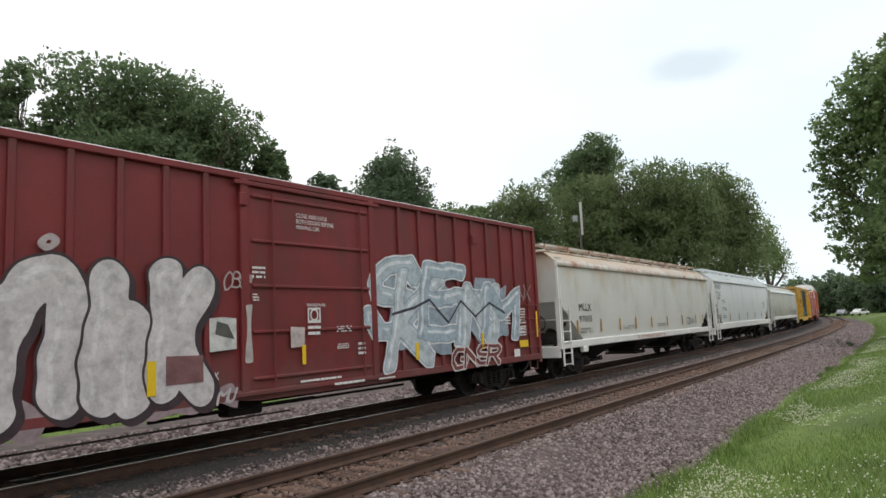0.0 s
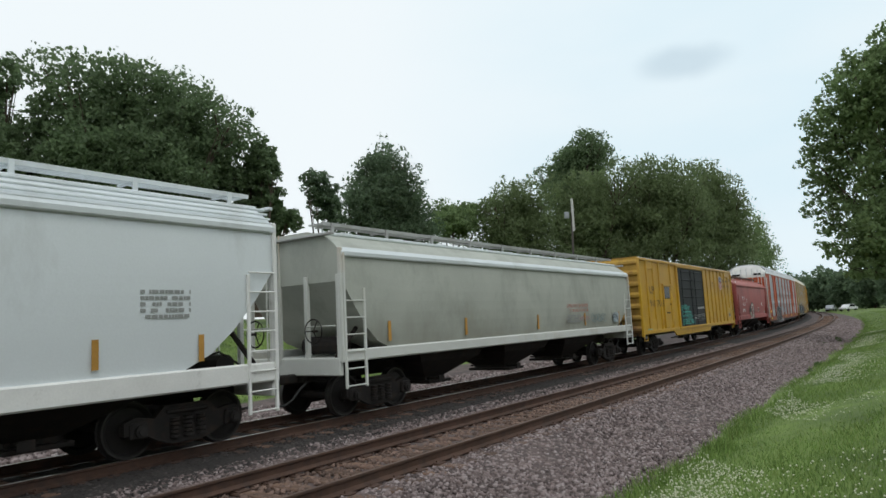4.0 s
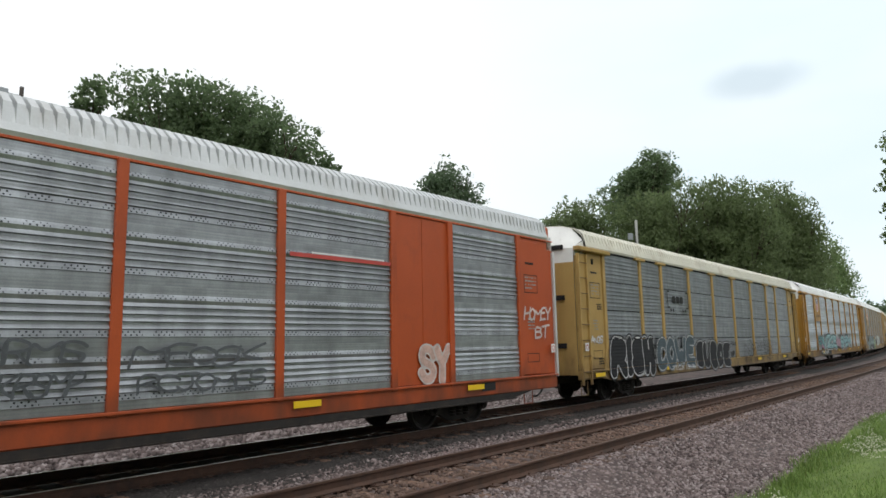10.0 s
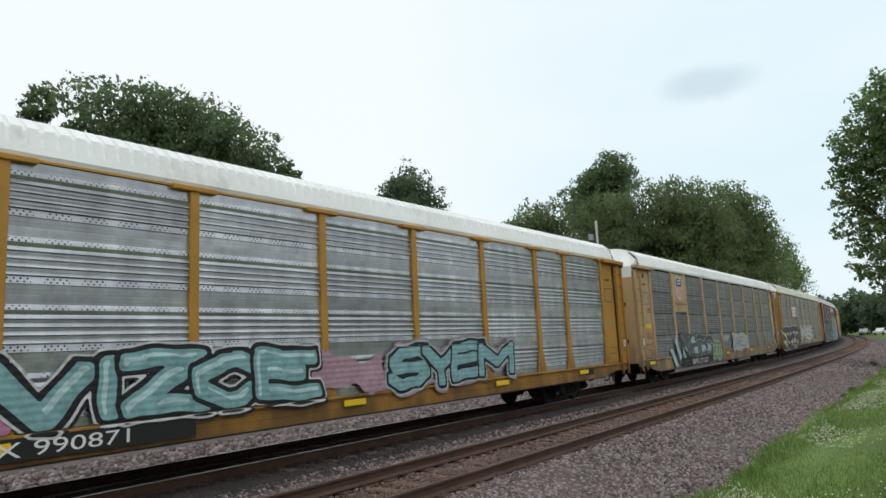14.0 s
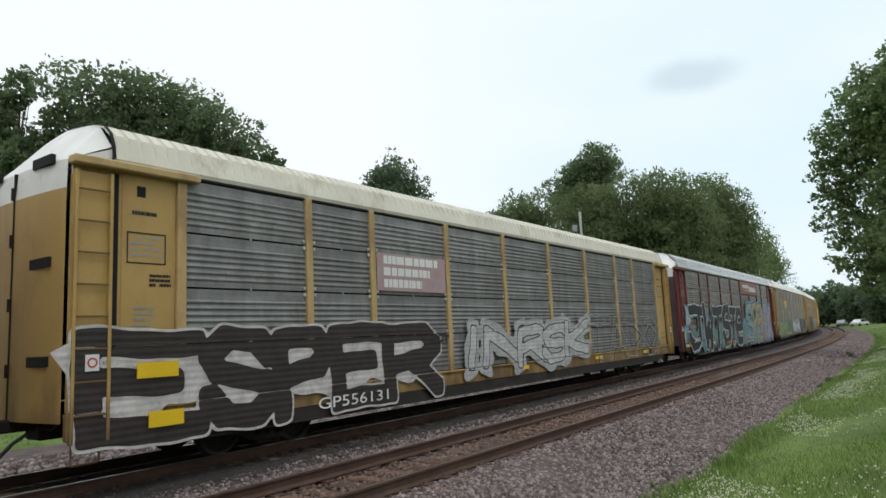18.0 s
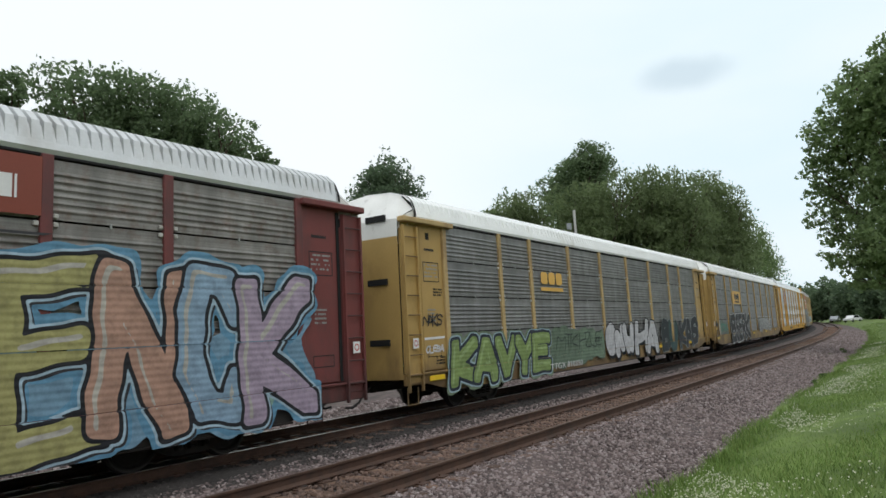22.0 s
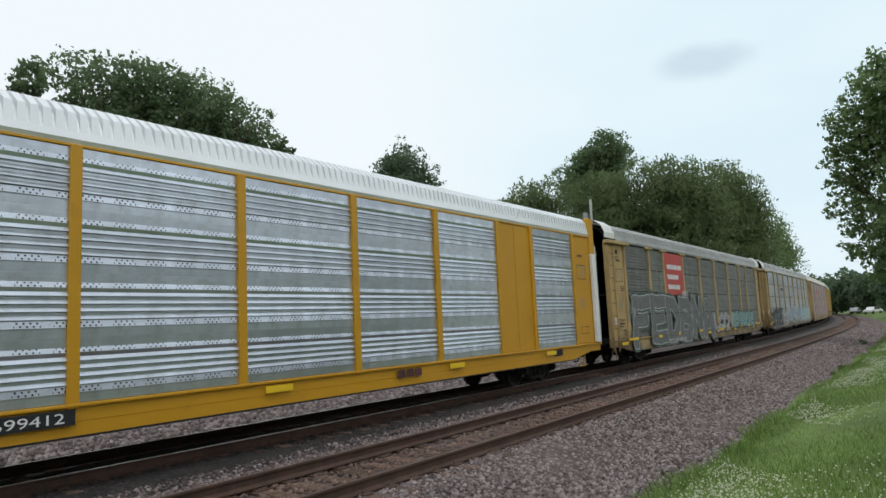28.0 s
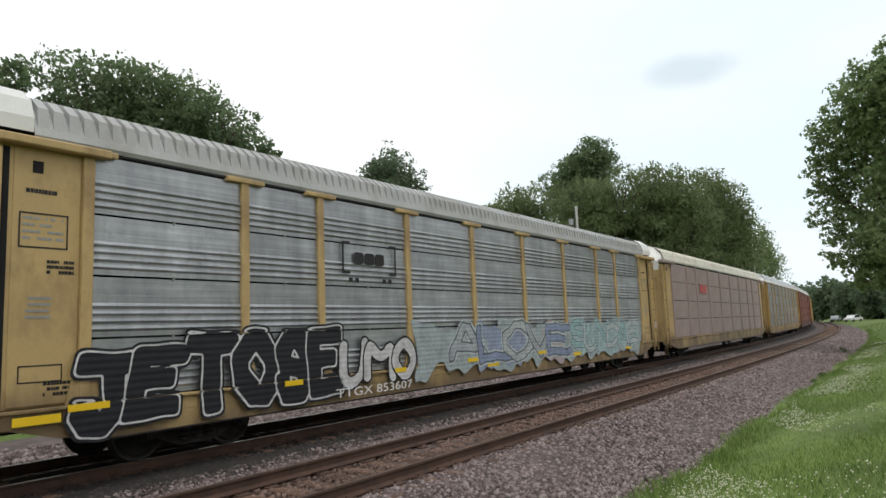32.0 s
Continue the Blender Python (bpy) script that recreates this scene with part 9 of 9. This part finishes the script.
def vehicle(label, az, d, z, length, height, paint, turn, kind):
    """A parked vehicle with body, cabin, windows, lamps and wheels."""
    x, y = spot(az, d)
    car = tagged(new(kind), label, kind.replace("_", " "))
    car.matrix_basis = pose(x, y, z, 0, 0, az - 90 + turn)
    a = length / 2
    if kind == "camper_trailer":
        part("body", Shape().box((-a, -1.15, 0.55), (a, 1.15, height), 0.15), paint, car)
        part("window", Shape().box((-a * 0.5, -1.17, 1.5), (-a * 0.1, -1.14, 2.0), 0.02), GLASS, car), part("door", Shape().box((a * 0.3, -1.17, 0.6), (a * 0.55, -1.14, 2.3), 0.02), WHITE, car)
        for q in (0, 1):
            part("stripe", Shape().box((-a * 0.9, -1.165, 1.0 + q * 0.16), (-a * 0.3, -1.15, 1.06 + q * 0.16)), GREY_METAL, car)
        wheels = (-0.4, 0.4)
    else:
        prof = [(-a, 0.45), (-a, 0.85), (-a * 0.55, 0.95), (-a * 0.3, height), (a * 0.35, height), (a * 0.75, 0.98), (a, 0.9), (a, 0.45)]
        part("body", Shape().plate(prof, -0.85, 0.85), paint, car)
        part("window", Shape().plate([(-a * 0.45, 1.0), (-a * 0.27, height - 0.07), (0, height - 0.07), (0, 1.0)], -0.865, -0.84), GLASS, car), part("window", Shape().plate([(0.05, 1.0), (0.05, height - 0.07), (a * 0.32, height - 0.07), (a * 0.6, 1.0)], -0.865, -0.84), GLASS, car)
        for s in (-1, 1):
            part("headlight", Shape().box((s * a - 0.04, -0.75, 0.65), (s * a + 0.03, -0.45, 0.8), 0.02), LETTER_WHITE, car)
        wheels = (-a * 0.62, a * 0.62)
    for q in wheels:
        for yy in (-0.8, 0.8):
            part("wheel", Shape().rod((q, yy - 0.1, 0.32), (q, yy + 0.1, 0.32), 0.32, 16), RUBBER, car)
    return car


CAR_RED = material("red_car_paint", (0.35, 0.02, 0.03), 0.3, vary=0.05, bump=0)
CAR_WHITE = material("white_car_paint", (0.72, 0.73, 0.74), 0.3, vary=0.05, bump=0)
vehicle("parked white camper trailer on the bank", 78.2, 46, 3.05, 5.6, 2.55, CAR_WHITE, 8, "camper_trailer")
vehicle("parked red car on the bank", 67.5, 52, 3.15, 4.4, 1.4, CAR_RED, 12, "parked_car")
for k, (az, d, m) in enumerate(((4.5, 175, CAR_WHITE), (5.6, 190, GREY_METAL))):
    vehicle("distant parked car beside the road crossing", az, d, 0.1, 4.5, 1.5, m, 60 + 20 * k, "parked_car")
x, y = spot(4.6, 79)
tagged(part("litter", Shape().add([(0, 0, 0.03), (0.35, 0.08, 0.06), (0.3, 0.3, 0.02), (0.05, 0.22, 0.08), (0.18, 0.15, 0.12)], [(0, 1, 4), (1, 2, 4), (2, 3, 4), (3, 0, 4)]), WHITE, m=pose(x, y, -0.45)), "crumpled white litter on the ballast", "litter")


# ---- the train runs ----
def motions():
    for car, s0, base in TRAIN:
        rows = []
        for t in np.arange(0, 32.01, 0.5):
            s = s0 - travel(t)
            ax, ay, _ = along(s - base / 2, FAR)
            bx, by, _ = along(s + base / 2, FAR)
            rows.append((float(t), pose((ax + bx) / 2, (ay + by) / 2, 0.015, 0, 0, math.degrees(math.atan2(by - ay, bx - ax)))))
        walk(car, rows)


motions()
